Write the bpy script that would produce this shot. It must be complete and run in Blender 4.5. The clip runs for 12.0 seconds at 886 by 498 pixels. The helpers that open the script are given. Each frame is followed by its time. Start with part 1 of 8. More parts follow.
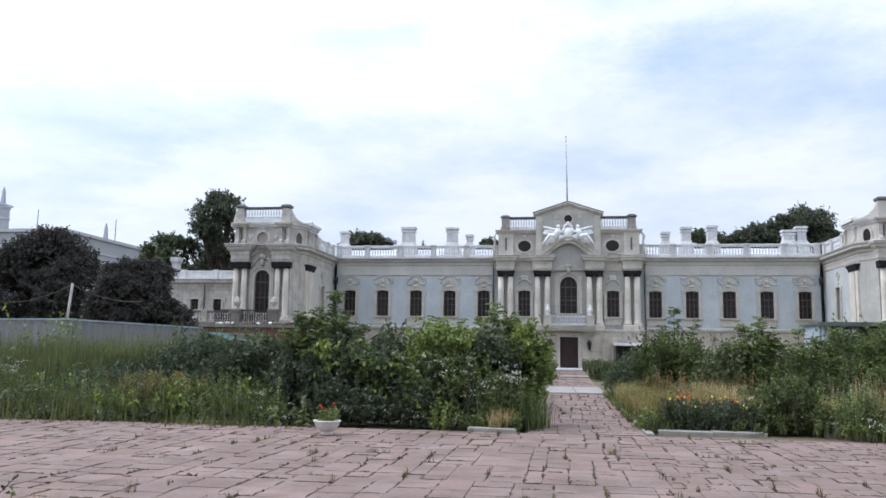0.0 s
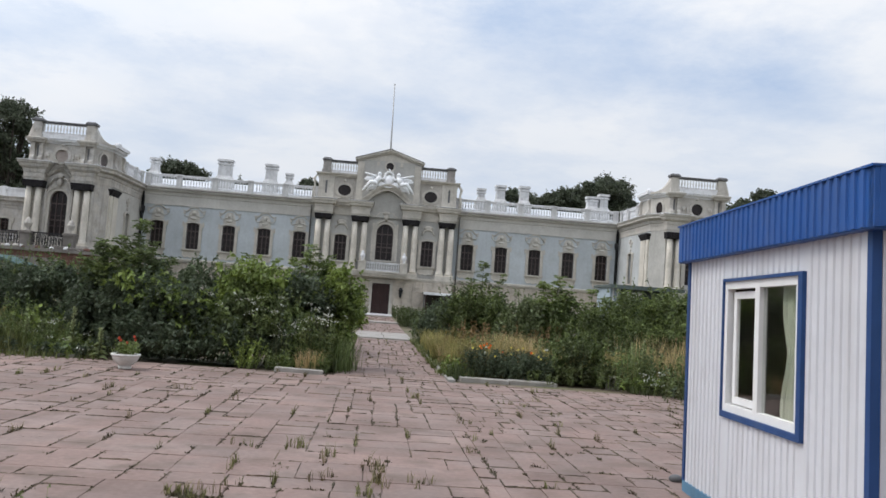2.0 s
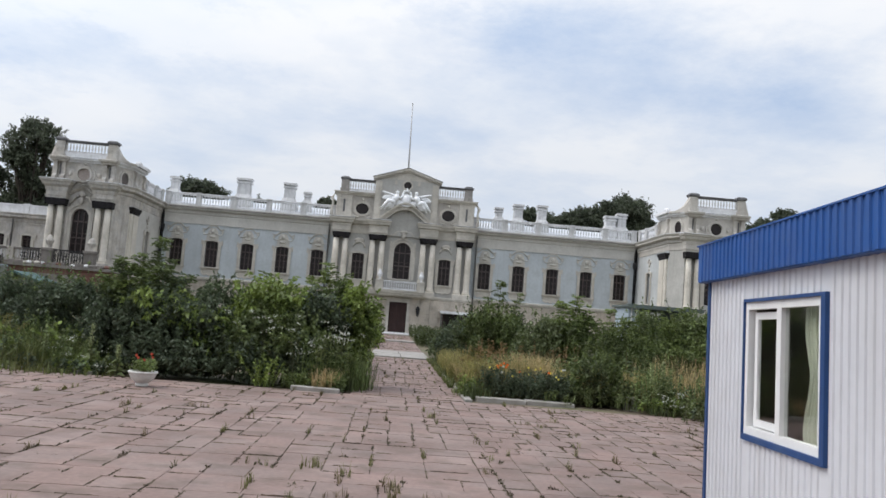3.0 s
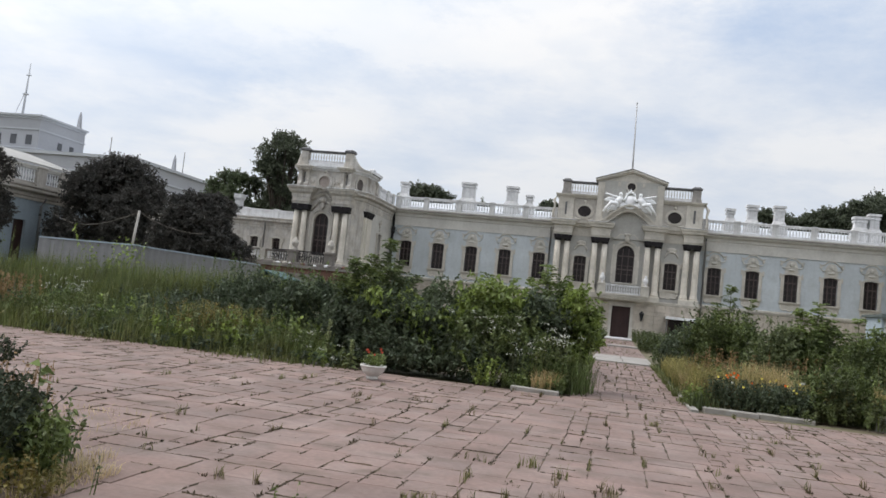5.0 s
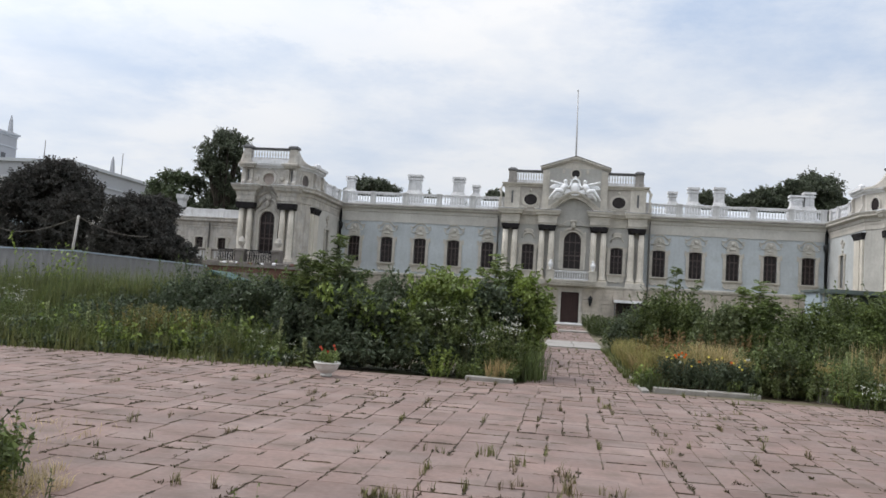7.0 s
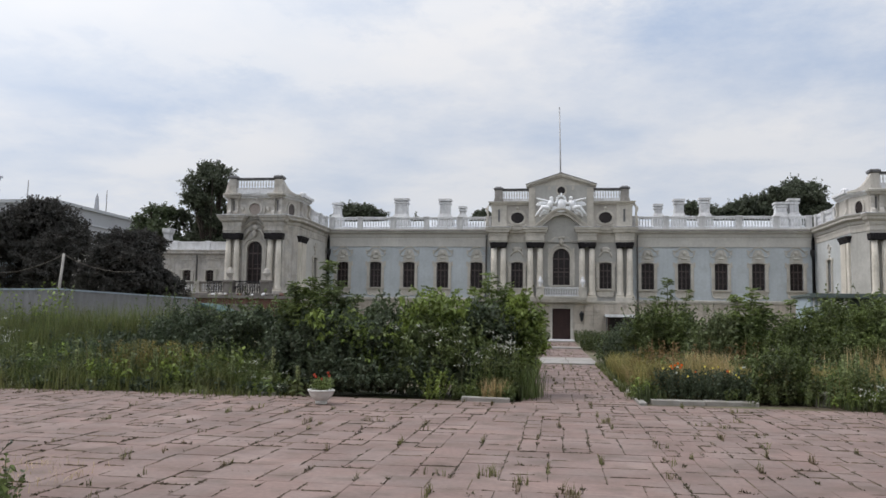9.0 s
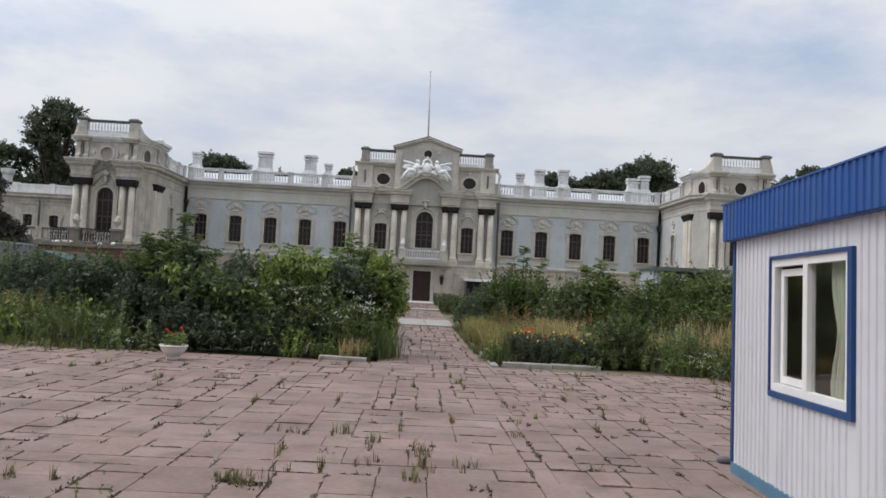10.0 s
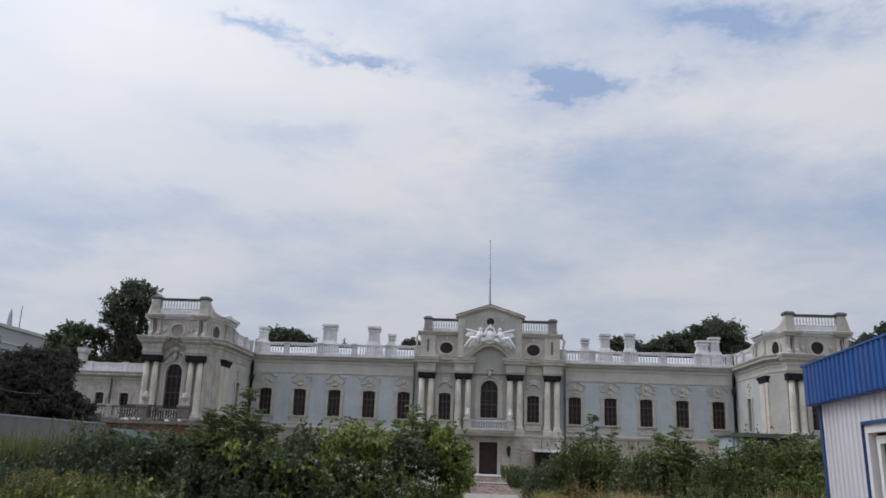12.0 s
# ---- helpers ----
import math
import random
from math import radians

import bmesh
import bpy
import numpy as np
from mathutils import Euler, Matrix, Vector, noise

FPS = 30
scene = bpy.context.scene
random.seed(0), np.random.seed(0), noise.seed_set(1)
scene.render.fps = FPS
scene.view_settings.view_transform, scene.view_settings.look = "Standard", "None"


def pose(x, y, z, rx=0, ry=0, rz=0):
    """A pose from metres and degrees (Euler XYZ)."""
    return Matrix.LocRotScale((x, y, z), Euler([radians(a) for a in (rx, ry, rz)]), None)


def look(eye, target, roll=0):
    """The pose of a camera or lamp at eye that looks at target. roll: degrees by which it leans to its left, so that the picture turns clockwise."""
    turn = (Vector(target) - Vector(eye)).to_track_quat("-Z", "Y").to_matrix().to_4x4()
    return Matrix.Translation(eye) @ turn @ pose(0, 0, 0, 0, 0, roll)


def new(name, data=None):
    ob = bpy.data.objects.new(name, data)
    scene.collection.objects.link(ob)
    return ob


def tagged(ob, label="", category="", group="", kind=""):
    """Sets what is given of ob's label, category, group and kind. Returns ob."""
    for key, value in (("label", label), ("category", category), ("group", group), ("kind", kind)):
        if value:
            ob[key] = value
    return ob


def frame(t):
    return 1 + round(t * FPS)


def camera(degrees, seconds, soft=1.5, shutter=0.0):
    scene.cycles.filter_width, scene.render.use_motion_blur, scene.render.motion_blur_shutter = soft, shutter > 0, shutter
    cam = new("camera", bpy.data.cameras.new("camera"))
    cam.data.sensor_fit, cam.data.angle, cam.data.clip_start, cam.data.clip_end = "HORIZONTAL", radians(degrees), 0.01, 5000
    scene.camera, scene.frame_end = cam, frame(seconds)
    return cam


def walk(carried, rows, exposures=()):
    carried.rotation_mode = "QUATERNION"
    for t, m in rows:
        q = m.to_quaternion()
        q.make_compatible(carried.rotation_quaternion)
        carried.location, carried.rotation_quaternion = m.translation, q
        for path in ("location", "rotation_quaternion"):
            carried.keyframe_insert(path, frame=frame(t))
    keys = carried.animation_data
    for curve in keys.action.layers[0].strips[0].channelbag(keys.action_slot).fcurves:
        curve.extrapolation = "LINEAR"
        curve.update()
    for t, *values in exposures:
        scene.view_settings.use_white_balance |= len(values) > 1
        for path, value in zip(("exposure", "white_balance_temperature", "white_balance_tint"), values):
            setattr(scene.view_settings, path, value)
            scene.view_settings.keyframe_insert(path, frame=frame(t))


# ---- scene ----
# camera and walk
cam = camera(57.23, 12.0, soft=1.6)
WALK = [
    (0.0, -0.429, 0.002, 1.631, 97.18, -0.81, 8.43),
    (0.5, -0.420, -0.022, 1.628, 94.61, -1.09, 6.87),
    (1.0, -0.408, -0.054, 1.618, 92.11, -0.99, 5.07),
    (1.5, -0.447, -0.016, 1.631, 93.40, -1.61, 1.76),
    (2.0, -0.466, -0.065, 1.628, 93.86, -4.21, -4.79),
    (2.5, -0.464, -0.066, 1.632, 95.14, -5.13, -8.55),
    (3.0, -0.456, -0.025, 1.630, 95.10, -4.51, -3.58),
    (3.5, -0.457, 0.007, 1.627, 94.98, -3.90, 2.41),
    (3.7, -0.448, 0.016, 1.635, 94.99, -3.64, 4.63),
    (5.3, -0.416, 0.009, 1.607, 93.56, -6.39, 13.31),
    (5.5, -0.417, 0.029, 1.603, 93.44, -6.28, 14.16),
    (6.0, -0.422, 0.031, 1.602, 93.46, -5.52, 14.41),
    (6.5, -0.417, -0.036, 1.602, 91.85, -4.78, 8.89),
    (7.0, -0.432, -0.014, 1.622, 93.61, -3.51, 8.51),
    (7.2, -0.440, -0.027, 1.619, 94.80, -2.58, 7.96),
    (8.8, -0.478, 0.093, 1.595, 97.03, -0.72, 10.47),
    (9.0, -0.471, 0.066, 1.594, 95.21, -0.87, 7.90),
    (9.5, -0.464, -0.066, 1.609, 93.07, -3.06, -1.82),
    (10.0, -0.461, -0.055, 1.610, 92.75, -2.98, -1.88),
    (10.5, -0.453, -0.013, 1.620, 95.08, -2.51, 1.66),
    (11.0, -0.455, 0.007, 1.630, 100.59, -1.62, 2.63),
    (11.5, -0.420, 0.103, 1.634, 102.85, -1.18, 3.20),
    (12.0, -0.413, 0.121, 1.640, 104.37, -1.98, 2.76),
]
EXPOSURES = [(0.0, 0.06, 6080, 13), (0.5, -0.18, 6050, 10), (1.5, -0.15, 6500, 11), (3.5, -0.15, 6550, 11), (5.5, -0.15, 6750, 11), (7.0, -0.15, 6650, 11),
             (9.0, -0.33, 6650, 12), (9.5, -0.35, 6650, 12), (10.0, -0.3, 6700, 12), (10.5, -0.22, 6700, 12), (11.0, -0.22, 6750, 13), (11.5, -0.47, 6600, 13), (12.0, -0.64, 6420, 14)]
walk(cam, [(r[0], pose(*r[1:])) for r in WALK], EXPOSURES)

# ---- light ----
SUN_EL, SUN_AZ = radians(54), radians(-88)          # azimuth from +y towards +x
world = bpy.data.worlds.new("sky")
scene.world = world
world.use_nodes = True
wt = world.node_tree
wt.nodes.clear()


def wnode(kind, **values):
    n = wt.nodes.new(kind)
    for key, value in values.items():
        n.inputs[key].default_value = value
    return n


def wmath(op, a, b=None):
    n = wt.nodes.new("ShaderNodeMath")
    n.operation = op
    for i, v in enumerate((a, b)):
        if v is None:
            continue
        if isinstance(v, (int, float)):
            n.inputs[i].default_value = v
        else:
            wt.links.new(v, n.inputs[i])
    return n.outputs[0]


sky = wt.nodes.new("ShaderNodeTexSky")
sky.sky_type, sky.sun_disc = "NISHITA", False
sky.sun_elevation, sky.sun_rotation = SUN_EL, SUN_AZ
sky.air_density, sky.dust_density, sky.ozone_density = 1.0, 2.0, 1.0
coord = wt.nodes.new("ShaderNodeTexCoord")
sep = wt.nodes.new("ShaderNodeSeparateXYZ")
wt.links.new(coord.outputs["Generated"], sep.inputs[0])
up = wmath("ADD", wmath("MAXIMUM", sep.outputs[2], 0.0), 0.16)
plane = wt.nodes.new("ShaderNodeCombineXYZ")
wt.links.new(wmath("DIVIDE", sep.outputs[0], up), plane.inputs[0])
wt.links.new(wmath("DIVIDE", sep.outputs[1], up), plane.inputs[1])
plane.inputs[2].default_value = 3.7
big = wnode("ShaderNodeTexNoise", Scale=0.62, Detail=5.0, Roughness=0.46, Distortion=0.2)
fine = wnode("ShaderNodeTexNoise", Scale=1.7, Detail=5.0, Roughness=0.46, Distortion=0.15)
wt.links.new(plane.outputs[0], big.inputs["Vector"])
wt.links.new(plane.outputs[0], fine.inputs["Vector"])
# broad shapes of the cloud sheet: azimuth, elevation, half width, half height, slant, density
CLOUDS = [(0.120, 0.458, 0.06, 0.011, -0.08, -0.36), (-0.304, 0.490, 0.06, 0.009, -0.1, -0.22), (-0.175, 0.474, 0.045, 0.008, 0.05, -0.22), (0.321, 0.500, 0.10, 0.018, -0.22, -0.2),
          (0.011, 0.319, 0.14, 0.033, 0.0, -0.06), (-0.516, 0.239, 0.09, 0.022, 0.0, -0.05), (-0.241, 0.374, 0.12, 0.02, -0.12, -0.04), (0.30, 0.30, 0.16, 0.035, 0.05, -0.05),
          (-0.455, 0.464, 0.13, 0.04, 0.0, 0.08), (-0.113, 0.435, 0.21, 0.022, -0.05, 0.09), (-0.321, 0.322, 0.2, 0.028, -0.12, 0.09), (0.328, 0.408, 0.14, 0.04, -0.1, 0.07), (0.097, 0.394, 0.12, 0.02, 0.0, 0.07)]
wisp = wnode("ShaderNodeTexNoise", Scale=5.5, Detail=9.0, Roughness=0.68)
wt.links.new(plane.outputs[0], wisp.inputs["Vector"])
bend = wt.nodes.new("ShaderNodeSeparateColor")
wt.links.new(wisp.outputs["Color"], bend.inputs[0])
az = wmath("ADD", wmath("ARCTAN2", sep.outputs[0], sep.outputs[1]), wmath("MULTIPLY", wmath("SUBTRACT", bend.outputs[0], 0.5), 0.34))
el = wmath("ADD", wmath("ARCSINE", sep.outputs[2]), wmath("MULTIPLY", wmath("SUBTRACT", bend.outputs[1], 0.5), 0.10))
sheet = 0.0
for a0, e0, wide, high, slant, dens in CLOUDS:
    da = wmath("SUBTRACT", az, a0)
    de = wmath("SUBTRACT", wmath("SUBTRACT", el, e0), wmath("MULTIPLY", da, slant))
    r2 = wmath("ADD", wmath("POWER", wmath("ABSOLUTE", wmath("DIVIDE", da, wide)), 2.0), wmath("POWER", wmath("ABSOLUTE", wmath("DIVIDE", de, high)), 2.0))
    sheet = wmath("ADD", wmath("MULTIPLY", wmath("EXPONENT", wmath("MULTIPLY", r2, -0.8)), dens), sheet)
cover = wt.nodes.new("ShaderNodeValToRGB")
cover.color_ramp.elements[0].position, cover.color_ramp.elements[1].position = 0.3, 0.53
wt.links.new(wmath("ADD", wmath("ADD", sheet, wmath("MULTIPLY", wmath("SUBTRACT", wisp.outputs[0], 0.5), 0.22)), wmath("ADD", wmath("MULTIPLY", big.outputs[0], 0.55), wmath("MULTIPLY", fine.outputs[0], 0.45))), cover.inputs[0])
shade = wt.nodes.new("ShaderNodeValToRGB")            # grey bellies and white tops of the cloud
shade.color_ramp.elements[0].position, shade.color_ramp.elements[1].position = 0.38, 0.66
shade.color_ramp.elements[0].color = (7.45, 8.12, 9.0, 1)
shade.color_ramp.elements[1].color = (9.1, 9.25, 9.4, 1)
wt.links.new(wmath("ADD", fine.outputs[0], sheet), shade.inputs[0])
haze = wt.nodes.new("ShaderNodeMix")                  # thin veil over the blue
haze.data_type = "RGBA"
haze.inputs["Factor"].default_value = 0.8
wt.links.new(sky.outputs[0], haze.inputs["A"])
haze.inputs["B"].default_value = (3.9, 5.5, 8.2, 1)
clouds = wt.nodes.new("ShaderNodeMix")
clouds.data_type = "RGBA"
wt.links.new(wmath("MULTIPLY", cover.outputs[0], 0.95), clouds.inputs["Factor"])
wt.links.new(haze.outputs["Result"], clouds.inputs["A"])
wt.links.new(shade.outputs[0], clouds.inputs["B"])
low = wmath("POWER", wmath("SUBTRACT", 1.0, wmath("MAXIMUM", sep.outputs[2], 0.0)), 3.8)
pale = wt.nodes.new("ShaderNodeMix")                  # milky air towards the horizon
pale.data_type = "RGBA"
wt.links.new(wmath("MULTIPLY", low, 0.92), pale.inputs["Factor"])
wt.links.new(clouds.outputs["Result"], pale.inputs["A"])
pale.inputs["B"].default_value = (7.45, 8.1, 8.95, 1)
to_sun = wt.nodes.new("ShaderNodeVectorMath")          # thin cloud glows round the hidden sun
to_sun.operation = "DOT_PRODUCT"
wt.links.new(coord.outputs["Generated"], to_sun.inputs[0])
to_sun.inputs[1].default_value = (math.sin(SUN_AZ) * math.cos(SUN_EL), math.cos(SUN_AZ) * math.cos(SUN_EL), math.sin(SUN_EL))
glow = wmath("ADD", wmath("MULTIPLY", wmath("POWER", wmath("MAXIMUM", to_sun.outputs["Value"], 0.0), 3.0), 0.9), 0.955)
glow = wmath("MULTIPLY", glow, wmath("ADD", 1.0, wmath("MULTIPLY", wmath("MAXIMUM", wmath("SUBTRACT", sep.outputs[2], 0.16), 0.0), 0.6)))   # a clouded sky is brighter overhead
lit = wt.nodes.new("ShaderNodeVectorMath")
lit.operation = "SCALE"
wt.links.new(pale.outputs["Result"], lit.inputs[0])
wt.links.new(glow, lit.inputs["Scale"])
back = wnode("ShaderNodeBackground", Strength=0.111)
wt.links.new(lit.outputs[0], back.inputs["Color"])
wout = wt.nodes.new("ShaderNodeOutputWorld")
wt.links.new(back.outputs[0], wout.inputs["Surface"])

sun = new("sun", bpy.data.lights.new("sun", "SUN"))
sun.data.energy, sun.data.angle, sun.data.color = 1.65, radians(24), (1.0, 0.95, 0.88)
sun_dir = Vector((math.sin(SUN_AZ) * math.cos(SUN_EL), math.cos(SUN_AZ) * math.cos(SUN_EL), math.sin(SUN_EL)))
sun.matrix_world = look(sun_dir * 200, (0, 0, 0))


# ---- materials ----
def material(name, colour, rough=0.8, vary=0.18, scale=0.6, grain=9.0, bump=0.25, streak=0.0, metal=0.0, spread=0.0,
             spec=0.3, dirt=(0.10, 0.09, 0.07), dirt_amount=0.0, bump_size=0.01, sheer=0.0, island=0.0, tilt=None, placed=False):
    """Plain surface: colour varied at two scales, rain streaks, dirt patches, fine relief."""
    m = bpy.data.materials.new(name)
    m.use_nodes = True
    t = m.node_tree
    b = t.nodes["Principled BSDF"]
    b.inputs["Roughness"].default_value, b.inputs["Metallic"].default_value = rough, metal
    b.inputs["Specular IOR Level"].default_value = spec
    co = t.nodes.new("ShaderNodeNewGeometry").outputs["Position"] if placed else t.nodes.new("ShaderNodeTexCoord").outputs["Object"]

    def noise_at(size, detail, vec=co):
        n = t.nodes.new("ShaderNodeTexNoise")
        n.inputs["Scale"].default_value, n.inputs["Detail"].default_value = size, detail
        t.links.new(vec, n.inputs["Vector"])
        return n.outputs[0]

    def ramp(fac, lo, hi, a=0.0, c=1.0):
        n = t.nodes.new("ShaderNodeMapRange")
        for i, v in enumerate((lo, hi, a, c)):
            n.inputs[i + 1].default_value = v
        t.links.new(fac, n.inputs[0])
        return n.outputs[0]

    def mul(a, c, op="MULTIPLY"):
        n = t.nodes.new("ShaderNodeMath")
        n.operation = op
        for i, v in enumerate((a, c)):
            if isinstance(v, (int, float)):
                n.inputs[i].default_value = v
            else:
                t.links.new(v, n.inputs[i])
        return n.outputs[0]

    large, small = noise_at(scale, 4), noise_at(grain, 5)
    tone = mul(ramp(large, 0.3, 0.7, 1 - vary, 1 + vary * 0.6), ramp(small, 0.3, 0.7, 1 - vary * 0.5, 1 + vary * 0.4))
    if spread:
        info = t.nodes.new("ShaderNodeObjectInfo")
        tone = mul(tone, ramp(info.outputs["Random"], 0, 1, 1 - spread, 1 + spread))
    if island:
        geo = t.nodes.new("ShaderNodeNewGeometry")
        tone = mul(tone, ramp(geo.outputs["Random Per Island"], 0, 1, 1 - island, 1 + island))
    rgb = t.nodes.new("ShaderNodeRGB")
    rgb.outputs[0].default_value = (*colour, 1)
    col = rgb.outputs[0]
    if tilt:                                            # a second hue in patches
        mix = t.nodes.new("ShaderNodeMix")
        mix.data_type = "RGBA"
        t.links.new(ramp(noise_at(scale * 1.7, 3), 0.42, 0.62), mix.inputs["Factor"])
        t.links.new(col, mix.inputs["A"])
        mix.inputs["B"].default_value = (*tilt, 1)
        col = mix.outputs["Result"]
    vm = t.nodes.new("ShaderNodeVectorMath")
    vm.operation = "SCALE"
    t.links.new(col, vm.inputs[0])
    t.links.new(tone, vm.inputs["Scale"])
    col = vm.outputs[0]
    if streak or dirt_amount:
        mp = t.nodes.new("ShaderNodeMapping")
        mp.inputs["Scale"].default_value = (3.2, 3.2, 0.22)
        t.links.new(co, mp.inputs[0])
        runs = mul(ramp(noise_at(1.0, 5, mp.outputs[0]), 0.5, 0.8), streak)
        spots = mul(ramp(noise_at(scale * 2.6, 6), 0.52, 0.72), dirt_amount)
        mix = t.nodes.new("ShaderNodeMix")
        mix.data_type = "RGBA"
        t.links.new(mul(runs, spots, "MAXIMUM"), mix.inputs["Factor"])
        t.links.new(col, mix.inputs["A"])
        mix.inputs["B"].default_value = (*dirt, 1)
        col = mix.outputs["Result"]
    t.links.new(col, b.inputs["Base Color"])
    if bump:
        bn = t.nodes.new("ShaderNodeBump")
        bn.inputs["Strength"].default_value, bn.inputs["Distance"].default_value = bump, bump_size
        t.links.new(noise_at(grain * 2.2, 6), bn.inputs["Height"])
        t.links.new(bn.outputs[0], b.inputs["Normal"])
    if sheer:                                           # light that passes through leaves and cloth
        tr = t.nodes.new("ShaderNodeBsdfTranslucent")
        t.links.new(col, tr.inputs["Color"])
        mx = t.nodes.new("ShaderNodeMixShader")
        mx.inputs[0].default_value = sheer
        t.links.new(b.outputs[0], mx.inputs[1])
        t.links.new(tr.outputs[0], mx.inputs[2])
        t.links.new(mx.outputs[0], t.nodes["Material Output"].inputs["Surface"])
    return m


def glass(name, tint, rough=0.03):
    m = bpy.data.materials.new(name)
    m.use_nodes = True
    b = m.node_tree.nodes["Principled BSDF"]
    b.inputs["Base Color"].default_value = (*tint, 1)
    b.inputs["Roughness"].default_value, b.inputs["Transmission Weight"].default_value = rough, 1.0
    b.inputs["IOR"].default_value = 1.45
    return m


M_BLUE = material("pale_blue_plaster", (0.492, 0.532, 0.558), 0.9, 0.13, 0.35, 4, 0.2, 0.3, dirt=(0.30, 0.31, 0.30), dirt_amount=0.3)
M_CREAM = material("cream_plaster", (0.54, 0.51, 0.455), 0.9, 0.18, 0.5, 5, 0.3, 0.3, dirt=(0.26, 0.235, 0.20), dirt_amount=0.4)
M_COLUMN = material("cream_column_plaster", (0.64, 0.598, 0.525), 0.85, 0.15, 0.6, 5, 0.25, 0.3, dirt=(0.28, 0.25, 0.2), dirt_amount=0.2)
M_WHITE = material("white_stone_paint", (0.74, 0.745, 0.76), 0.85, 0.14, 0.7, 6, 0.25, 0.45, dirt=(0.33, 0.32, 0.30), dirt_amount=0.25)
M_STATUE = material("white_sculpture_plaster", (0.88, 0.89, 0.91), 0.8, 0.06, 1.5, 12, 0.3, 0.05, dirt=(0.4, 0.4, 0.4))
# grey tone holds the chimneys' shade as well as their stains
M_CHIM = material("stained_and_shaded_plaster", (0.58, 0.58, 0.58), 0.9, 0.2, 0.9, 6, 0.3, 0.6, dirt=(0.25, 0.25, 0.25), dirt_amount=0.4)
M_FRIEZE = material("pale_frieze_plaster", (0.55, 0.535, 0.5), 0.9, 0.12, 0.5, 5, 0.25, 0.2, dirt=(0.33, 0.31, 0.28), dirt_amount=0.25)
M_LEAD = material("weathered_grey_sheet", (0.14, 0.14, 0.145), 0.6, 0.25, 1.2, 8, 0.2, 0.2)
M_GREYW = material("pale_grey_plaster", (0.44, 0.432, 0.408), 0.9, 0.14, 0.5, 5, 0.25, 0.35, dirt=(0.30, 0.29, 0.27), dirt_amount=0.35)
M_TAUPE = material("weathered_taupe_plaster", (0.46, 0.43, 0.39), 0.9, 0.18, 0.6, 5, 0.3, 0.4, dirt=(0.25, 0.23, 0.2), dirt_amount=0.4)
M_HOOD = material("weathered_beige_moulding", (0.525, 0.505, 0.46), 0.9, 0.18, 0.8, 6, 0.3, 0.3, dirt=(0.36, 0.34, 0.31), dirt_amount=0.35)
M_DARKSTONE = material("dark_streaked_stone", (0.34, 0.32, 0.30), 0.9, 0.25, 1.0, 6, 0.3, 0.5, dirt=(0.14, 0.13, 0.12), dirt_amount=0.5)
M_ROOF = material("pale_metal_roofing", (0.64, 0.66, 0.69), 0.5, 0.12, 0.4, 5, 0.1, 0.3, metal=0.2)
M_NET = material("dark_netting", (0.022, 0.02, 0.022), 0.95, 0.4, 2.5, 22, 0.8, bump_size=0.04)
M_PANE = material("dark_window_glass", (0.028, 0.022, 0.021), 0.18, 0.3, 0.8, 4, 0.05, spec=0.22)
M_JOINERY = material("dark_brown_joinery", (0.085, 0.062, 0.058), 0.6, 0.25, 2, 14, 0.2, 0.2)
M_DOOR = material("dark_red_brown_door_paint", (0.036, 0.017, 0.015), 0.55, 0.25, 1.2, 12, 0.2, 0.25)
M_IRON = material("black_iron", (0.02, 0.02, 0.022), 0.6, 0.3, 3, 14, 0.2)
M_BRICK = material("old_red_brick", (0.17, 0.088, 0.07), 0.9, 0.3, 1.4, 12, 0.5, 0.3, dirt=(0.17, 0.145, 0.125), dirt_amount=0.5)
M_RUST = material("ground_storey_plaster", (0.53, 0.475, 0.405), 0.9, 0.18, 0.5, 7, 0.3, 0.5, dirt=(0.2, 0.18, 0.15), dirt_amount=0.5)
M_POLE = material("white_pole_paint", (0.5, 0.5, 0.51), 0.5, 0.1)
M_PIPE = material("grey_pipe_zinc", (0.22, 0.22, 0.22), 0.5, 0.2, metal=0.5)
M_DARKROOM = material("dark_room_lining", (0.03, 0.028, 0.026), 0.95, 0.2)


# ---- building blocks ----
WM = {}                                                 # where each thing and part stands


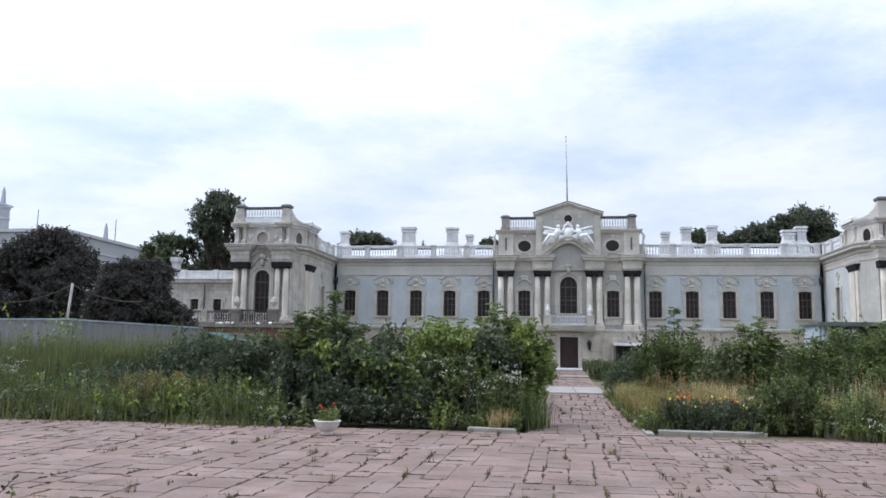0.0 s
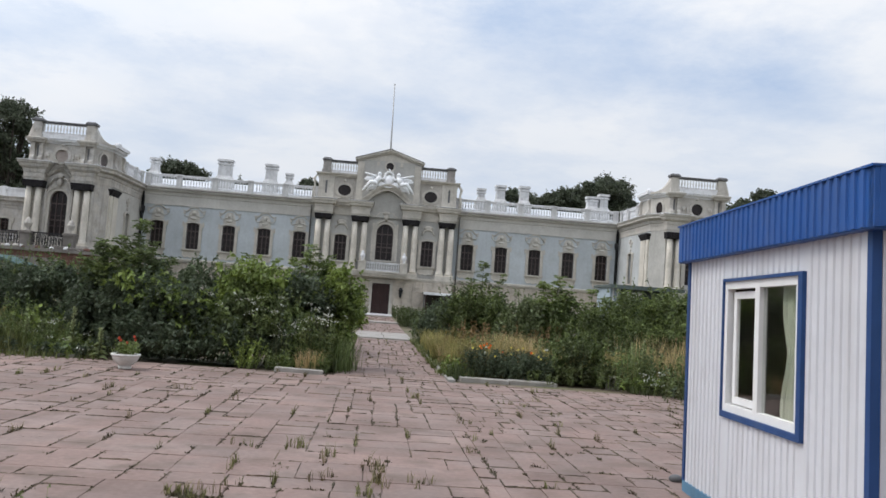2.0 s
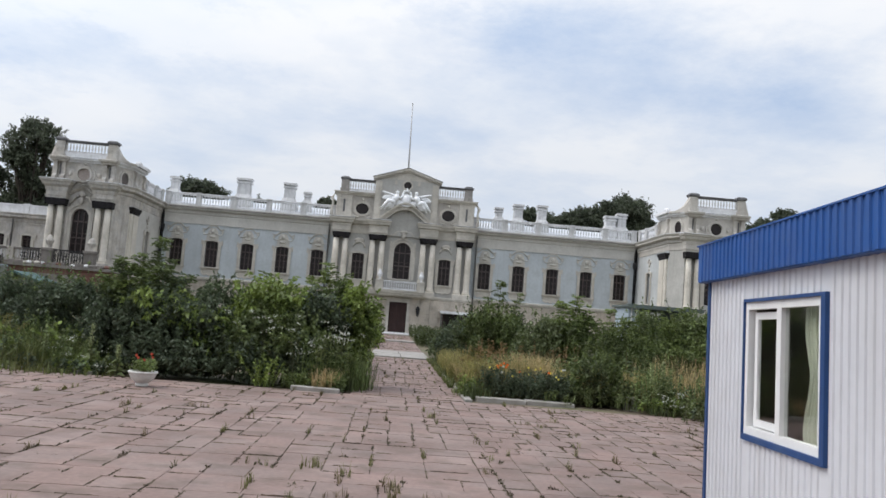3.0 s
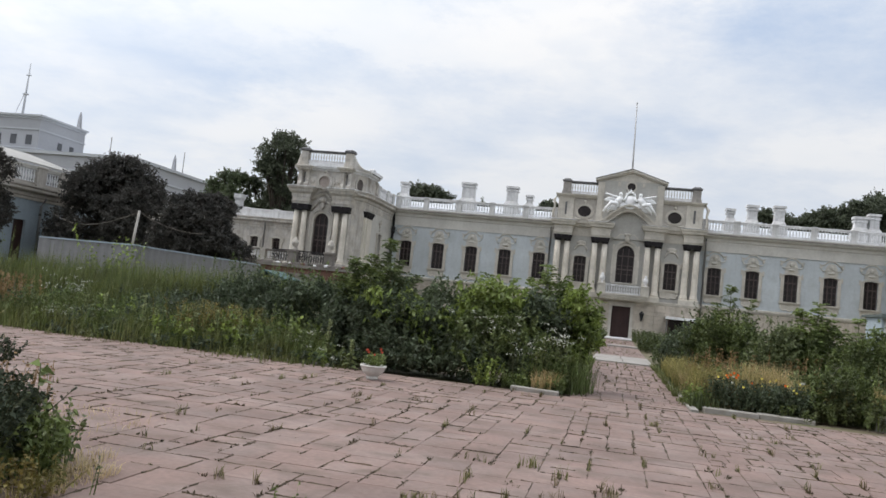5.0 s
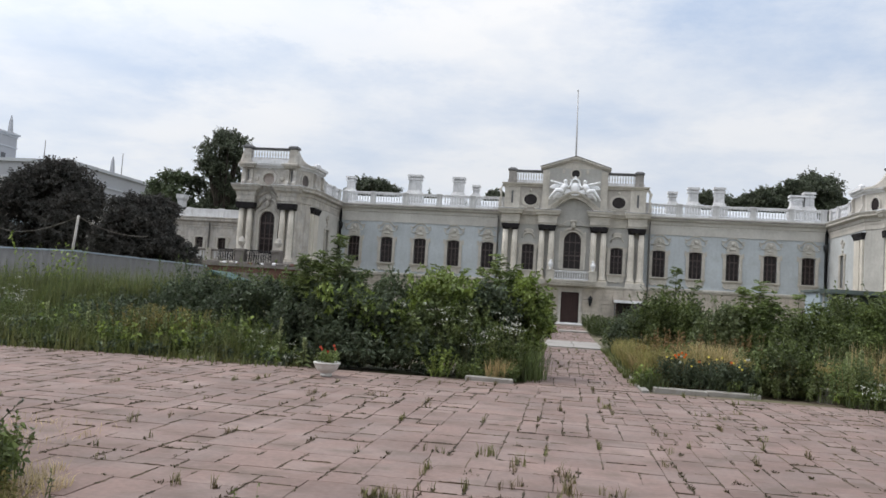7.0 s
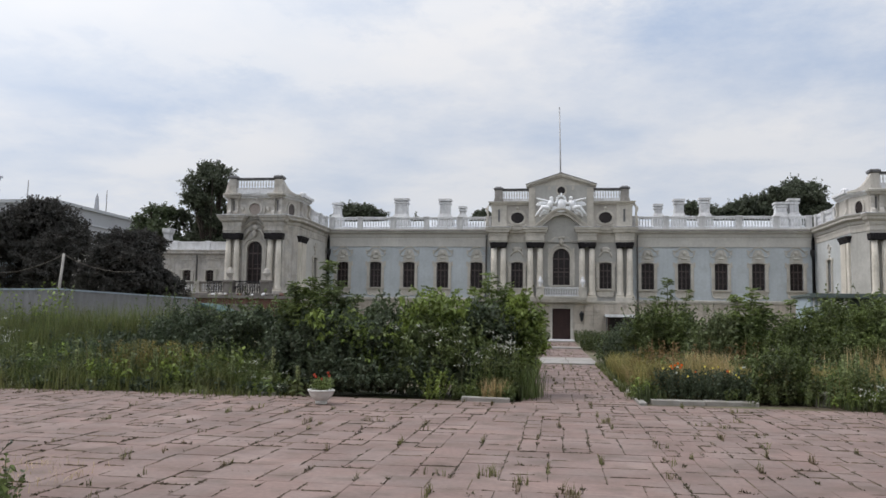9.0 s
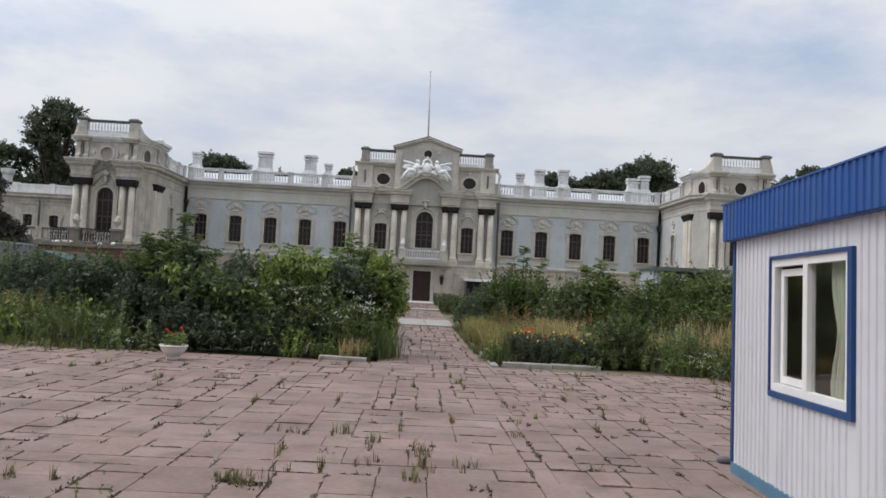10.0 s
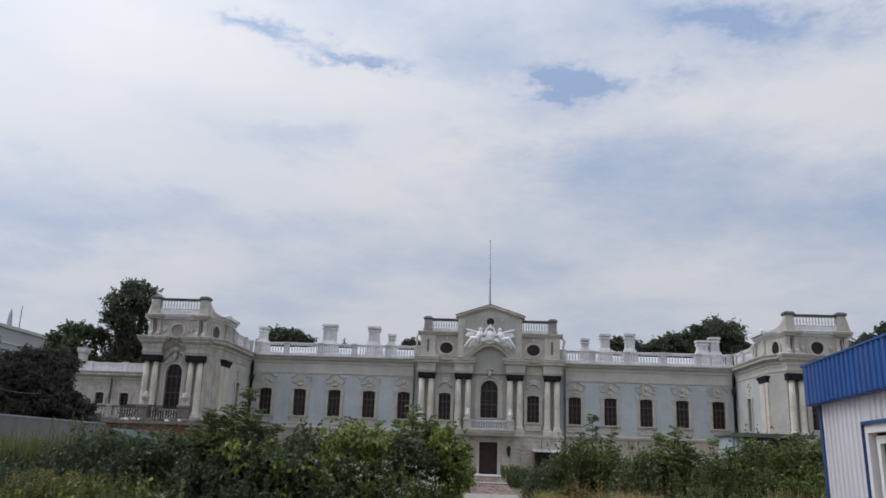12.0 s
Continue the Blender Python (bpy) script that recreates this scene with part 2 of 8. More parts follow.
class MB:
    """Collects vertices and faces of one mesh."""

    def __init__(self):
        self.v, self.f, self.s, self.weld = [], [], [], False

    def add(self, verts, faces, smooth=False):
        k = len(self.v)
        self.v += [tuple(p) for p in verts]
        self.f += [tuple(i + k for i in f) for f in faces]
        self.s += [smooth] * len(faces)
        return self

    def box(self, x0, x1, y0, y1, z0, z1, c=0.0):
        """A box; c chamfers its upright and upper edges."""
        if c <= 0:
            v = [(x, y, z) for z in (z0, z1) for x, y in ((x0, y0), (x1, y0), (x1, y1), (x0, y1))]
            return self.add(v, [(0, 3, 2, 1), (4, 5, 6, 7), (0, 1, 5, 4), (1, 2, 6, 5), (2, 3, 7, 6), (3, 0, 4, 7)])
        rings = []
        for z, d in ((z0, 0), (z1 - c, 0), (z1, c)):
            a, b_, e, g = x0 + d, x1 - d, y0 + d, y1 - d
            rings.append([(a + c, e, z), (b_ - c, e, z), (b_, e + c, z), (b_, g - c, z), (b_ - c, g, z), (a + c, g, z), (a, g - c, z), (a, e + c, z)])
        return self.rings(rings)

    def rings(self, rings, smooth=False, caps=True):
        n = len(rings[0])
        faces = [(r * n + i, r * n + (i + 1) % n, (r + 1) * n + (i + 1) % n, (r + 1) * n + i) for r in range(len(rings) - 1) for i in range(n)]
        self.add([p for r in rings for p in r], faces, smooth)
        if caps:
            k = len(self.v) - n * len(rings)
            self.f += [tuple(range(k + n - 1, k - 1, -1)), tuple(range(len(self.v) - n, len(self.v)))]
            self.s += [False, False]
        return self

    def extrude(self, pts, vec):
        """A flat polygon of 3D points, drawn out along vec."""
        a = [Vector(p) for p in pts]
        return self.rings([a, [p + Vector(vec) for p in a]])

    def lathe(self, x, y, profile, n=14, z=0.0, sx=1.0, sy=1.0):
        return self.rings([[(x + r * sx * math.cos(2 * math.pi * i / n), y + r * sy * math.sin(2 * math.pi * i / n), z + h) for i in range(n)] for r, h in profile], True)

    def tube(self, pts, radii, n=8):
        rings = []
        pts = [Vector(p) for p in pts]
        for i, p in enumerate(pts):
            d = (pts[min(i + 1, len(pts) - 1)] - pts[max(i - 1, 0)]).normalized()
            side = d.orthogonal().normalized() if abs(d.z) > 0.95 else d.cross(Vector((0, 0, 1))).normalized()
            other = d.cross(side)
            r = radii[i] if isinstance(radii, (list, tuple)) else radii
            rings.append([p + (side * math.cos(2 * math.pi * j / n) + other * math.sin(2 * math.pi * j / n)) * r for j in range(n)])
        return self.rings(rings, True)

    def ball(self, c, r, n=10, m=7):
        prof = [(max(0.01, math.sin(math.pi * i / m)), -math.cos(math.pi * i / m)) for i in range(m + 1)]
        rx, ry, rz = r if isinstance(r, (list, tuple)) else (r, r, r)
        return self.rings([[(c[0] + rx * q * math.cos(2 * math.pi * i / n), c[1] + ry * q * math.sin(2 * math.pi * i / n), c[2] + rz * h) for i in range(n)] for q, h in prof], True)

    def moulding(self, path, profile, smooth=False):
        """profile (outwards, z) swept along a plan path; outwards is to the right of the way."""
        p = [Vector(q) for q in path]
        rings = []
        for i, q in enumerate(p):
            a = (q - p[i - 1]).normalized() if i else None
            b_ = (p[i + 1] - q).normalized() if i < len(p) - 1 else None
            na = Vector((a.y, -a.x)) if a else None
            nb = Vector((b_.y, -b_.x)) if b_ else None
            if na and nb:
                n = (na + nb).normalized()
                n = n / max(0.4, n.dot(na))
            else:
                n = na or nb
            rings.append([(q.x + n.x * o, q.y + n.y * o, z) for o, z in profile])
        return self.rings(rings, smooth)

    def mesh(self, name, mat):
        me = bpy.data.meshes.new(name)
        me.from_pydata(self.v, [], self.f)
        me.polygons.foreach_set("use_smooth", self.s)
        bm = bmesh.new()
        bm.from_mesh(me)
        if self.weld:
            bmesh.ops.remove_doubles(bm, verts=bm.verts, dist=0.0005)
        bmesh.ops.recalc_face_normals(bm, faces=bm.faces)
        bm.to_mesh(me)
        bm.free()
        me.materials.append(mat)
        return me


def thing(name, at=(0, 0, 0), label="", category="", group="", kind=""):
    ob = new(name)
    ob.empty_display_size = 0.2
    ob.location = at
    WM[ob] = Matrix.Translation(at)
    return tagged(ob, label, category, group, kind)


def part(name, data, mat, parent, label="", at=None):
    """One mesh object under a thing or a part; data is an MB in world places, or a mesh to share, set at a pose."""
    me = data.mesh(name, mat) if isinstance(data, MB) else data
    ob = new(name, me)
    m = at if at is not None else Matrix()
    ob.parent = parent
    ob.matrix_parent_inverse = WM[parent].inverted()
    ob.matrix_basis = m
    WM[ob] = m
    return tagged(ob, label) if label else ob


def solo(name, data, mat, label="", category="", group="", kind="", at=None):
    """A thing that is one mesh."""
    me = data.mesh(name, mat) if isinstance(data, MB) else data
    ob = new(name, me)
    if at is not None:
        ob.matrix_basis = at
    WM[ob] = at if at is not None else Matrix()
    return tagged(ob, label, category, group, kind)


def wall_holes(mb, f, u0, u1, z0, z1, depth, holes):
    """A wall of prisms with real openings. f(u, d, z) gives the place; holes are (centre, width, sill, top, rise of its arch)."""
    def block(poly):
        a = [f(u, 0, z) for u, z in poly]
        b_ = [f(u, depth, z) for u, z in poly]
        mb.rings([a, b_])
    mb.weld = True
    at = u0
    for c, w, s, t, rise in sorted(holes):
        block([(at, z0), (c - w / 2, z0), (c - w / 2, z1), (at, z1)])
        block([(c - w / 2, z0), (c + w / 2, z0), (c + w / 2, s), (c - w / 2, s)])
        arc = [(c - w / 2 * math.cos(math.pi * i / 12), t - rise + rise * math.sin(math.pi * i / 12)) for i in range(13)] if rise else [(c - w / 2, t), (c + w / 2, t)]
        for (ua, za), (ub, zb) in zip(arc, arc[1:]):
            block([(ua, za), (ub, zb), (ub, z1), (ua, z1)])
        at = c + w / 2
    block([(at, z0), (u1, z0), (u1, z1), (at, z1)])


def arch_ring(mb, f, c, w, s, t, rise, band, d0, d1, foot=True):
    """A surround round an opening: band wide, from depth d0 to d1."""
    def pts(g):
        a = [(c - w / 2 - g, s - (g if foot else 0))]
        k = 12 if rise else 1
        for i in range(k + 1):
            if rise:
                a.append((c - (w / 2 + g) * math.cos(math.pi * i / k), t - rise + (rise + g) * math.sin(math.pi * i / k)))
            else:
                a.append((c + (w / 2 + g) * (2 * i - 1), t + g))
        return a + [(c + w / 2 + g, s - (g if foot else 0))]
    inner, outer = pts(0), pts(band)
    for i in range(len(inner) - 1):
        q = [inner[i], inner[i + 1], outer[i + 1], outer[i]]
        mb.rings([[f(u, d0, z) for u, z in q], [f(u, d1, z) for u, z in q]])
# ---- palace ----
FY = 85.0                                               # plane of the main front
CY = 83.6                                               # plane of the centre block
palace = thing("palace", (0, FY, 0), "pale blue and cream baroque palace with dark windows and netted capitals", "palace")
WINDOWS = [8.78, 12.4, 16.01, 19.63, 23.25]
CORNICE = [(-0.1, 10.42), (0.08, 10.42), (0.08, 10.62), (0.16, 10.7), (0.2, 10.95), (0.42, 11.05), (0.5, 11.12), (0.5, 11.3), (0.58, 11.38), (0.6, 11.48), (-0.1, 11.5)]
STRING = [(-0.1, 3.86), (0.14, 3.86), (0.18, 3.95), (0.24, 4.05), (0.24, 4.2), (0.05, 4.26), (-0.1, 4.26)]


def front(y):
    return lambda u, d, z: (u, y + d, z)


def side(x, sgn):
    """A wall that runs along y; depth goes away from the court."""
    return lambda u, d, z: (x + sgn * d, u, z)


# upper walls with openings
for sg in (-1, 1):
    mb = MB()
    holes = [(sg * x, 1.27, 5.31, 8.02, 0.16) for x in WINDOWS]
    a, b_ = sorted((sg * 7.1, sg * 24.75))
    wall_holes(mb, front(FY), a, b_, 4.0, 9.72, 0.55, holes)
    part("upper_wall", mb, M_BLUE, palace, "pale blue plastered wall")
    mb = MB().box(a, b_, FY - 0.06, FY + 0.5, 9.72, 10.5)
    mb.box(a, b_, FY - 0.1, FY + 0.3, 9.66, 9.76)
    part("frieze", mb, M_FRIEZE, palace)
    mb = MB()
    mb.moulding([(a, FY), (b_, FY)], CORNICE)
    part("cornice", mb, M_FRIEZE, palace)
    # dark strip drawn for the stain and shadow line under the balustrade
    part("gutter", MB().box(a, b_, FY - 0.66, FY - 0.5, 11.28, 11.37), M_DARKSTONE, palace, "dark gutter strip for the stain and shadow line of the cornice")
    mb = MB()
    mb.moulding([(a, FY), (b_, FY)], STRING)
    part("string_course", mb, M_CREAM, palace)
    # ground storey in banded courses
    mb = MB().box(a, b_, FY + 0.02, FY + 0.6, 0, 3.9)
    for i in range(8):
        z = 0.5 + i * 0.42
        for j in range(12):
            w = (b_ - a) / 12
            o = (i % 2) * w / 2
            x0, x1 = max(a, a + j * w - o), min(b_, a + (j + 1) * w - o - 0.03)
            if x1 > x0 + 0.1:
                mb.box(x0, x1, FY - 0.08, FY + 0.05, z, z + 0.38, 0.02)
    mb.box(a, b_, FY - 0.2, FY + 0.05, 0, 0.46, 0.03)
    part("ground_storey", mb, M_RUST, palace)
    # dark low windows of the ground storey, behind the shrubs
    for x in WINDOWS:
        low = part("ground_window", MB().box(sg * x - 0.5, sg * x + 0.5, FY - 0.12, FY - 0.09, 1.2, 2.6), M_PANE, palace)
        part("window_frame", MB().box(sg * x - 0.6, sg * x - 0.5, FY - 0.16, FY - 0.08, 1.1, 2.7).box(sg * x + 0.5, sg * x + 0.6, FY - 0.16, FY - 0.08, 1.1, 2.7)
             .box(sg * x - 0.6, sg * x + 0.6, FY - 0.16, FY - 0.08, 2.6, 2.7).box(sg * x - 0.02, sg * x + 0.02, FY - 0.15, FY - 0.1, 1.2, 2.6), M_JOINERY, low)

# body behind the front, with dark rooms, and the low roof
mb = MB().box(-24.7, 24.7, FY + 0.9, FY + 14, 0, 11.4)
part("core", mb, M_DARKROOM, palace)
mb = MB()
mb.extrude([(-24.9, FY + 0.1, 11.5), (24.9, FY + 0.1, 11.5), (20.5, FY + 6.5, 13.2), (-20.5, FY + 6.5, 13.2)], (0, 0, -0.06))
mb.extrude([(-24.9, FY + 14.2, 11.5), (24.9, FY + 14.2, 11.5), (20.5, FY + 6.5, 13.2), (-20.5, FY + 6.5, 13.2)], (0, 0, -0.06))
part("roof", mb, M_ROOF, palace, "low pale metal roof")


# ---- window set: shared meshes, built about the sill's centre ----
def segment_pts(w, z0, z1, rise, k=8):
    return [(-w / 2, z0), (w / 2, z0)] + [(w / 2 * math.cos(math.pi * i / k), z1 - rise + rise * math.sin(math.pi * i / k)) for i in range(k + 1)]


def window_meshes(w, h, rise, hood=True, bars=3):
    pane = MB()
    pane.extrude([(x, 0.3, z) for x, z in segment_pts(w, 0, h, rise)], (0, 0.02, 0))
    frame_ = MB()
    f = front(0.22)
    arch_ring(frame_, f, 0, w - 0.16, 0.08, h - 0.08, rise, 0.08, 0, 0.07)
    for x in ([-w / 6, w / 6] if bars == 3 else [0]):
        frame_.box(x - 0.045, x + 0.045, 0.21, 0.28, 0.08, h - 0.06 - (rise * 0.25))
    for z in ([h * 0.69] if h < 3 else [h * 0.36, h * 0.72]):
        frame_.box(-w / 2 + 0.05, w / 2 - 0.05, 0.205, 0.285, z - 0.06, z + 0.06)
    for z in (h * 0.23, h * 0.46):
        frame_.box(-w / 2 + 0.05, w / 2 - 0.05, 0.23, 0.27, z - 0.02, z + 0.02)
    trim = MB()
    f = front(0)
    arch_ring(trim, f, 0, w, 0, h, rise, 0.2, -0.09, 0.04, foot=False)
    arch_ring(trim, f, 0, w + 0.4, 0, h, rise, 0.1, -0.13, 0.02, foot=False)
    for s in (-1, 1):                                    # ears and little feet
        trim.box(s * (w / 2 + 0.37) - 0.09, s * (w / 2 + 0.37) + 0.09, -0.1, 0.02, h - 0.42, h + 0.06)
        trim.box(s * (w / 2 + 0.17) - 0.15, s * (w / 2 + 0.17) + 0.15, -0.11, 0.02, -0.28, 0.0)
    sill = MB()
    sill.box(-w / 2 - 0.38, w / 2 + 0.38, -0.22, 0.22, -0.12, 0.0)
    sill.box(-w / 2 - 0.3, w / 2 + 0.3, -0.14, 0.02, -0.2, -0.12)
    apron = MB()                                         # scalloped apron below the sill
    pts = [(-w / 2 - 0.2, -0.2)]
    for i in range(21):
        u = i / 20
        x = (-1 + 2 * u) * (w / 2 + 0.2)
        pts.append((x, -0.62 - 0.16 * abs(math.sin(u * math.pi * 3)) - 0.1 * math.sin(u * math.pi)))
    pts.append((w / 2 + 0.2, -0.2))
    apron.extrude([(x, -0.035, z) for x, z in pts], (0, 0.045, 0))
    apron.tube([(x, -0.05, z) for x, z in pts], 0.055, 6)          # raised rim
    top = None
    if hood:
        top = MB()                                       # waved hood: low arms, high middle
        prof = []
        for i in range(25):
            u = -1 + i / 12
            z = h + 1.1 + 0.58 * math.sqrt(max(0.0, 1 - (u / 0.6) ** 2)) if abs(u) < 0.55 else h + 1.34 - 0.1 * math.sin((abs(u) - 0.55) / 0.45 * math.pi)
            prof.append((u * 1.12, z))
        for (xa, za), (xb, zb) in zip(prof, prof[1:]):
            top.rings([[(xa, -0.14, za), (xb, -0.14, zb), (xb, -0.1, zb - 0.15), (xa, -0.1, za - 0.15)], [(xa, 0.02, za), (xb, 0.02, zb), (xb, 0.02, zb - 0.15), (xa, 0.02, za - 0.15)]])
        for s in (-1, 1):                                # scrolls at the ends and drapery
            top.tube([(s * 0.98, -0.17, h + 0.98), (s * 0.98, 0.02, h + 0.98)], 0.12, 10)
            top.tube([(s * 0.98, -0.12, h + 0.8), (s * 0.8, -0.14, h + 0.62), (s * 0.5, -0.15, h + 0.66), (s * 0.2, -0.16, h + 0.86)], [0.04, 0.05, 0.05, 0.04], 6)
        top.extrude([(-0.66, -0.05, h + 0.18), (0.66, -0.05, h + 0.18), (0.5, -0.05, h + 1.0), (0.3, -0.05, h + 1.35), (-0.3, -0.05, h + 1.35), (-0.5, -0.05, h + 1.0)], (0, 0.06, 0))
        top.ball((0, -0.08, h + 0.98), (0.2, 0.1, 0.22))
        top.ball((0, -0.1, h + 0.45), (0.32, 0.08, 0.13))
    names = (("pane", pane, M_PANE), ("window_frame", frame_, M_JOINERY), ("surround", trim, M_CREAM), ("sill", sill, M_CREAM), ("apron", apron, M_CREAM)) + ((("hood", top, M_HOOD),) if top else ())
    return [(n, m.mesh(n, mat)) for n, m, mat in names]


def put_window(meshes, parent, m, skip=()):
    """A window as a part: its pane carries frame, surround, sill, apron and hood."""
    done = dict(meshes)
    win = part("window", done["pane"], None, parent, at=m)
    for n, me in meshes[1:]:
        if n not in skip:
            part(n, me, None, win, at=m)
    return win


plain_window = window_meshes(1.27, 2.71, 0.16)
for sg in (-1, 1):
    for x in WINDOWS:
        put_window(plain_window, palace, pose(sg * x, FY, 5.31))

# ---- main balustrades ----
baluster_mb = MB()
baluster_mb.lathe(0, 0, [(0.075, 0), (0.075, 0.08), (0.045, 0.12), (0.04, 0.16), (0.085, 0.34), (0.08, 0.44), (0.04, 0.68), (0.045, 0.74), (0.075, 0.78), (0.075, 0.84)], 8)
BALUSTER = baluster_mb.mesh("baluster", M_WHITE)


def balustrade(parent, p0, p1, z, posts, height=1.33, gap=0.29, skip=0.35, mat=M_WHITE, post_w=0.55, post_h=None, cap=M_WHITE):
    """Base, rail, pedestals at the given shares of the way, and balusters between them."""
    a, b_ = Vector(p0), Vector(p1)
    d = (b_ - a).normalized()
    length = (b_ - a).length
    ang = math.degrees(math.atan2(d.y, d.x))
    k = height / 1.33
    body = MB()
    body.box(0, length, -0.14, 0.14, 0, 0.24 * k)
    body.box(0, length, -0.17, 0.17, 0.2 * k, 0.24 * k)
    part("plinth", body.mesh("plinth", mat), None, parent, at=pose(a.x, a.y, z, 0, 0, ang))
    rail = MB()
    rail.box(0, length, -0.13, 0.13, height - 0.25 * k, height - 0.09 * k)
    rail.box(0, length, -0.18, 0.18, height - 0.1 * k, height, 0.02)
    part("rail", rail.mesh("rail", cap if cap is not M_LEAD else M_LEAD), None, parent, at=pose(a.x, a.y, z, 0, 0, ang))
    ped = MB()
    hh = post_h or height + 0.04
    ped.box(-post_w / 2, post_w / 2, -0.24, 0.24, 0, hh - 0.1)
    ped.box(-post_w / 2 - 0.05, post_w / 2 + 0.05, -0.29, 0.29, 0, 0.2)
    ped.box(-post_w / 2 - 0.05, post_w / 2 + 0.05, -0.29, 0.29, hh - 0.16, hh, 0.03)
    pm = ped.mesh("pedestal", M_CHIM if mat is M_WHITE else mat)
    for s in posts:
        q = a + d * (length * s)
        part("pedestal", pm, None, parent, at=pose(q.x, q.y, z, 0, 0, ang))
    n = int(length / gap)
    for i in range(n):
        s = (i + 0.5) / n
        if all(abs(s - p) * length > skip for p in posts):
            q = a + d * (length * s)
            part("baluster", BALUSTER, None, parent, at=pose(q.x, q.y, z + 0.24 * k) @ Matrix.Diagonal((1, 1, k, 1)))


MIDS = [10.59, 14.2, 17.82, 21.44]
for sg in (-1, 1):
    xs = [(x - 7.3) / (24.8 - 7.3) for x in [7.55] + MIDS + [24.55]]
    balustrade(palace, (sg * 7.3, FY + 0.05), (sg * 24.8, FY + 0.05), 11.5, xs)


for sg in (-1, 1):                                        # pale metal roof that rises behind the balustrade
    a, b_ = sorted((sg * 7.25, sg * 25.0))
    part("roof_slope", MB().extrude([(a, FY + 0.45, 11.42), (a, FY + 0.45, 11.62), (a, FY + 7.5, 13.3), (a, FY + 7.5, 13.0)], (b_ - a, 0, 0)), M_ROOF, palace, "pale sheet-metal roof")


# ---- chimneys ----
def chimney(x, w, top, y=88.0, base=11.9):
    mb = MB()
    d = min(w, 0.9)
    mb.rings([[(x + a * (w / 2 + e), y + b_ * (d / 2 + e), z) for a, b_ in ((-1, -1), (1, -1), (1, 1), (-1, 1))]
              for z, e in ((base, 0.22), (base + 1.3, 0.16), (base + 1.65, -0.04), (top - 0.62, -0.06), (top - 0.54, 0.05), (top - 0.38, 0.05), (top - 0.35, -0.09), (top - 0.26, -0.09), (top - 0.22, 0.1), (top, 0.08))])
    part("chimney", mb, M_CHIM, palace, "white plastered roof chimney")


for x, w, top in ((-24.8, 0.9, 14.83), (-17.48, 1.5, 15.27), (-12.6, 1.25, 15.18), (-10.65, 0.7, 14.38), (10.23, 0.82, 14.52), (12.36, 1.05, 15.04), (14.99, 1.05, 15.14), (22.65, 1.2, 14.64), (23.91, 0.98, 15.0)):
    chimney(x, w, top)
chimney(-27.1, 0.9, 13.9, 82.0)
chimney(27.1, 0.9, 13.9, 82.0)

# drain pipes in the court's corners and beside the centre block
for x, y in ((-24.72, FY - 0.35), (24.72, FY - 0.35), (-7.75, FY - 0.28), (7.75, FY - 0.28)):
    mb = MB().tube([(x, y, 0.2), (x, y, 10.35), (x, y - 0.25, 10.8)], 0.085)
    mb.lathe(x, y, [(0.1, 8.6), (0.2, 8.9), (0.22, 9.35), (0.12, 9.4)], 8) if abs(x) > 20 else None
    part("drain_pipe", mb, M_IRON if abs(x) > 20 else M_PIPE, palace)

# ---- centre block ----
mb = MB()
wall_holes(mb, front(CY), -7.2, 7.2, 4.0, 10.0, 0.55, [(-4.47, 1.23, 5.3, 7.95, 0.16), (0.03, 1.74, 5.62, 9.36, 0.87), (4.47, 1.23, 5.3, 7.95, 0.16)])
mb.box(-7.2, -6.7, CY + 0.55, FY + 0.2, 4.0, 10.0)
mb.box(6.7, 7.2, CY + 0.55, FY + 0.2, 4.0, 10.0)
part("centre_wall", mb, M_GREYW, palace, "pale grey plastered middle wall")
part("centre_core", MB().box(-6.6, 6.6, CY + 0.9, FY + 5, 0, 14), M_DARKROOM, palace)
side_window = window_meshes(1.23, 2.65, 0.16)
for sg in (-1, 1):
    put_window(side_window, palace, pose(sg * 4.47, CY, 5.3), skip=("hood",))
    mb = MB().ball((sg * 4.47, CY - 0.05, 9.25), (0.5, 0.08, 0.28))
    mb.tube([(sg * 4.47 + 0.6 * math.cos(a), CY - 0.1, 8.55 + 0.55 * math.sin(a)) for a in [math.pi * i / 10 for i in range(11)]], 0.08, 6)
    part("relief", mb, M_CREAM, palace)
arch_window = window_meshes(1.74, 3.74, 0.87, hood=False)
put_window(arch_window, palace, pose(0.03, CY, 5.62), skip=("apron",))
mb = MB()
arch_ring(mb, front(CY), 0.03, 2.3, 5.62, 9.64, 1.15, 0.2, -0.2, 0.02, foot=False)
mb.ball((0.03, CY - 0.25, 10.0), (0.24, 0.2, 0.36))
mb.ball((0.03, CY - 0.2, 10.42), (0.4, 0.16, 0.2))
for s in (-1, 1):
    mb.tube([(0.03 + s * a, CY - 0.15, z) for a, z in ((0.3, 10.5), (0.7, 10.45), (1.1, 10.05), (1.3, 10.1), (1.4, 9.9))], [0.08, 0.1, 0.1, 0.09, 0.05], 6)
part("arch_keystone", mb, M_CREAM, palace, "carved mask and garlands over the arched window")

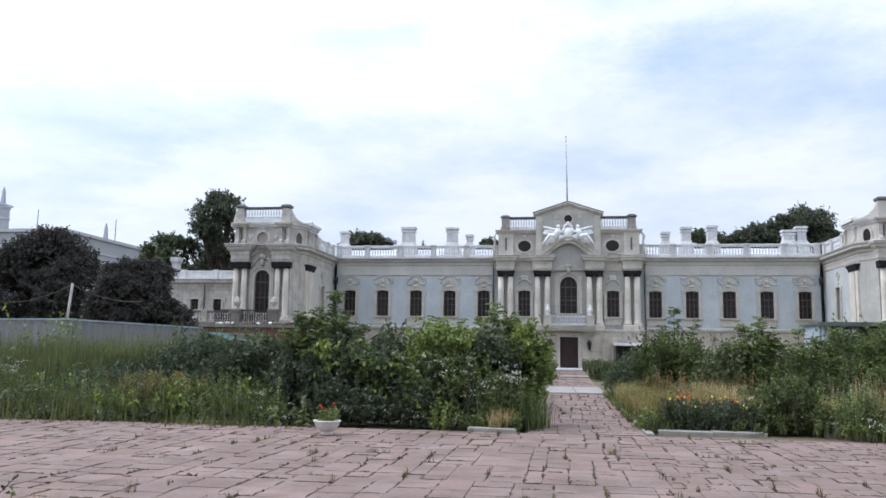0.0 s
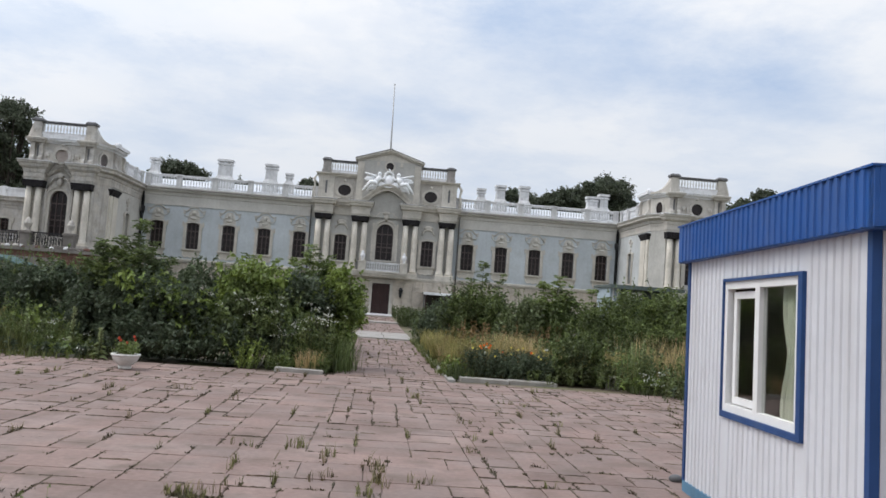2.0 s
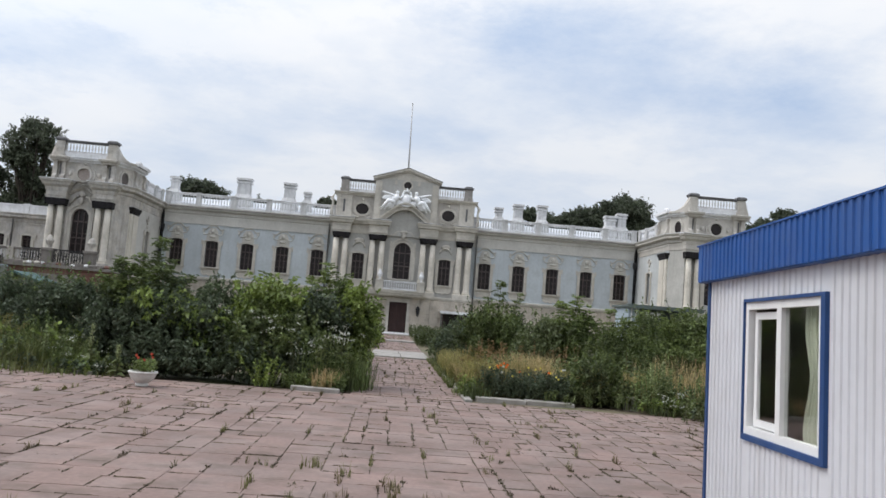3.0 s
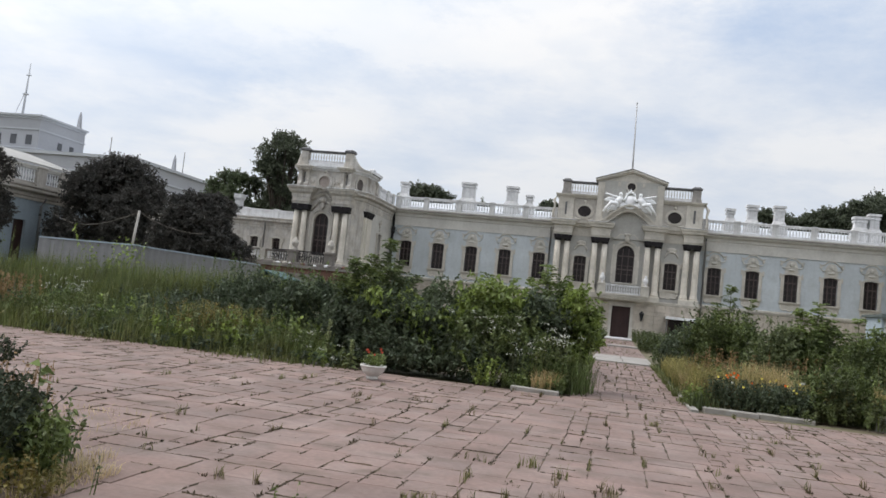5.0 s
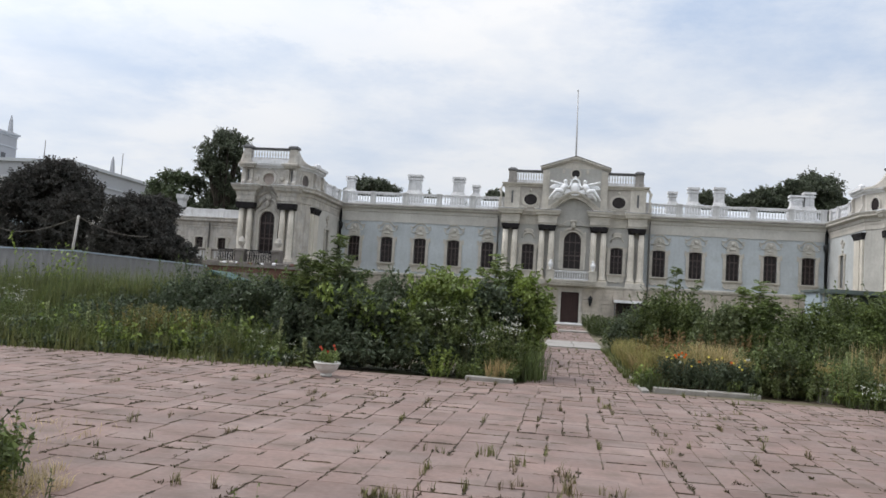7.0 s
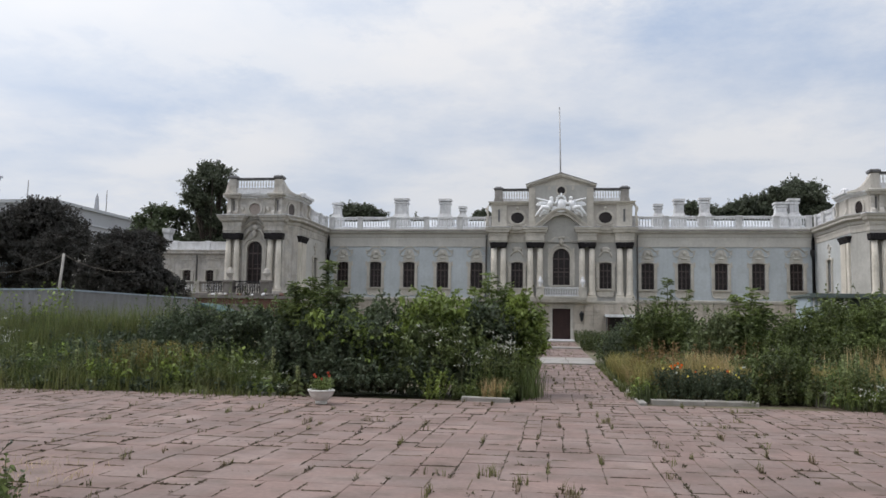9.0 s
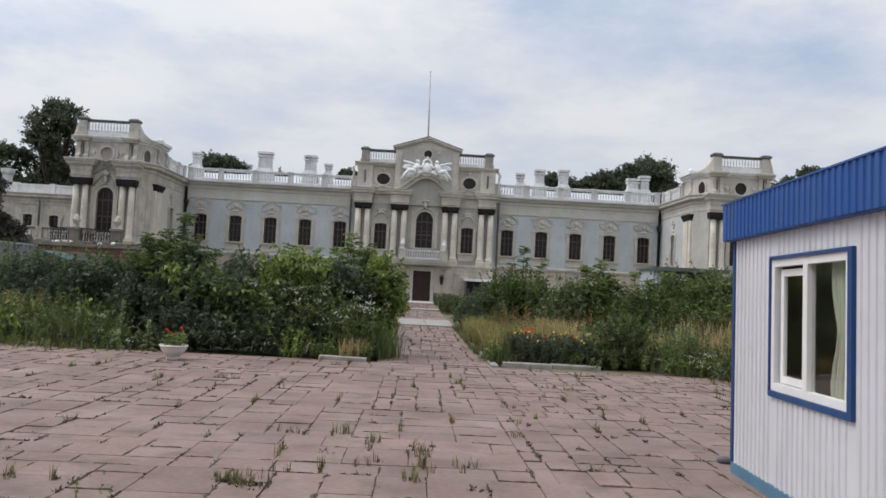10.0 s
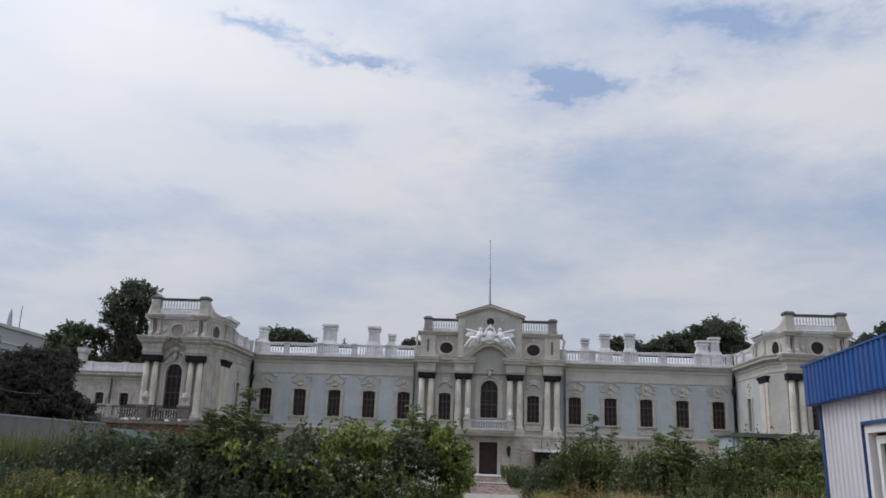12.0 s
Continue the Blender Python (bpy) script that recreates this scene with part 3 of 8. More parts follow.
column_mb = MB()
column_mb.lathe(0, 0, [(0.4, 0), (0.4, 0.16), (0.36, 0.2), (0.38, 0.28), (0.33, 0.36), (0.31, 0.42), (0.31, 2.2), (0.3, 3.2), (0.265, 4.82)], 20)
column_mb.box(-0.44, 0.44, -0.44, 0.44, -0.16, 0.0)
COLUMN = column_mb.mesh("column", M_COLUMN)
net_mb = MB()
random.seed(5)
net_mb.rings([[((r + 0.02 * math.sin(i * 2.3 + z * 9)) * math.cos(2 * math.pi * i / 18), (r + 0.02 * math.sin(i * 1.7 + z * 7)) * math.sin(2 * math.pi * i / 18), z) for i in range(18)]
              for r, z in ((0.29, 0), (0.31, 0.06), (0.33, 0.2), (0.38, 0.32), (0.43, 0.46), (0.47, 0.52), (0.45, 0.62))], True)
NET = net_mb.mesh("capital", M_NET)


def netting(x0, x1, y0, y1, z0, z1):
    """Cloth band tied round a pair of capitals, wider at the top, with a ragged lower edge."""
    n = 11
    ring = [(x0 + (x1 - x0) * i / n, y0) for i in range(n)] + [(x1, y0 + (y1 - y0) * i / 4) for i in range(5)]
    ring += [(x0 + (x1 - x0) * i / n, y1) for i in range(n - 1, -1, -1)] + [(x0, y1 - (y1 - y0) * i / 4) for i in range(1, 4)]
    return MB().rings([[(x + (0.04 * k if x > (x0 + x1) / 2 else -0.04 * k), y - 0.03 * k + 0.02 * math.sin(i * 2.4 + k), z + (0.07 * math.sin(i * 1.9) if k == 0 else 0)) for i, (x, y) in enumerate(ring)] for k, z in ((0, z0), (1, (z0 + z1) / 2), (2, z1))])


COLUMNS = (-6.82, -5.87, -3.1, -2.11, 2.11, 3.1, 5.87, 6.82)
for x in COLUMNS:
    y = CY - 0.42
    col = part("column", COLUMN, None, palace, at=pose(x, y, 4.52))
    part("capital", NET, None, col, "column capital wrapped in dark netting", at=pose(x, y, 9.32))
for x0, x1 in ((-7.32, -5.4), (-3.6, -1.64), (1.64, 3.6), (5.4, 7.32)):   # shared plinths and entablature blocks
    mb = MB().box(x0, x1, CY - 0.92, CY + 0.02, 3.9, 4.38)
    part("column_plinth", mb, M_CREAM, palace)
    part("netting", netting(x0 + 0.14, x1 - 0.14, CY - 0.86, CY - 0.02, 9.5, 9.92), M_NET, palace, "dark protective netting round the capitals")
    part("flashing", MB().box(x0 - 0.32, x1 + 0.32, CY - 1.22, CY - 0.12, 11.465, 11.5), M_WHITE, palace, "white sheet-metal flashing")
    mb = MB().box(x0 + 0.05, x1 - 0.05, CY - 0.84, CY + 0.02, 9.92, 10.62)
    mb.moulding([(x0 + 0.05, CY), (x0 + 0.05, CY - 0.84), (x1 - 0.05, CY - 0.84), (x1 - 0.05, CY)],
                [(-0.1, 10.6), (0.03, 10.6), (0.06, 10.85), (0.22, 10.95), (0.26, 11.15), (0.34, 11.25), (0.36, 11.42), (-0.1, 11.46)])
    mb.moulding([(x0 + 0.05, CY), (x0 + 0.05, CY - 0.84), (x1 - 0.05, CY - 0.84), (x1 - 0.05, CY)], [(-0.1, 10.05), (0.05, 10.05), (0.08, 10.12), (-0.1, 10.14)])
    part("entablature", mb, M_CREAM, palace)
for x0, x1 in ((-7.2, -1.6), (1.6, 7.2)):                 # level entablature between them
    mb = MB()
    mb.box(x0, x1, CY - 0.08, CY + 0.5, 9.98, 10.62)
    mb.moulding([(x0, CY), (x1, CY)], [(-0.1, 10.6), (0.03, 10.6), (0.06, 10.85), (0.22, 10.95), (0.26, 11.15), (0.34, 11.25), (0.36, 11.42), (-0.1, 11.46)])
    mb.moulding([(-7.2, FY), (-7.2, CY)] if x0 < 0 else [(7.2, CY), (7.2, FY)], CORNICE)
    part("entablature", mb, M_CREAM, palace)

# attic storey
for x0, x1 in ((-7.15, -3.3), (3.3, 7.15)):
    part("attic_wall", MB().box(x0, x1, CY - 0.02, FY + 3, 11.4, 14.0), M_TAUPE, palace, "weathered taupe attic wall")
part("gable_wall", MB().box(-3.3, 3.3, CY - 0.22, FY + 3, 9.98, 15.85), M_GREYW, palace, "pale grey wall behind the sculpture")
ATTIC = [(-0.1, 13.86), (0.08, 13.86), (0.12, 13.98), (0.28, 14.06), (0.32, 14.2), (-0.1, 14.26)]
for sg in (-1, 1):
    mb = MB()
    path = [(-7.15, FY + 2), (-7.15, CY - 0.1), (-3.3, CY - 0.1)] if sg < 0 else [(3.3, CY - 0.1), (7.15, CY - 0.1), (7.15, FY + 2)]
    mb.moulding(path, ATTIC)
    for x in (5.75, 6.95):                               # panelled strips beside the oval
        mb.box(sg * x - 0.17, sg * x + 0.17, CY - 0.16, CY, 11.46, 13.9)
    mb.box(sg * 6.35 - 0.5, sg * 6.35 + 0.5, CY - 0.08, CY, 11.46, 13.9)
    mb.box(sg * 6.35 - 0.75, sg * 6.35 + 0.75, CY - 0.24, CY, 11.44, 11.72)
    part("attic_cornice", mb, M_CREAM, palace)
    # narrow dark strip laid on the middle field
    mb = MB().box(sg * 6.35 - 0.1, sg * 6.35 + 0.1, CY - 0.115, CY - 0.08, 12.1, 13.4)
    part("dark_slot", mb, M_LEAD, palace)
    part("oval_window", MB().extrude([(sg * 4.46 + 0.66 * math.cos(a), CY - 0.05, 12.53 + 0.56 * math.sin(a)) for a in [2 * math.pi * i / 24 for i in range(24)]], (0, 0.04, 0)), M_PANE, palace)
    mb = MB()
    for r0, r1, y0 in ((1.0, 1.16, -0.16), (1.16, 1.36, -0.12)):
        n = 28
        for i in range(n):
            q = [(sg * 4.46 + 0.68 * r * math.cos(2 * math.pi * j / n), 12.53 + 0.58 * r * math.sin(2 * math.pi * j / n)) for r, j in ((r0, i), (r0, i + 1), (r1, i + 1), (r1, i))]
            mb.rings([[(x, CY + y0, z) for x, z in q], [(x, CY, z) for x, z in q]])
    mb.ball((sg * 4.46, CY - 0.14, 13.5), (0.14, 0.1, 0.17))
    for s in (-1, 1):
        mb.tube([(sg * 4.46 + s * (0.3 + 0.12 * i), CY - 0.08, 11.72 - 0.05 * math.sin(i)) for i in range(6)], 0.07, 6)
    part("oval_surround", mb, M_CREAM, palace)
    mb = MB().box(sg * 6.41 - 0.4, sg * 6.41 + 0.4, CY - 0.3, CY + 0.5, 14.25, 15.45)
    mb.box(sg * 6.41 - 0.47, sg * 6.41 + 0.47, CY - 0.37, CY + 0.57, 14.2, 14.5)
    part("attic_pedestal", mb, M_DARKSTONE, palace)
    mb = MB().rings([[(sg * 6.41 + a * w, CY + 0.1 + b_ * w, z) for a, b_ in ((-1, -1), (1, -1), (1, 1), (-1, 1))] for w, z in ((0.43, 15.42), (0.5, 15.5), (0.5, 15.62), (0.36, 15.68), (0.3, 15.78))])
    part("pedestal_cap", mb, M_LEAD, palace, "grey sheet-metal cap")
    a, b_ = sorted((sg * 3.3, sg * 6.0))
    balustrade(palace, (a, CY), (b_, CY), 14.26, (), height=1.32, gap=0.27, cap=M_LEAD)
    mb = MB().tube([(sg * x, CY - 0.02, z) for x, z in ((7.3, 14.0), (7.62, 13.5), (7.5, 12.9), (7.62, 12.2), (7.55, 11.6))], [0.12, 0.16, 0.1, 0.14, 0.2], 8)
    part("scroll", mb, M_CREAM, palace)

# gable with its round window and curved pediment
mb = MB()
mb.extrude([(-3.3, CY - 0.22, 15.85), (3.3, CY - 0.22, 15.85), (0, CY - 0.22, 17.0)], (0, 3.4, 0))
part("gable", mb, M_CREAM, palace)
for s in (-1, 1):
    mb = MB()
    mb.extrude([(0, CY - 0.5, 17.1), (s * 3.55, CY - 0.5, 15.94), (s * 3.55, CY - 0.5, 15.74), (0, CY - 0.5, 16.9)], (0, 3.8, 0))
    mb.extrude([(0, CY - 0.38, 16.9), (s * 3.4, CY - 0.38, 15.76), (s * 3.4, CY - 0.38, 15.64), (0, CY - 0.38, 16.76)], (0, 0.3, 0))
    part("gable_cornice", mb, M_CREAM, palace)
    part("gable_flashing", MB().extrude([(0, CY - 0.54, 17.16), (s * 3.6, CY - 0.54, 15.99), (s * 3.6, CY - 0.54, 15.95), (0, CY - 0.54, 17.11)], (0, 3.9, 0)), M_LEAD, palace, "grey sheet-metal flashing")
    part("gable_pilaster", MB().box(s * 2.95 - 0.33, s * 2.95 + 0.33, CY - 0.34, CY, 11.5, 15.6).box(s * 2.95 - 0.22, s * 2.95 + 0.22, CY - 0.38, CY - 0.3, 12.0, 15.3), M_CREAM, palace)
    part("gable_bracket", MB().box(s * 1.2 - 0.12, s * 1.2 + 0.12, CY - 0.33, CY, 15.35, 15.75), M_CREAM, palace)
part("round_window", MB().extrude([(0.02 + 0.4 * math.cos(a), CY - 0.3, 15.32 + 0.4 * math.sin(a)) for a in [2 * math.pi * i / 20 for i in range(20)]], (0, 0.06, 0)), M_PANE, palace)
mb = MB()
for i in range(24):
    q = [(0.02 + r * math.cos(2 * math.pi * j / 24), 15.32 + r * math.sin(2 * math.pi * j / 24)) for r, j in ((0.4, i), (0.4, i + 1), (0.56, i + 1), (0.56, i))]
    mb.rings([[(x, CY - 0.36, z) for x, z in q], [(x, CY - 0.2, z) for x, z in q]])
part("round_surround", mb, M_CREAM, palace)
mb = MB()


def pediment_z(x):
    """Outer line of the curved pediment: a low arch that flares out at its feet."""
    u = abs(x) / 3.55
    return 13.4 - 1.98 * (1 - math.cos(u * math.pi)) / 2


xs = [-3.55 + 7.1 * i / 28 for i in range(29)]
for xa, xb in zip(xs, xs[1:]):
    za, zb = pediment_z(xa), pediment_z(xb)
    for o0, o1, y0 in ((0.0, 0.14, -1.12), (0.14, 0.32, -0.98), (0.32, 0.66, -0.8)):
        mb.rings([[(xa, CY + y0, za - o0), (xb, CY + y0, zb - o0), (xb, CY + y0, zb - o1), (xa, CY + y0, za - o1)],
                  [(xa, CY - 0.1, za - o0), (xb, CY - 0.1, zb - o0), (xb, CY - 0.1, zb - o1), (xa, CY - 0.1, za - o1)]])
part("curved_pediment", mb, M_CREAM, palace, "arched cream pediment moulding")

# balcony and door
mb = MB().box(-2.45, 2.55, CY - 1.7, CY - 0.05, 4.2, 4.42)
mb.box(-2.55, 2.65, CY - 1.8, CY - 0.05, 4.3, 4.42)
mb.moulding([(-2.3, CY), (-2.3, CY - 1.6), (2.4, CY - 1.6), (2.4, CY)], [(-1.5, 3.86), (0.0, 3.86), (0.06, 4.0), (0.14, 4.1), (0.16, 4.2), (-1.5, 4.22)])
part("balcony_slab", mb, M_CREAM, palace)
for x in (-2.05, 2.15):
    mb = MB().box(x - 0.38, x + 0.38, CY - 1.75, CY - 1.15, 4.42, 5.36).box(x - 0.43, x + 0.43, CY - 1.8, CY - 1.1, 5.24, 5.38, 0.03)
    part("balcony_pedestal", mb, M_CREAM, palace)
    mb = MB().lathe(x, CY - 1.45, [(0.16, 5.38), (0.12, 5.5), (0.1, 5.56), (0.24, 5.78), (0.28, 5.98), (0.2, 6.06), (0.2, 6.14), (0.1, 6.2), (0.14, 6.32), (0.05, 6.42)], 14)
    part("vase", mb, M_WHITE, palace, "white stone vase")
balustrade(palace, (-1.67, CY - 1.5), (1.77, CY - 1.5), 4.42, (), height=0.9, gap=0.24)
mb = MB()                                                # ground storey of the middle with its banded courses
for x0, x1 in ((-7.3, -1.1), (1.22, 7.3)):
    mb.box(x0, x1, CY - 0.55, CY + 1.6, 0, 3.9)
    for i in range(9):
        n = int((x1 - x0) / 0.95)
        w = (x1 - x0) / n
        for j in range(n):
            mb.box(x0 + j * w + 0.015, x0 + (j + 1) * w - 0.015, CY - 0.66, CY - 0.5, 0.3 + i * 0.385, 0.3 + i * 0.385 + 0.345, 0.02)
mb.box(-1.1, 1.22, CY - 0.55, CY + 1.6, 3.5, 3.9)
part("ground_storey", mb, M_RUST, palace)
mb = MB()
mb.moulding([(-7.3, FY), (-7.3, CY - 0.6), (7.3, CY - 0.6), (7.3, FY)], [(-0.4, 3.7), (0.1, 3.7), (0.18, 3.8), (0.26, 3.92), (0.26, 4.02), (-0.4, 4.06)])
part("string_course", mb, M_CREAM, palace)
mb = MB()
arch_ring(mb, front(CY - 0.6), 0.05, 1.8, 0.16, 3.23, 0, 0.27, -0.1, 0.2, foot=False)
mb.box(-1.3, 1.4, CY - 0.78, CY - 0.5, 3.5, 3.66)
part("door_frame", mb, M_CREAM, palace)
door = part("door", MB().box(-0.85, 0.95, CY - 0.42, CY - 0.34, 0.16, 3.23), M_DOOR, palace, "dark red-brown panelled double door, shut")
for s in (-1, 1):
    for z0, z1 in ((0.35, 1.05), (1.15, 2.15), (2.25, 3.1)):
        part("panel", MB().box(0.05 + s * 0.45 - 0.32, 0.05 + s * 0.45 + 0.32, CY - 0.45, CY - 0.41, z0, z1, 0.015), M_DOOR, door)
part("handle", MB().tube([(0.12, CY - 0.47, 1.15), (0.12, CY - 0.52, 1.2), (0.12, CY - 0.52, 1.5), (0.12, CY - 0.47, 1.55)], 0.015), M_IRON, door)
for i, (y, z) in enumerate(((CY - 1.5, 0.14), (CY - 2.2, 0.07))):
    part("door_step", MB().box(-1.5 - 0.4 * i, 1.7 + 0.4 * i, y, CY - 0.5, 0, z + 0.02, 0.02), M_WHITE, palace)
for x in (-1.95, 2.05):
    mb = MB().tube([(x, CY - 0.66, 2.9), (x, CY - 0.95, 2.98), (x, CY - 1.0, 2.85)], 0.03)
    mb.rings([[(x + a * w, CY - 1.0 + b_ * w, z) for a, b_ in ((-1, -1), (1, -1), (1, 1), (-1, 1))] for w, z in ((0.03, 1.9), (0.1, 2.0), (0.2, 2.62), (0.25, 2.66), (0.12, 2.85), (0.03, 2.95))])
    part("wall_lantern", mb, M_IRON, palace, "black iron wall lantern")

# flag pole on the gable
pole = thing("flag_pole", (-0.05, CY + 0.8, 17.0), "tall thin white flag pole without a flag", "flag pole")
part("shaft", MB().tube([(-0.05, CY + 0.8, 16.6), (-0.1, CY + 0.8, 20), (-0.18, CY + 0.8, 24.2)], [0.09, 0.075, 0.06]), M_POLE, pole)
part("finial", MB().ball((-0.18, CY + 0.8, 24.25), 0.09), M_POLE, pole)


# sculpture group that lies on the curved pediment
def limb(mb, pts, radii):
    mb.tube(pts, radii, 8)
    for p, r in zip(pts, radii):
        mb.ball(p, r, 8, 6)


mb = MB()
for s in (-1, 1):
    y = CY - 0.85
    limb(mb, [(s * 0.98, y - 0.05, 14.42)], [0.2])                                         # head
    limb(mb, [(s * 0.98, y, 14.12), (s * 1.08, y, 13.85), (s * 1.3, y, 13.5)], [0.22, 0.32, 0.33])
    limb(mb, [(s * 1.35, y - 0.1, 13.42), (s * 1.85, y - 0.15, 13.5), (s * 2.3, y - 0.05, 12.95), (s * 2.55, y, 12.6)], [0.3, 0.22, 0.15, 0.09])
    limb(mb, [(s * 1.35, y, 13.3), (s * 1.8, y - 0.05, 13.1), (s * 2.12, y, 12.62)], [0.28, 0.2, 0.12])
    limb(mb, [(s * 1.1, y, 14.05), (s * 1.55, y + 0.05, 14.18), (s * 2.0, y, 14.3), (s * 2.45, y, 14.42)], [0.15, 0.12, 0.1, 0.07])
    limb(mb, [(s * 0.95, y - 0.05, 14.0), (s * 0.62, y - 0.1, 13.85), (s * 0.42, y - 0.05, 14.15)], [0.14, 0.12, 0.1])
    mb.ball((s * 1.75, y + 0.12, 13.05), (0.55, 0.2, 0.34), 12, 8)                         # cloth
    mb.ball((s * 1.9, y + 0.15, 13.95), (0.5, 0.1, 0.2), 12, 8)
    mb.ball((s * 2.2, y + 0.15, 13.8), (0.35, 0.08, 0.16), 12, 8)
    mb.ball((s * 0.75, y + 0.1, 13.35), (0.4, 0.18, 0.3), 12, 8)
mb.ball((0, CY - 0.8, 13.75), (0.5, 0.2, 0.6), 14, 9)
mb.ball((0, CY - 0.95, 13.75), (0.36, 0.16, 0.44), 14, 9)
for i in range(7):
    a = math.pi * i / 6
    mb.ball((0.42 * math.cos(a), CY - 0.85, 14.25 + 0.42 * math.sin(a)), 0.13, 8, 6)
mb.ball((0, CY - 0.85, 14.85), 0.12, 8, 6)
mb.tube([(-0.7, CY - 0.85, 13.2), (0, CY - 0.9, 13.05), (0.7, CY - 0.85, 13.2)], 0.13)
solo("sculpture", mb, M_STATUE, "white reclining sculpture group resting on the curved pediment", "sculpture")


# ---- corner pavilions of the two wings, x counted outwards from the court's axis ----
def arc(cx, cy, r, a0, a1, n=8):
    return [(cx + r * math.cos(math.radians(a0 + (a1 - a0) * i / n)), cy + r * math.sin(math.radians(a0 + (a1 - a0) * i / n))) for i in range(n + 1)]


M_PALE = material("pale_blue_white_plaster", (0.495, 0.515, 0.52), 0.9, 0.14, 0.4, 4, 0.2, 0.3, dirt=(0.4, 0.4, 0.38), dirt_amount=0.2)
M_OLD = material("weathered_cream_plaster", (0.5, 0.468, 0.42), 0.9, 0.22, 0.9, 6, 0.35, 0.6, dirt=(0.2, 0.18, 0.165), dirt_amount=0.45, tilt=(0.52, 0.5, 0.47))
M_CLEAN = material("clean_cream_plaster", (0.5, 0.475, 0.435), 0.9, 0.16, 0.5, 5, 0.3, 0.3, dirt=(0.32, 0.28, 0.24), dirt_amount=0.3)
M_BLIND = material("faded_pink_plaster", (0.42, 0.36, 0.33), 0.9, 0.2, 0.8, 6, 0.2, 0.3)
M_OVAL = material("dusty_brown_glass", (0.10, 0.085, 0.078), 0.4, 0.3, 1.2, 6, 0.1)
TOWER_Y = 73.2                                          # lower front wall
XI, XO, XM = 25.1, 32.2, 28.65                          # inner side, outer side, middle


def tower(sg):
    name = "wing"
    stone = M_OLD if sg < 0 else M_CLEAN
    wing = thing(name, (sg * XM, TOWER_Y, 0), "cream wing pavilion with netted columns, attic and balustrade" if sg < 0 else "pale wing pavilion with netted columns, attic and balustrade", "palace wing", "palace wings")

    def pts(path):
        """Right-hand plan path; mirrored paths are turned round so that outwards stays on the right."""
        q = [(sg * x, y) for x, y in path]
        return q if sg < 0 else q[::-1]
    # plan from the outer side round the front to the inner side (as seen for the wing on the left)
    # concave corner towards the court
    inner_curve = [(25.95 - 0.85 * u + 0.07 * math.sin(math.pi * u), TOWER_Y + 1.9 * u + 0.05 * math.sin(math.pi * u)) for u in [i / 6 for i in range(7)]]
    outer_curve = [(2 * XM - x, y) for x, y in inner_curve]
    plan = [(XO, 85.0)] + outer_curve[::-1] + inner_curve + [(XI, 85.0)]
    low = [(XO, 78.4)] + outer_curve[::-1] + inner_curve + [(XI, 78.4)]
    # walls
    mb = MB()
    wall_holes(mb, front(TOWER_Y), *sorted((sg * inner_curve[0][0], sg * outer_curve[0][0])), 4.0, 10.0, 0.5, [(sg * XM, 1.48, 5.0, 9.03, 0.74)])
    mb.moulding(pts(inner_curve), [(0, 4.0), (0, 10.0), (-0.3, 10.0), (-0.3, 4.0)])
    mb.moulding(pts(outer_curve[::-1]), [(0, 4.0), (0, 10.0), (-0.3, 10.0), (-0.3, 4.0)])
    part("front_wall", mb, stone if sg < 0 else M_GREYW, wing)
    mb = MB()
    wall_holes(mb, side(sg * XI, sg), 75.1, 85.2, 4.0, 10.0, 0.5, [(80.75, 0.95, 5.0, 8.1, 0.14)])
    part("court_wall", mb, M_FRIEZE if sg < 0 else M_PALE, wing, "plain plastered wall towards the court")
    part("outer_wall", MB().box(*sorted((sg * XO, sg * (XO - 0.5))), 75.1, 90, 0, 11.4), stone, wing)
    part("core", MB().box(*sorted((sg * (XI + 0.9), sg * (XO - 0.9))), 74.2, 90, 0, 11.3), M_DARKROOM, wing)
    part("wing_roof", MB().box(*sorted((sg * (XI + 0.2), sg * (XO - 0.2))), 78, 90, 11.42, 11.6), M_ROOF, wing)
    mb = MB().moulding(pts(plan), [(0, 0), (0.06, 0), (0.06, 3.9), (-0.3, 3.9), (-0.3, 0)])
    part("ground_storey", mb, M_RUST, wing)
    part("string_course", MB().moulding(pts(plan), STRING), stone, wing)
    # the entablature breaks off over the arched window
    for half in ([(XO, 85.0)] + outer_curve[::-1] + [(29.9, TOWER_Y)], [(27.4, TOWER_Y)] + inner_curve + [(XI, 85.0)]):
        part("frieze", MB().moulding(pts(half), [(0.0, 9.98), (0.05, 9.98), (0.05, 10.5), (-0.3, 10.5), (-0.3, 9.98)]), stone, wing)
        part("cornice", MB().moulding(pts(half), CORNICE), stone, wing)
        part("flashing", MB().moulding(pts(half), [(-0.1, 11.5), (0.63, 11.485), (0.64, 11.535), (-0.1, 11.58)]), M_WHITE, wing, "white sheet-metal flashing")
    part("panel_wall", MB().box(*sorted((sg * 27.42, sg * 29.88)), TOWER_Y - 0.06, TOWER_Y + 0.3, 9.99, 11.452), stone, wing)
    wave = [(-1.2, 10.42), (-1.0, 10.4), (-0.8, 10.5), (-0.55, 10.72), (-0.3, 10.88), (0, 10.94), (0.3, 10.88), (0.55, 10.72), (0.8, 10.5), (1.0, 10.4), (1.2, 10.42)]
    mb = MB()
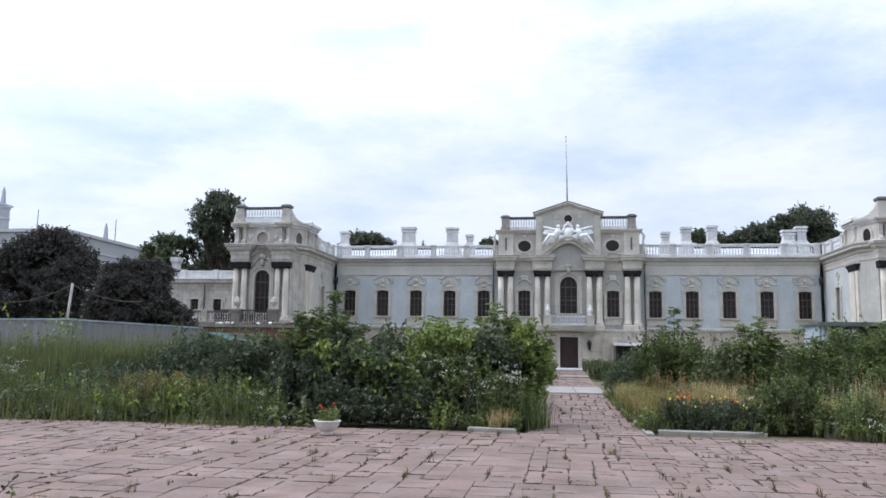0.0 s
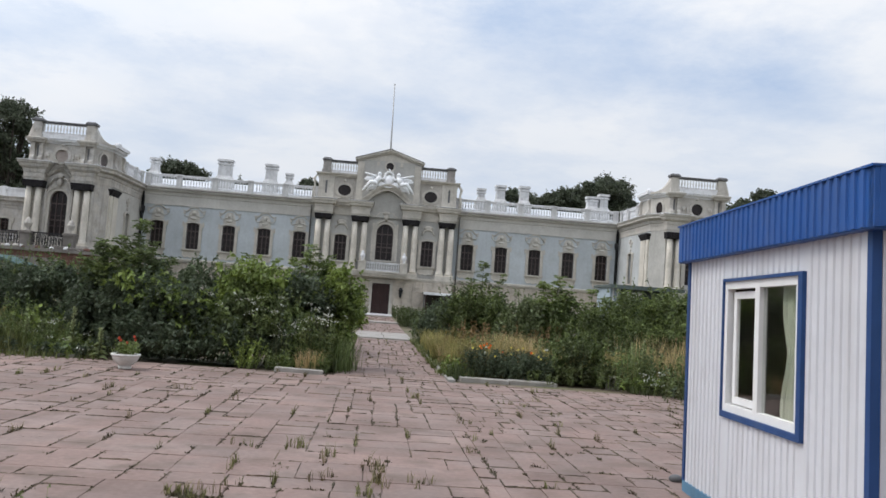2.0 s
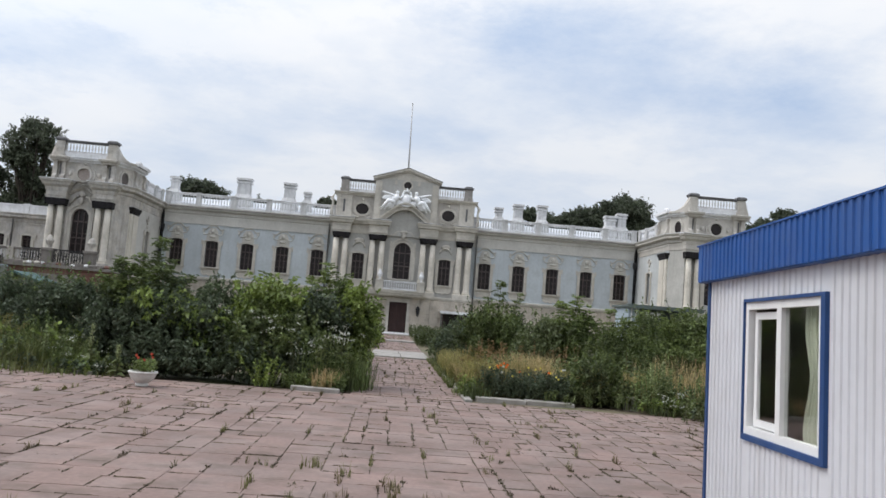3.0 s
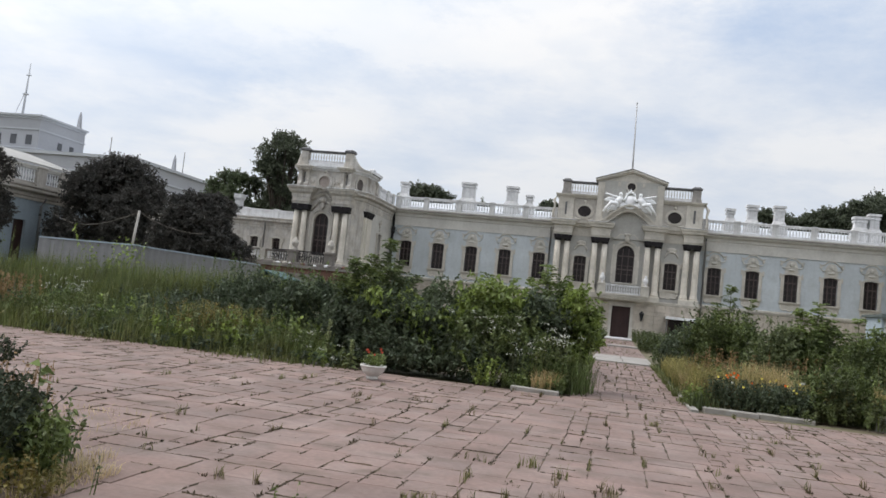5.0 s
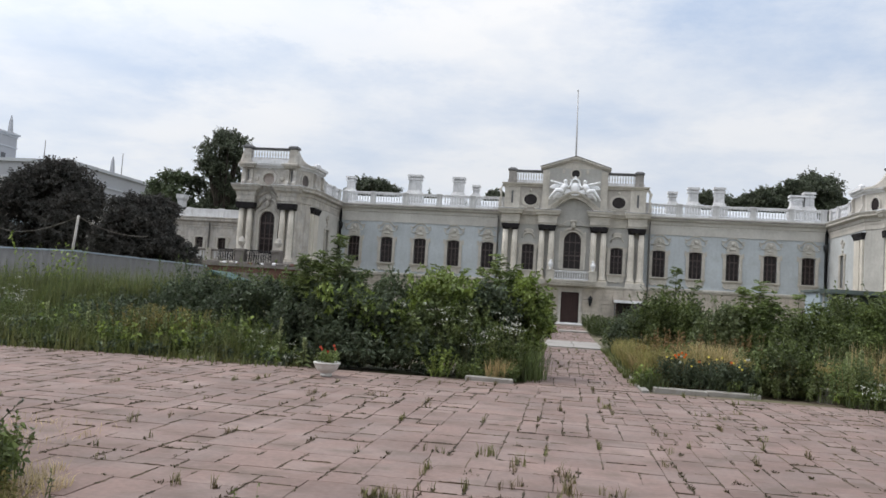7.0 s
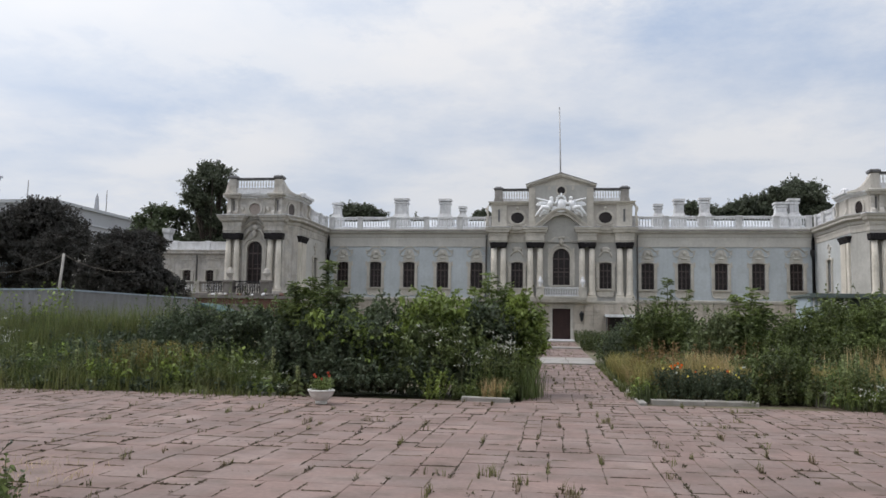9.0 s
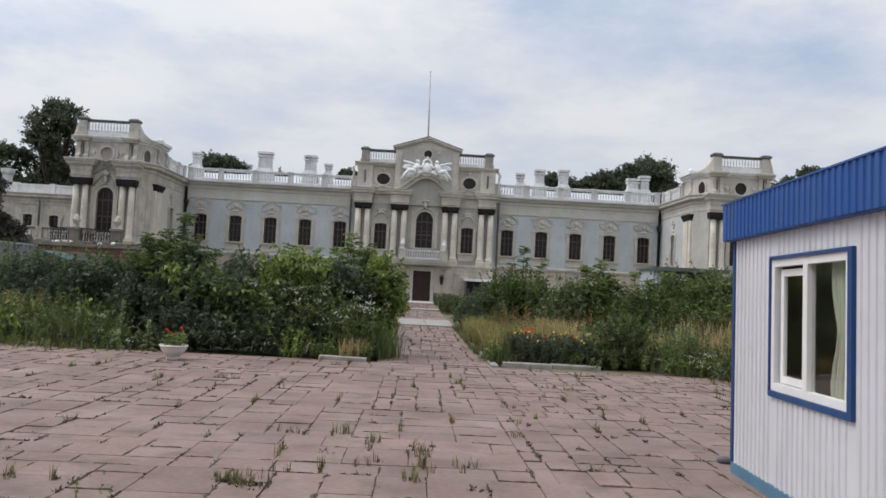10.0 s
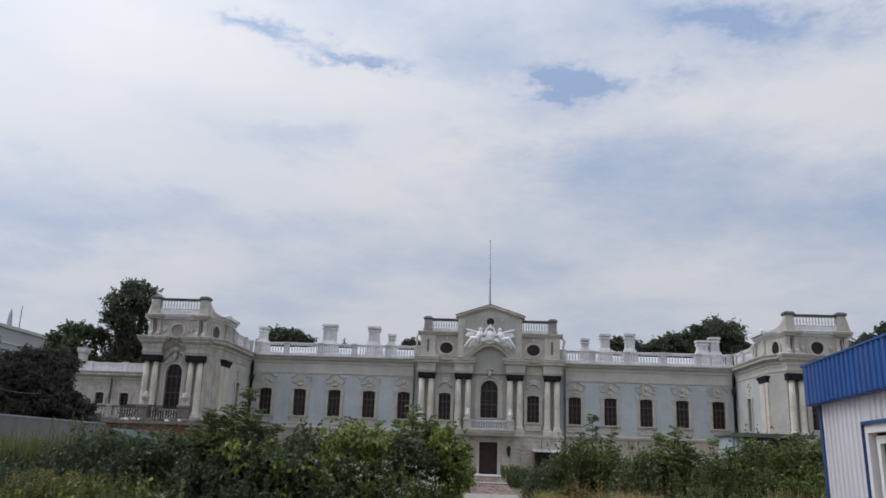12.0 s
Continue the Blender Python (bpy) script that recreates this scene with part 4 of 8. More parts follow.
    for (xa, za), (xb, zb) in zip(wave, wave[1:]):
        for d0, lift_, deep in ((-0.42, 0.0, 0.1), (-0.3, -0.1, 0.1)):
            mb.rings([[(sg * XM + x, TOWER_Y + y, z + lift_) for x, z, y in ((xa, za, d0), (xb, zb, d0), (xb, zb - deep, d0 + 0.06), (xa, za - deep, d0 + 0.06))], [(sg * XM + x, TOWER_Y, z + lift_) for x, z in ((xa, za), (xb, zb), (xb, zb - deep), (xa, za - deep))]])
    part("arch_hood", mb, stone, wing, "waved hood moulding over the arched window")
    # windows
    tall = window_meshes(1.48, 4.03, 0.74, hood=False)
    put_window(tall, wing, pose(sg * XM, TOWER_Y, 5.0), skip=("apron", "sill"))
    mb = MB()
    arch_ring(mb, front(TOWER_Y), sg * XM, 1.98, 5.0, 9.28, 0.99, 0.18, -0.2, 0.02, foot=False)
    mb.ball((sg * XM, TOWER_Y - 0.22, 9.7), (0.24, 0.2, 0.36))
    mb.ball((sg * XM, TOWER_Y - 0.2, 10.25), (0.34, 0.2, 0.26))
    for s in (-1, 1):
        mb.tube([(sg * XM + s * a, TOWER_Y - 0.14, z) for a, z in ((0.3, 10.1), (0.6, 10.0), (0.9, 9.5), (1.15, 9.0), (1.2, 8.2), (1.15, 7.6))], [0.08, 0.12, 0.1, 0.12, 0.08, 0.05], 6)
    part("arch_keystone", mb, stone, wing, "carved mask and garlands over the arched window")
    slim = window_meshes(0.95, 3.1, 0.14, hood=False)
    put_window(slim, wing, pose(sg * XI, 80.75, 5.0, 0, 0, 90 if sg < 0 else -90), skip=("apron",))
    mb = MB()
    for y, z, r in ((80.75, 8.95, 0.26), (80.45, 9.2, 0.2), (81.1, 9.3, 0.22), (80.75, 8.5, 0.18), (80.9, 9.5, 0.15)):
        mb.ball((sg * XI, y, z), (0.14, r, r))
    part("relief", mb, stone, wing, "carved relief over the narrow window")
    # columns in pairs, a pilaster pair on the court side
    for x in (26.2, 27.02, 30.28, 31.1):
        y = TOWER_Y - 0.4
        col = part("column", COLUMN, None, wing, at=pose(sg * x, y, 4.42) @ Matrix.Diagonal((0.9, 0.9, 0.985, 1)))
        part("capital", NET, None, col, "column capital wrapped in dark netting", at=pose(sg * x, y, 9.14) @ Matrix.Diagonal((0.95, 0.95, 0.9, 1)))
    for x in (XI, XO):
        s = -1 if x == XI else 1
        for y0, y1 in ((75.2, 75.75), (76.0, 77.3)):
            pil = part("pilaster", MB().box(*sorted((sg * (x + s * 0.2), sg * (x - s * 0.2))), y0, y1, 4.3, 9.2, 0.02), M_COLUMN, wing)
            part("capital", MB().rings([[(sg * x + a * (0.2 + e), (y0 + y1) / 2 + b_ * ((y1 - y0) / 2 + e), z) for a, b_ in ((-1, -1), (1, -1), (1, 1), (-1, 1))] for z, e in ((9.15, 0.02), (9.35, 0.06), (9.6, 0.18), (9.75, 0.2))]), M_NET, pil, "pilaster capital wrapped in dark netting")
    for xa, xb in ((25.75, 27.5), (29.8, 31.55)):
        a, b_ = sorted((sg * xa, sg * xb))
        part("column_plinth", MB().box(a, b_, TOWER_Y - 0.85, TOWER_Y, 3.7, 4.28), stone, wing)
        mb = MB().box(a, b_, TOWER_Y - 0.76, TOWER_Y + 0.05, 9.72, 10.5)
        mb.moulding([(a, TOWER_Y), (a, TOWER_Y - 0.76), (b_, TOWER_Y - 0.76), (b_, TOWER_Y)], [(-0.1, 10.4), (0.05, 10.4), (0.1, 10.7), (0.3, 10.9), (0.36, 11.1), (0.46, 11.2), (0.48, 11.36), (-0.1, 11.52)])
        mb.moulding([(a, TOWER_Y), (a, TOWER_Y - 0.76), (b_, TOWER_Y - 0.76), (b_, TOWER_Y)], [(-0.1, 9.9), (0.05, 9.9), (0.08, 10.0), (-0.1, 10.02)])
        part("entablature", mb, stone, wing)
        part("netting", netting(a + 0.04, b_ - 0.04, TOWER_Y - 0.82, TOWER_Y - 0.02, 9.2, 9.73), M_NET, wing, "dark protective netting round the capitals")
        part("flashing", MB().box(a - 0.52, b_ + 0.52, TOWER_Y - 1.3, TOWER_Y - 0.1, 11.37, 11.42), M_WHITE, wing, "white sheet-metal flashing")
    # attic: block with concave corners, ovals, consoles, cornice
    shift = [(x, y - 0.15) for x, y in low]
    poly = [(sg * x, y, 11.45) for x, y in shift]
    part("attic_wall", MB().extrude(poly, (0, 0, 1.9)), stone, wing)
    AC = [(-0.2, 13.1), (0.06, 13.1), (0.1, 13.22), (0.3, 13.3), (0.36, 13.45), (-0.2, 13.56)]
    part("attic_cornice", MB().moulding(pts(shift), AC), M_WHITE, wing)
    yf = TOWER_Y - 0.15
    for xa, xb in ((25.9, 27.1), (30.2, 31.4)):           # the attic cornice steps forward over the consoles
        a, b_ = sorted((sg * xa, sg * xb))
        mb = MB().box(a, b_, yf - 0.42, yf + 0.05, 13.06, 13.5)
        mb.moulding([(a, yf), (a, yf - 0.42), (b_, yf - 0.42), (b_, yf)], [(-0.1, 13.08), (0.04, 13.08), (0.08, 13.2), (0.24, 13.3), (0.28, 13.46), (-0.1, 13.57)])
        part("attic_block", mb, stone, wing)
    mat = M_BLIND if sg < 0 else M_PANE
    blind = "blind" if sg < 0 else "dark"
    part("oval_panel", MB().extrude([(sg * XM + 0.56 * math.cos(a), yf - 0.05, 12.05 + 0.56 * math.sin(a)) for a in [2 * math.pi * i / 24 for i in range(24)]], (0, 0.06, 0)), mat, wing, blind + " round panel in the attic")
    mb = MB()
    for i in range(28):
        for r0, r1, d in ((0.55, 0.74, -0.26), (0.74, 0.98, -0.12)):
            q = [(sg * XM + r * math.cos(2 * math.pi * j / 28), 12.05 + r * math.sin(2 * math.pi * j / 28)) for r, j in ((r0, i), (r0, i + 1), (r1, i + 1), (r1, i))]
            mb.rings([[(x, yf + d, z) for x, z in q], [(x, yf + 0.02, z) for x, z in q]])
    for s in (-1, 1):
        mb.ball((sg * XM + s * 1.25, yf - 0.08, 12.05), (0.2, 0.12, 0.24))
        mb.tube([(sg * XM + s * 0.2, yf - 0.1, 11.35), (sg * XM + s * 0.7, yf - 0.14, 11.45), (sg * XM + s * 1.1, yf - 0.12, 11.2)], [0.1, 0.13, 0.06], 6)
    mb.ball((sg * XM, yf - 0.14, 13.0), (0.18, 0.1, 0.12))
    part("oval_surround", mb, stone, wing)
    for x in (26.15, 26.85, 30.45, 31.15):               # scrolled consoles of the attic front
        mb = MB()
        prof = [(0, 13.1), (-0.25, 13.05), (-0.32, 12.8), (-0.2, 12.3), (-0.22, 11.95), (-0.45, 11.75), (-0.5, 11.5), (0, 11.5)]
        mb.extrude([(sg * x - 0.15, yf + o, z) for o, z in prof], (0.3, 0, 0))
        part("console", mb, stone, wing)
    # dark strips between the scrolled consoles
    for x in (26.5, 30.8):
        part("dark_slot", MB().box(sg * x - 0.06, sg * x + 0.06, yf - 0.03, yf + 0.02, 11.9, 12.9), M_LEAD, wing)
    # round windows in the concave corners
    for cv in (inner_curve, outer_curve):
        cx, cy = cv[3][0], cv[3][1] - 0.15
        nx, ny = (-0.9, -0.42) if cv is inner_curve else (0.9, -0.42)
        nrm = Vector((sg * nx, ny, 0)).normalized()
        tan = Vector((-nrm.y, nrm.x, 0))
        c = Vector((sg * cx, cy, 12.05)) + nrm * 0.04
        disc = [c + tan * (0.44 * math.cos(a)) + Vector((0, 0, 0.62 * math.sin(a))) + nrm * 0.08 for a in [2 * math.pi * i / 20 for i in range(20)]]
        part("corner_oval", MB().extrude(disc, -nrm * 0.2), M_OVAL if sg < 0 else M_PANE, wing, "dark oval window in the curved corner")
        mb = MB()
        for i in range(20):
            q = [c + tan * (0.44 * r * math.cos(2 * math.pi * j / 20)) + Vector((0, 0, 0.62 * r * math.sin(2 * math.pi * j / 20))) for r, j in ((1, i), (1, i + 1), (1.28, i + 1), (1.28, i))]
            mb.rings([[p + nrm * 0.16 for p in q], [p - nrm * 0.2 for p in q]])
        part("oval_surround", mb, stone, wing)
    for x, s in ((XI, -1), (XO, 1)):
        for y in (75.45, 77.9):
            mb = MB()
            prof = [(0, 13.1), (-0.2, 13.05), (-0.28, 12.8), (-0.16, 12.3), (-0.2, 11.95), (-0.36, 11.75), (-0.4, 11.5), (0, 11.5)]
            mb.extrude([(sg * (x - s * o), y, z) for o, z in prof], (0, 0.35, 0))
            part("console", mb, stone, wing)
    # balustrade above, pedestals with caps, sweeping shoulders
    for x in (26.4, 30.9):
        mb = MB().box(sg * x - 0.34, sg * x + 0.34, yf - 0.3, yf + 0.4, 13.5, 15.0)
        mb.box(sg * x - 0.42, sg * x + 0.42, yf - 0.38, yf + 0.48, 13.5, 13.85)
        part("attic_pedestal", mb, stone, wing)
        mb = MB().rings([[(sg * x + a * w, yf + 0.05 + b_ * w, z) for a, b_ in ((-1, -1), (1, -1), (1, 1), (-1, 1))] for w, z in ((0.38, 14.9), (0.46, 15.0), (0.46, 15.14), (0.3, 15.26))])
        part("pedestal_cap", mb, M_LEAD, wing, "grey sheet-metal cap")
    a, b_ = sorted((sg * 26.74, sg * 30.56))
    part("ledge", MB().box(a, b_, yf - 0.2, yf + 0.5, 13.52, 13.84), M_WHITE, wing)
    balustrade(wing, (a, yf), (b_, yf), 13.84, (), height=1.2, gap=0.27, cap=M_LEAD)
    for x0, s in ((26.06, -1), (31.24, 1)):
        top = []
        for i in range(11):
            u = i / 10
            top.append((x0 + s * 1.25 * u, 13.62 + 1.25 * (1 - u) ** 2.6))
        mb = MB()                                       # one swept solid that curls back round the corner
        mb.rings([[(sg * u, y, 13.45), (sg * u, y, z), (sg * u, y + 0.65, z), (sg * u, y + 0.65, 13.45)] for u, z, y in [(u, z, yf - 0.3 + 1.9 * (abs(u - x0) / 1.25) ** 1.5) for u, z in top]])
        part("shoulder", mb, stone, wing)
        mb = MB().box(*sorted((sg * (x0 + s * 0.75), sg * (x0 + s * 1.5))), 74.9, 78.2, 13.5, 13.75)
        mb.ball((sg * (x0 + s * 1.2), 75.6, 13.85), (0.3, 0.5, 0.2))
        part("attic_top", mb, M_WHITE, wing)
    # lower parapet from the attic back to the main front
    for x in (XI + 0.05,):
        balustrade(wing, (sg * x, 78.5), (sg * x, 85.0), 11.5, (0.06, 0.55, 0.9))


for sg in (-1, 1):
    tower(sg)

# ---- terrace in front of the wing on the left, and the low side building behind it ----
M_OLDBOARD = material("brown_old_board", (0.16, 0.115, 0.09), 0.9, 0.3, 2, 14, 0.4)
M_STONE = material("grey_terrace_stone", (0.22, 0.2, 0.185), 0.9, 0.3, 0.9, 8, 0.4, 0.4, dirt=(0.15, 0.14, 0.12), dirt_amount=0.5)
terrace = thing("terrace", (-30, 70, 0), "worn terrace with red brick base and stone balustrade", "terrace")
part("brick_base", MB().box(-36.5, -23.9, 69.0, 72.4, 0, 3.5).box(-43.5, -32.8, 77.5, 79.9, 0, 3.9), M_BRICK, terrace, "worn red brick base")
part("paving", MB().box(-36.7, -23.7, 68.8, 72.4, 3.5, 3.75).box(-43.7, -32.6, 77.3, 79.9, 3.9, 4.2), M_STONE, terrace)
for i in range(5):
    part("terrace_step", MB().box(-30.6, -26.6, 67.2 + i * 0.36, 69.0, 0, 1.0 + i * 0.5), M_STONE, terrace)
balustrade(terrace, (-42.5, 77.6), (-33.0, 77.6), 4.2, (0.02, 0.33, 0.66, 0.97), height=1.2, gap=0.3, mat=M_OLD, cap=M_STONE)
for x in (-29.6, -26.15):
    mb = MB().box(x - 0.4, x + 0.4, 69.4, 70.2, 3.75, 5.0).box(x - 0.48, x + 0.48, 69.3, 70.3, 4.95, 5.15, 0.03)
    part("pier", mb, M_STONE, terrace)
    mb = MB().lathe(x, 69.8, [(0.18, 5.15), (0.14, 5.25), (0.1, 5.35), (0.26, 5.55), (0.34, 5.77), (0.35, 5.85), (0.24, 5.91), (0.26, 6.05), (0.12, 6.2), (0.05, 6.3)], 16)
    part("urn", mb, M_OLD, terrace, "pale stone urn")
mb = MB()
for i in range(46):
    x = -31.7 + i * 5.1 / 45
    mb.tube([(x, 69.8, 3.8), (x + 0.05 * (i % 2), 69.8 - 0.06 * math.sin(i), 4.4), (x, 69.8, 5.05)], 0.03, 5)
    if i % 3 == 0:                                        # scrolls between the bars
        mb.tube([(x + 0.13 * math.cos(a), 69.78, 4.45 + 0.2 * math.sin(a)) for a in [k * math.pi / 4 for k in range(8)]], 0.025, 5)
mb.box(-31.8, -26.5, 69.76, 69.84, 5.02, 5.1).box(-31.8, -26.5, 69.76, 69.84, 3.82, 3.88)
part("iron_rail", mb, M_IRON, terrace, "black iron railing")
for i in range(7):                                        # loose rubble and planks stacked along the terrace
    x = -35.9 + i * 1.7
    part("stone_block", MB().box(x, x + 0.9 + 0.2 * (i % 3), 69.1, 69.6, 3.75, 3.98 + 0.05 * (i % 2), 0.03), M_STONE, terrace)

annex = thing("side_building", (-38, 80, 0), "low cream side building with white parapet and small windows", "building")
mb = MB()
wall_holes(mb, front(80.0), -60, -32.2, 0, 8.3, 0.5, [(x, 0.86, 5.6, 6.7, 0.1) for x in (-36.05, -38.55, -41.1, -43.6, -46.1)])
part("wall", mb, M_OLD, annex)
part("core", MB().box(-59.5, -32.4, 80.9, 88, 0, 8.2), M_DARKROOM, annex)
part("cornice", MB().moulding([(-60, 80), (-32.2, 80)], [(o, z - 2.72) for o, z in CORNICE]), M_OLD, annex)
mb = MB().box(-60, -32.2, 80.0, 80.3, 8.75, 9.5).box(-60, -32.2, 79.95, 80.35, 9.5, 9.66)
for x in (-33.2, -36.4, -39.9, -43.4):
    mb.box(x - 0.28, x + 0.28, 79.88, 80.4, 8.7, 9.74)
part("parapet", mb, M_WHITE, annex)
small = window_meshes(0.86, 1.1, 0.1, hood=False, bars=2)
for x in (-36.05, -38.55, -41.1, -43.6):
    put_window(small, annex, pose(x, 80, 5.6), skip=("apron",))
part("drain_pipe", MB().tube([(-37.45, 79.85, 4.3), (-37.45, 79.85, 8.2), (-37.45, 79.6, 8.5)], 0.08), M_PIPE, annex)
mb = MB().rings([[(-42.8 + a * w, 84 + b_ * w, z) for a, b_ in ((-1, -1), (1, -1), (1, 1), (-1, 1))] for w, z in ((0.5, 9.0), (0.36, 10.4), (0.36, 10.8), (0.5, 11.1), (0.5, 11.5))])
part("chimney", mb, M_CHIM, annex)

# broken boards and rubble left on the terrace
random.seed(77)
heap = thing("rubble_heap", (-31, 69.2, 3.75), "broken boards and rubble lying on the terrace edge", "rubble")
for i in range(14):
    x, y = random.uniform(-36.0, -24.5), random.uniform(68.95, 70.6)
    ln = random.uniform(0.7, 2.0)
    me = MB().box(-ln / 2, ln / 2, -0.09, 0.09, 0, 0.05).mesh("board", random.choice((M_OLDBOARD, M_STONE, M_OLDBOARD)))
    part("board", me, None, heap, at=pose(x, y, 3.78 + 0.08 * random.random(), random.uniform(-6, 6), random.uniform(-4, 4), random.uniform(-60, 60)))
for i in range(26):
    x, y, r = random.uniform(-36.2, -24.2), random.uniform(68.9, 69.6), random.uniform(0.1, 0.24)
    part("stone", MB().ball((x, y, 3.72 + r * 0.6), (r * 1.3, r, r * 0.7), 7, 5), random.choice((M_WHITE, M_CLEAN, M_STONE, M_BRICK)), heap)


# ---- ground, beds and kerbs ----
M_SOIL = material("dry_earth", (0.15, 0.12, 0.085), 0.95, 0.3, 0.4, 6, 0.6, tilt=(0.10, 0.11, 0.05), bump_size=0.05)
M_JOINT = material("earth_in_joints", (0.17, 0.13, 0.112), 0.95, 0.4, 1.5, 14, 0.6, tilt=(0.08, 0.075, 0.045), bump_size=0.03)
M_SLAB = material("pink_granite_slab", (0.224, 0.157, 0.136), 0.85, 0.24, 0.8, 16, 0.45, spread=0.085, dirt=(0.13, 0.098, 0.08), dirt_amount=0.75, tilt=(0.236, 0.178, 0.158), bump_size=0.006, placed=True)
M_SLAB_FAR = material("pink_granite_paving", (0.224, 0.157, 0.136), 0.85, 0.24, 0.8, 16, 0.4, island=0.085, dirt=(0.13, 0.098, 0.08), dirt_amount=0.75, tilt=(0.236, 0.178, 0.158), bump_size=0.006, placed=True)
M_CONC = material("pale_concrete", (0.31, 0.293, 0.27), 0.9, 0.2, 1.3, 14, 0.4, dirt=(0.2, 0.18, 0.15), dirt_amount=0.5, bump_size=0.008)

bm = bmesh.new()
bmesh.ops.create_grid(bm, x_segments=8, y_segments=8, size=2500)
me = bpy.data.meshes.new("ground")
bm.to_mesh(me)
bm.free()
me.materials.append(M_SOIL)
ground = new("ground", me)
ground.location = (0, 300, -0.05)
tagged(ground, "bare earth ground with weeds around the paved court", "ground", kind="structure")

pavement = thing("pavement", (0, 8, 0), "large pinkish stone slabs with weeds in the joints", "pavement", kind="structure")
part("bedding", MB().box(-24, 14, -14, 17.05, -0.12, -0.013).box(-1.22, 1.22, 17.05, 82, -0.12, -0.013), M_JOINT, pavement)

# unseen wall added behind the viewer to cut light on the cabin's side
solo("wall_south", MB().box(-34, 30, -13.6, -13.2, -0.1, 9.0).box(-34.1, 30.1, -13.7, -13.1, 9.0, 9.25), M_OLD, "unseen plain wall added behind the viewer to dim the cabin's side", "wall", kind="structure")

kerb = thing("kerb", (1.3, 17.2, 0), "weathered concrete kerb stones edging the planting beds", "kerb", kind="structure")


def kerb_run(p0, p1, height=0.13, width=0.2, step=1.0, skip=()):
    a, b_ = Vector(p0), Vector(p1)
    d = (b_ - a).normalized()
    n = max(1, round((b_ - a).length / step))
    ln = (b_ - a).length / n
    ang = math.degrees(math.atan2(d.y, d.x))
    random.seed(int(a.x * 31 + a.y * 7))
    for i in range(n):
        if i in skip:
            continue
        mb = MB().box(0.006, ln - 0.006, -width / 2, width / 2, -0.1, height, 0.015)
        q = a + d * (i * ln)
        part("kerb_stone", mb.mesh("kerb_stone", M_CONC), None, kerb, at=pose(q.x, q.y, random.uniform(-0.03, 0.0), random.uniform(-1.5, 1.5), random.uniform(-1, 1), ang + random.uniform(-0.8, 0.8)))


kerb_run((-1.4, 16.88), (-22.4, 17.6), 0.09, 0.2, skip=(1, 2, 3, 4, 7, 8, 9, 10, 11, 12, 13, 14, 15, 16, 17, 18, 19))
kerb_run((1.5, 17.86), (3.72, 18.12), 0.07, 0.3, step=1.1)
kerb_run((4.95, 18.4), (5.25, 18.32), 0.27, 0.2)
kerb_run((1.3, 17.3), (1.3, 33.5), 0.05, 0.16)
for x0, x1, y0, y1 in ((-1.22, 0.02, 33.6, 36.4), (0.04, 1.22, 33.7, 36.5), (-1.2, -0.05, 36.5, 39.4), (-0.02, 1.2, 36.6, 39.5)):
    solo("concrete_plate", MB().box(x0, x1, y0, y1, -0.02, 0.05, 0.012), M_CONC, "pale cracked concrete plate lying across the path", "concrete plate", "concrete plates on the path")
for y0 in (55.5, 76.5):
    solo("path_step", MB().box(-0.75, 1.2, y0, y0 + 2.2, -0.02, 0.09, 0.015), M_CONC, "pale low stone step on the path", "step", "steps of the path")

# ---- the white and blue site cabin ----
M_SHEET = material("white_profiled_sheet", (0.63, 0.64, 0.67), 0.45, 0.06, 0.9, 5, 0.05, 0.35, spec=0.4, dirt=(0.42, 0.40, 0.38), dirt_amount=0.15)
M_CBLUE = material("blue_painted_sheet", (0.016, 0.085, 0.30), 0.45, 0.10, 1.0, 6, 0.05, 0.25, spec=0.4, dirt=(0.10, 0.13, 0.22), dirt_amount=0.2)
M_TRIM = material("blue_corner_trim", (0.022, 0.065, 0.19), 0.45, 0.12, 1.2, 7, 0.05, 0.3, dirt=(0.12, 0.17, 0.25))
M_SKIRT = material("faded_blue_skirt", (0.09, 0.20, 0.30), 0.6, 0.15, 1.5, 8, 0.1, 0.3)
M_PVC = material("white_window_plastic", (0.78, 0.78, 0.77), 0.35, 0.05, 2, 8, 0.02, 0.12, dirt=(0.5, 0.48, 0.45))
M_CURTAIN = material("pale_green_curtain", (0.56, 0.60, 0.50), 0.9, 0.12, 3, 14, 0.2, sheer=0.25)
M_GLASS = glass("clear_window_glass", (0.88, 0.9, 0.88))
M_INSIDE = material("dim_cabin_lining", (0.24, 0.21, 0.175), 0.8, 0.2)
CAB = Matrix.Translation((2.455, 4.438, 0.02)) @ Matrix.Rotation(-0.058, 4, "Z") @ Matrix.Rotation(-0.017, 4, "Y") @ Matrix.Rotation(-0.011, 4, "X")   # it leans a little
# in the cabin's own frame: x runs into the cabin, y along its window wall, away from the corner
cabin = thing("site_cabin", (2.455, 4.438, 0), "white ribbed metal site cabin with bright blue roof edge", "cabin")
CL, CD, CH = 3.263, 5.6, 2.32


def cpart(name, mb, mat, parent, label=""):
    return part(name, mb.mesh(name, mat), None, parent, label, at=CAB)


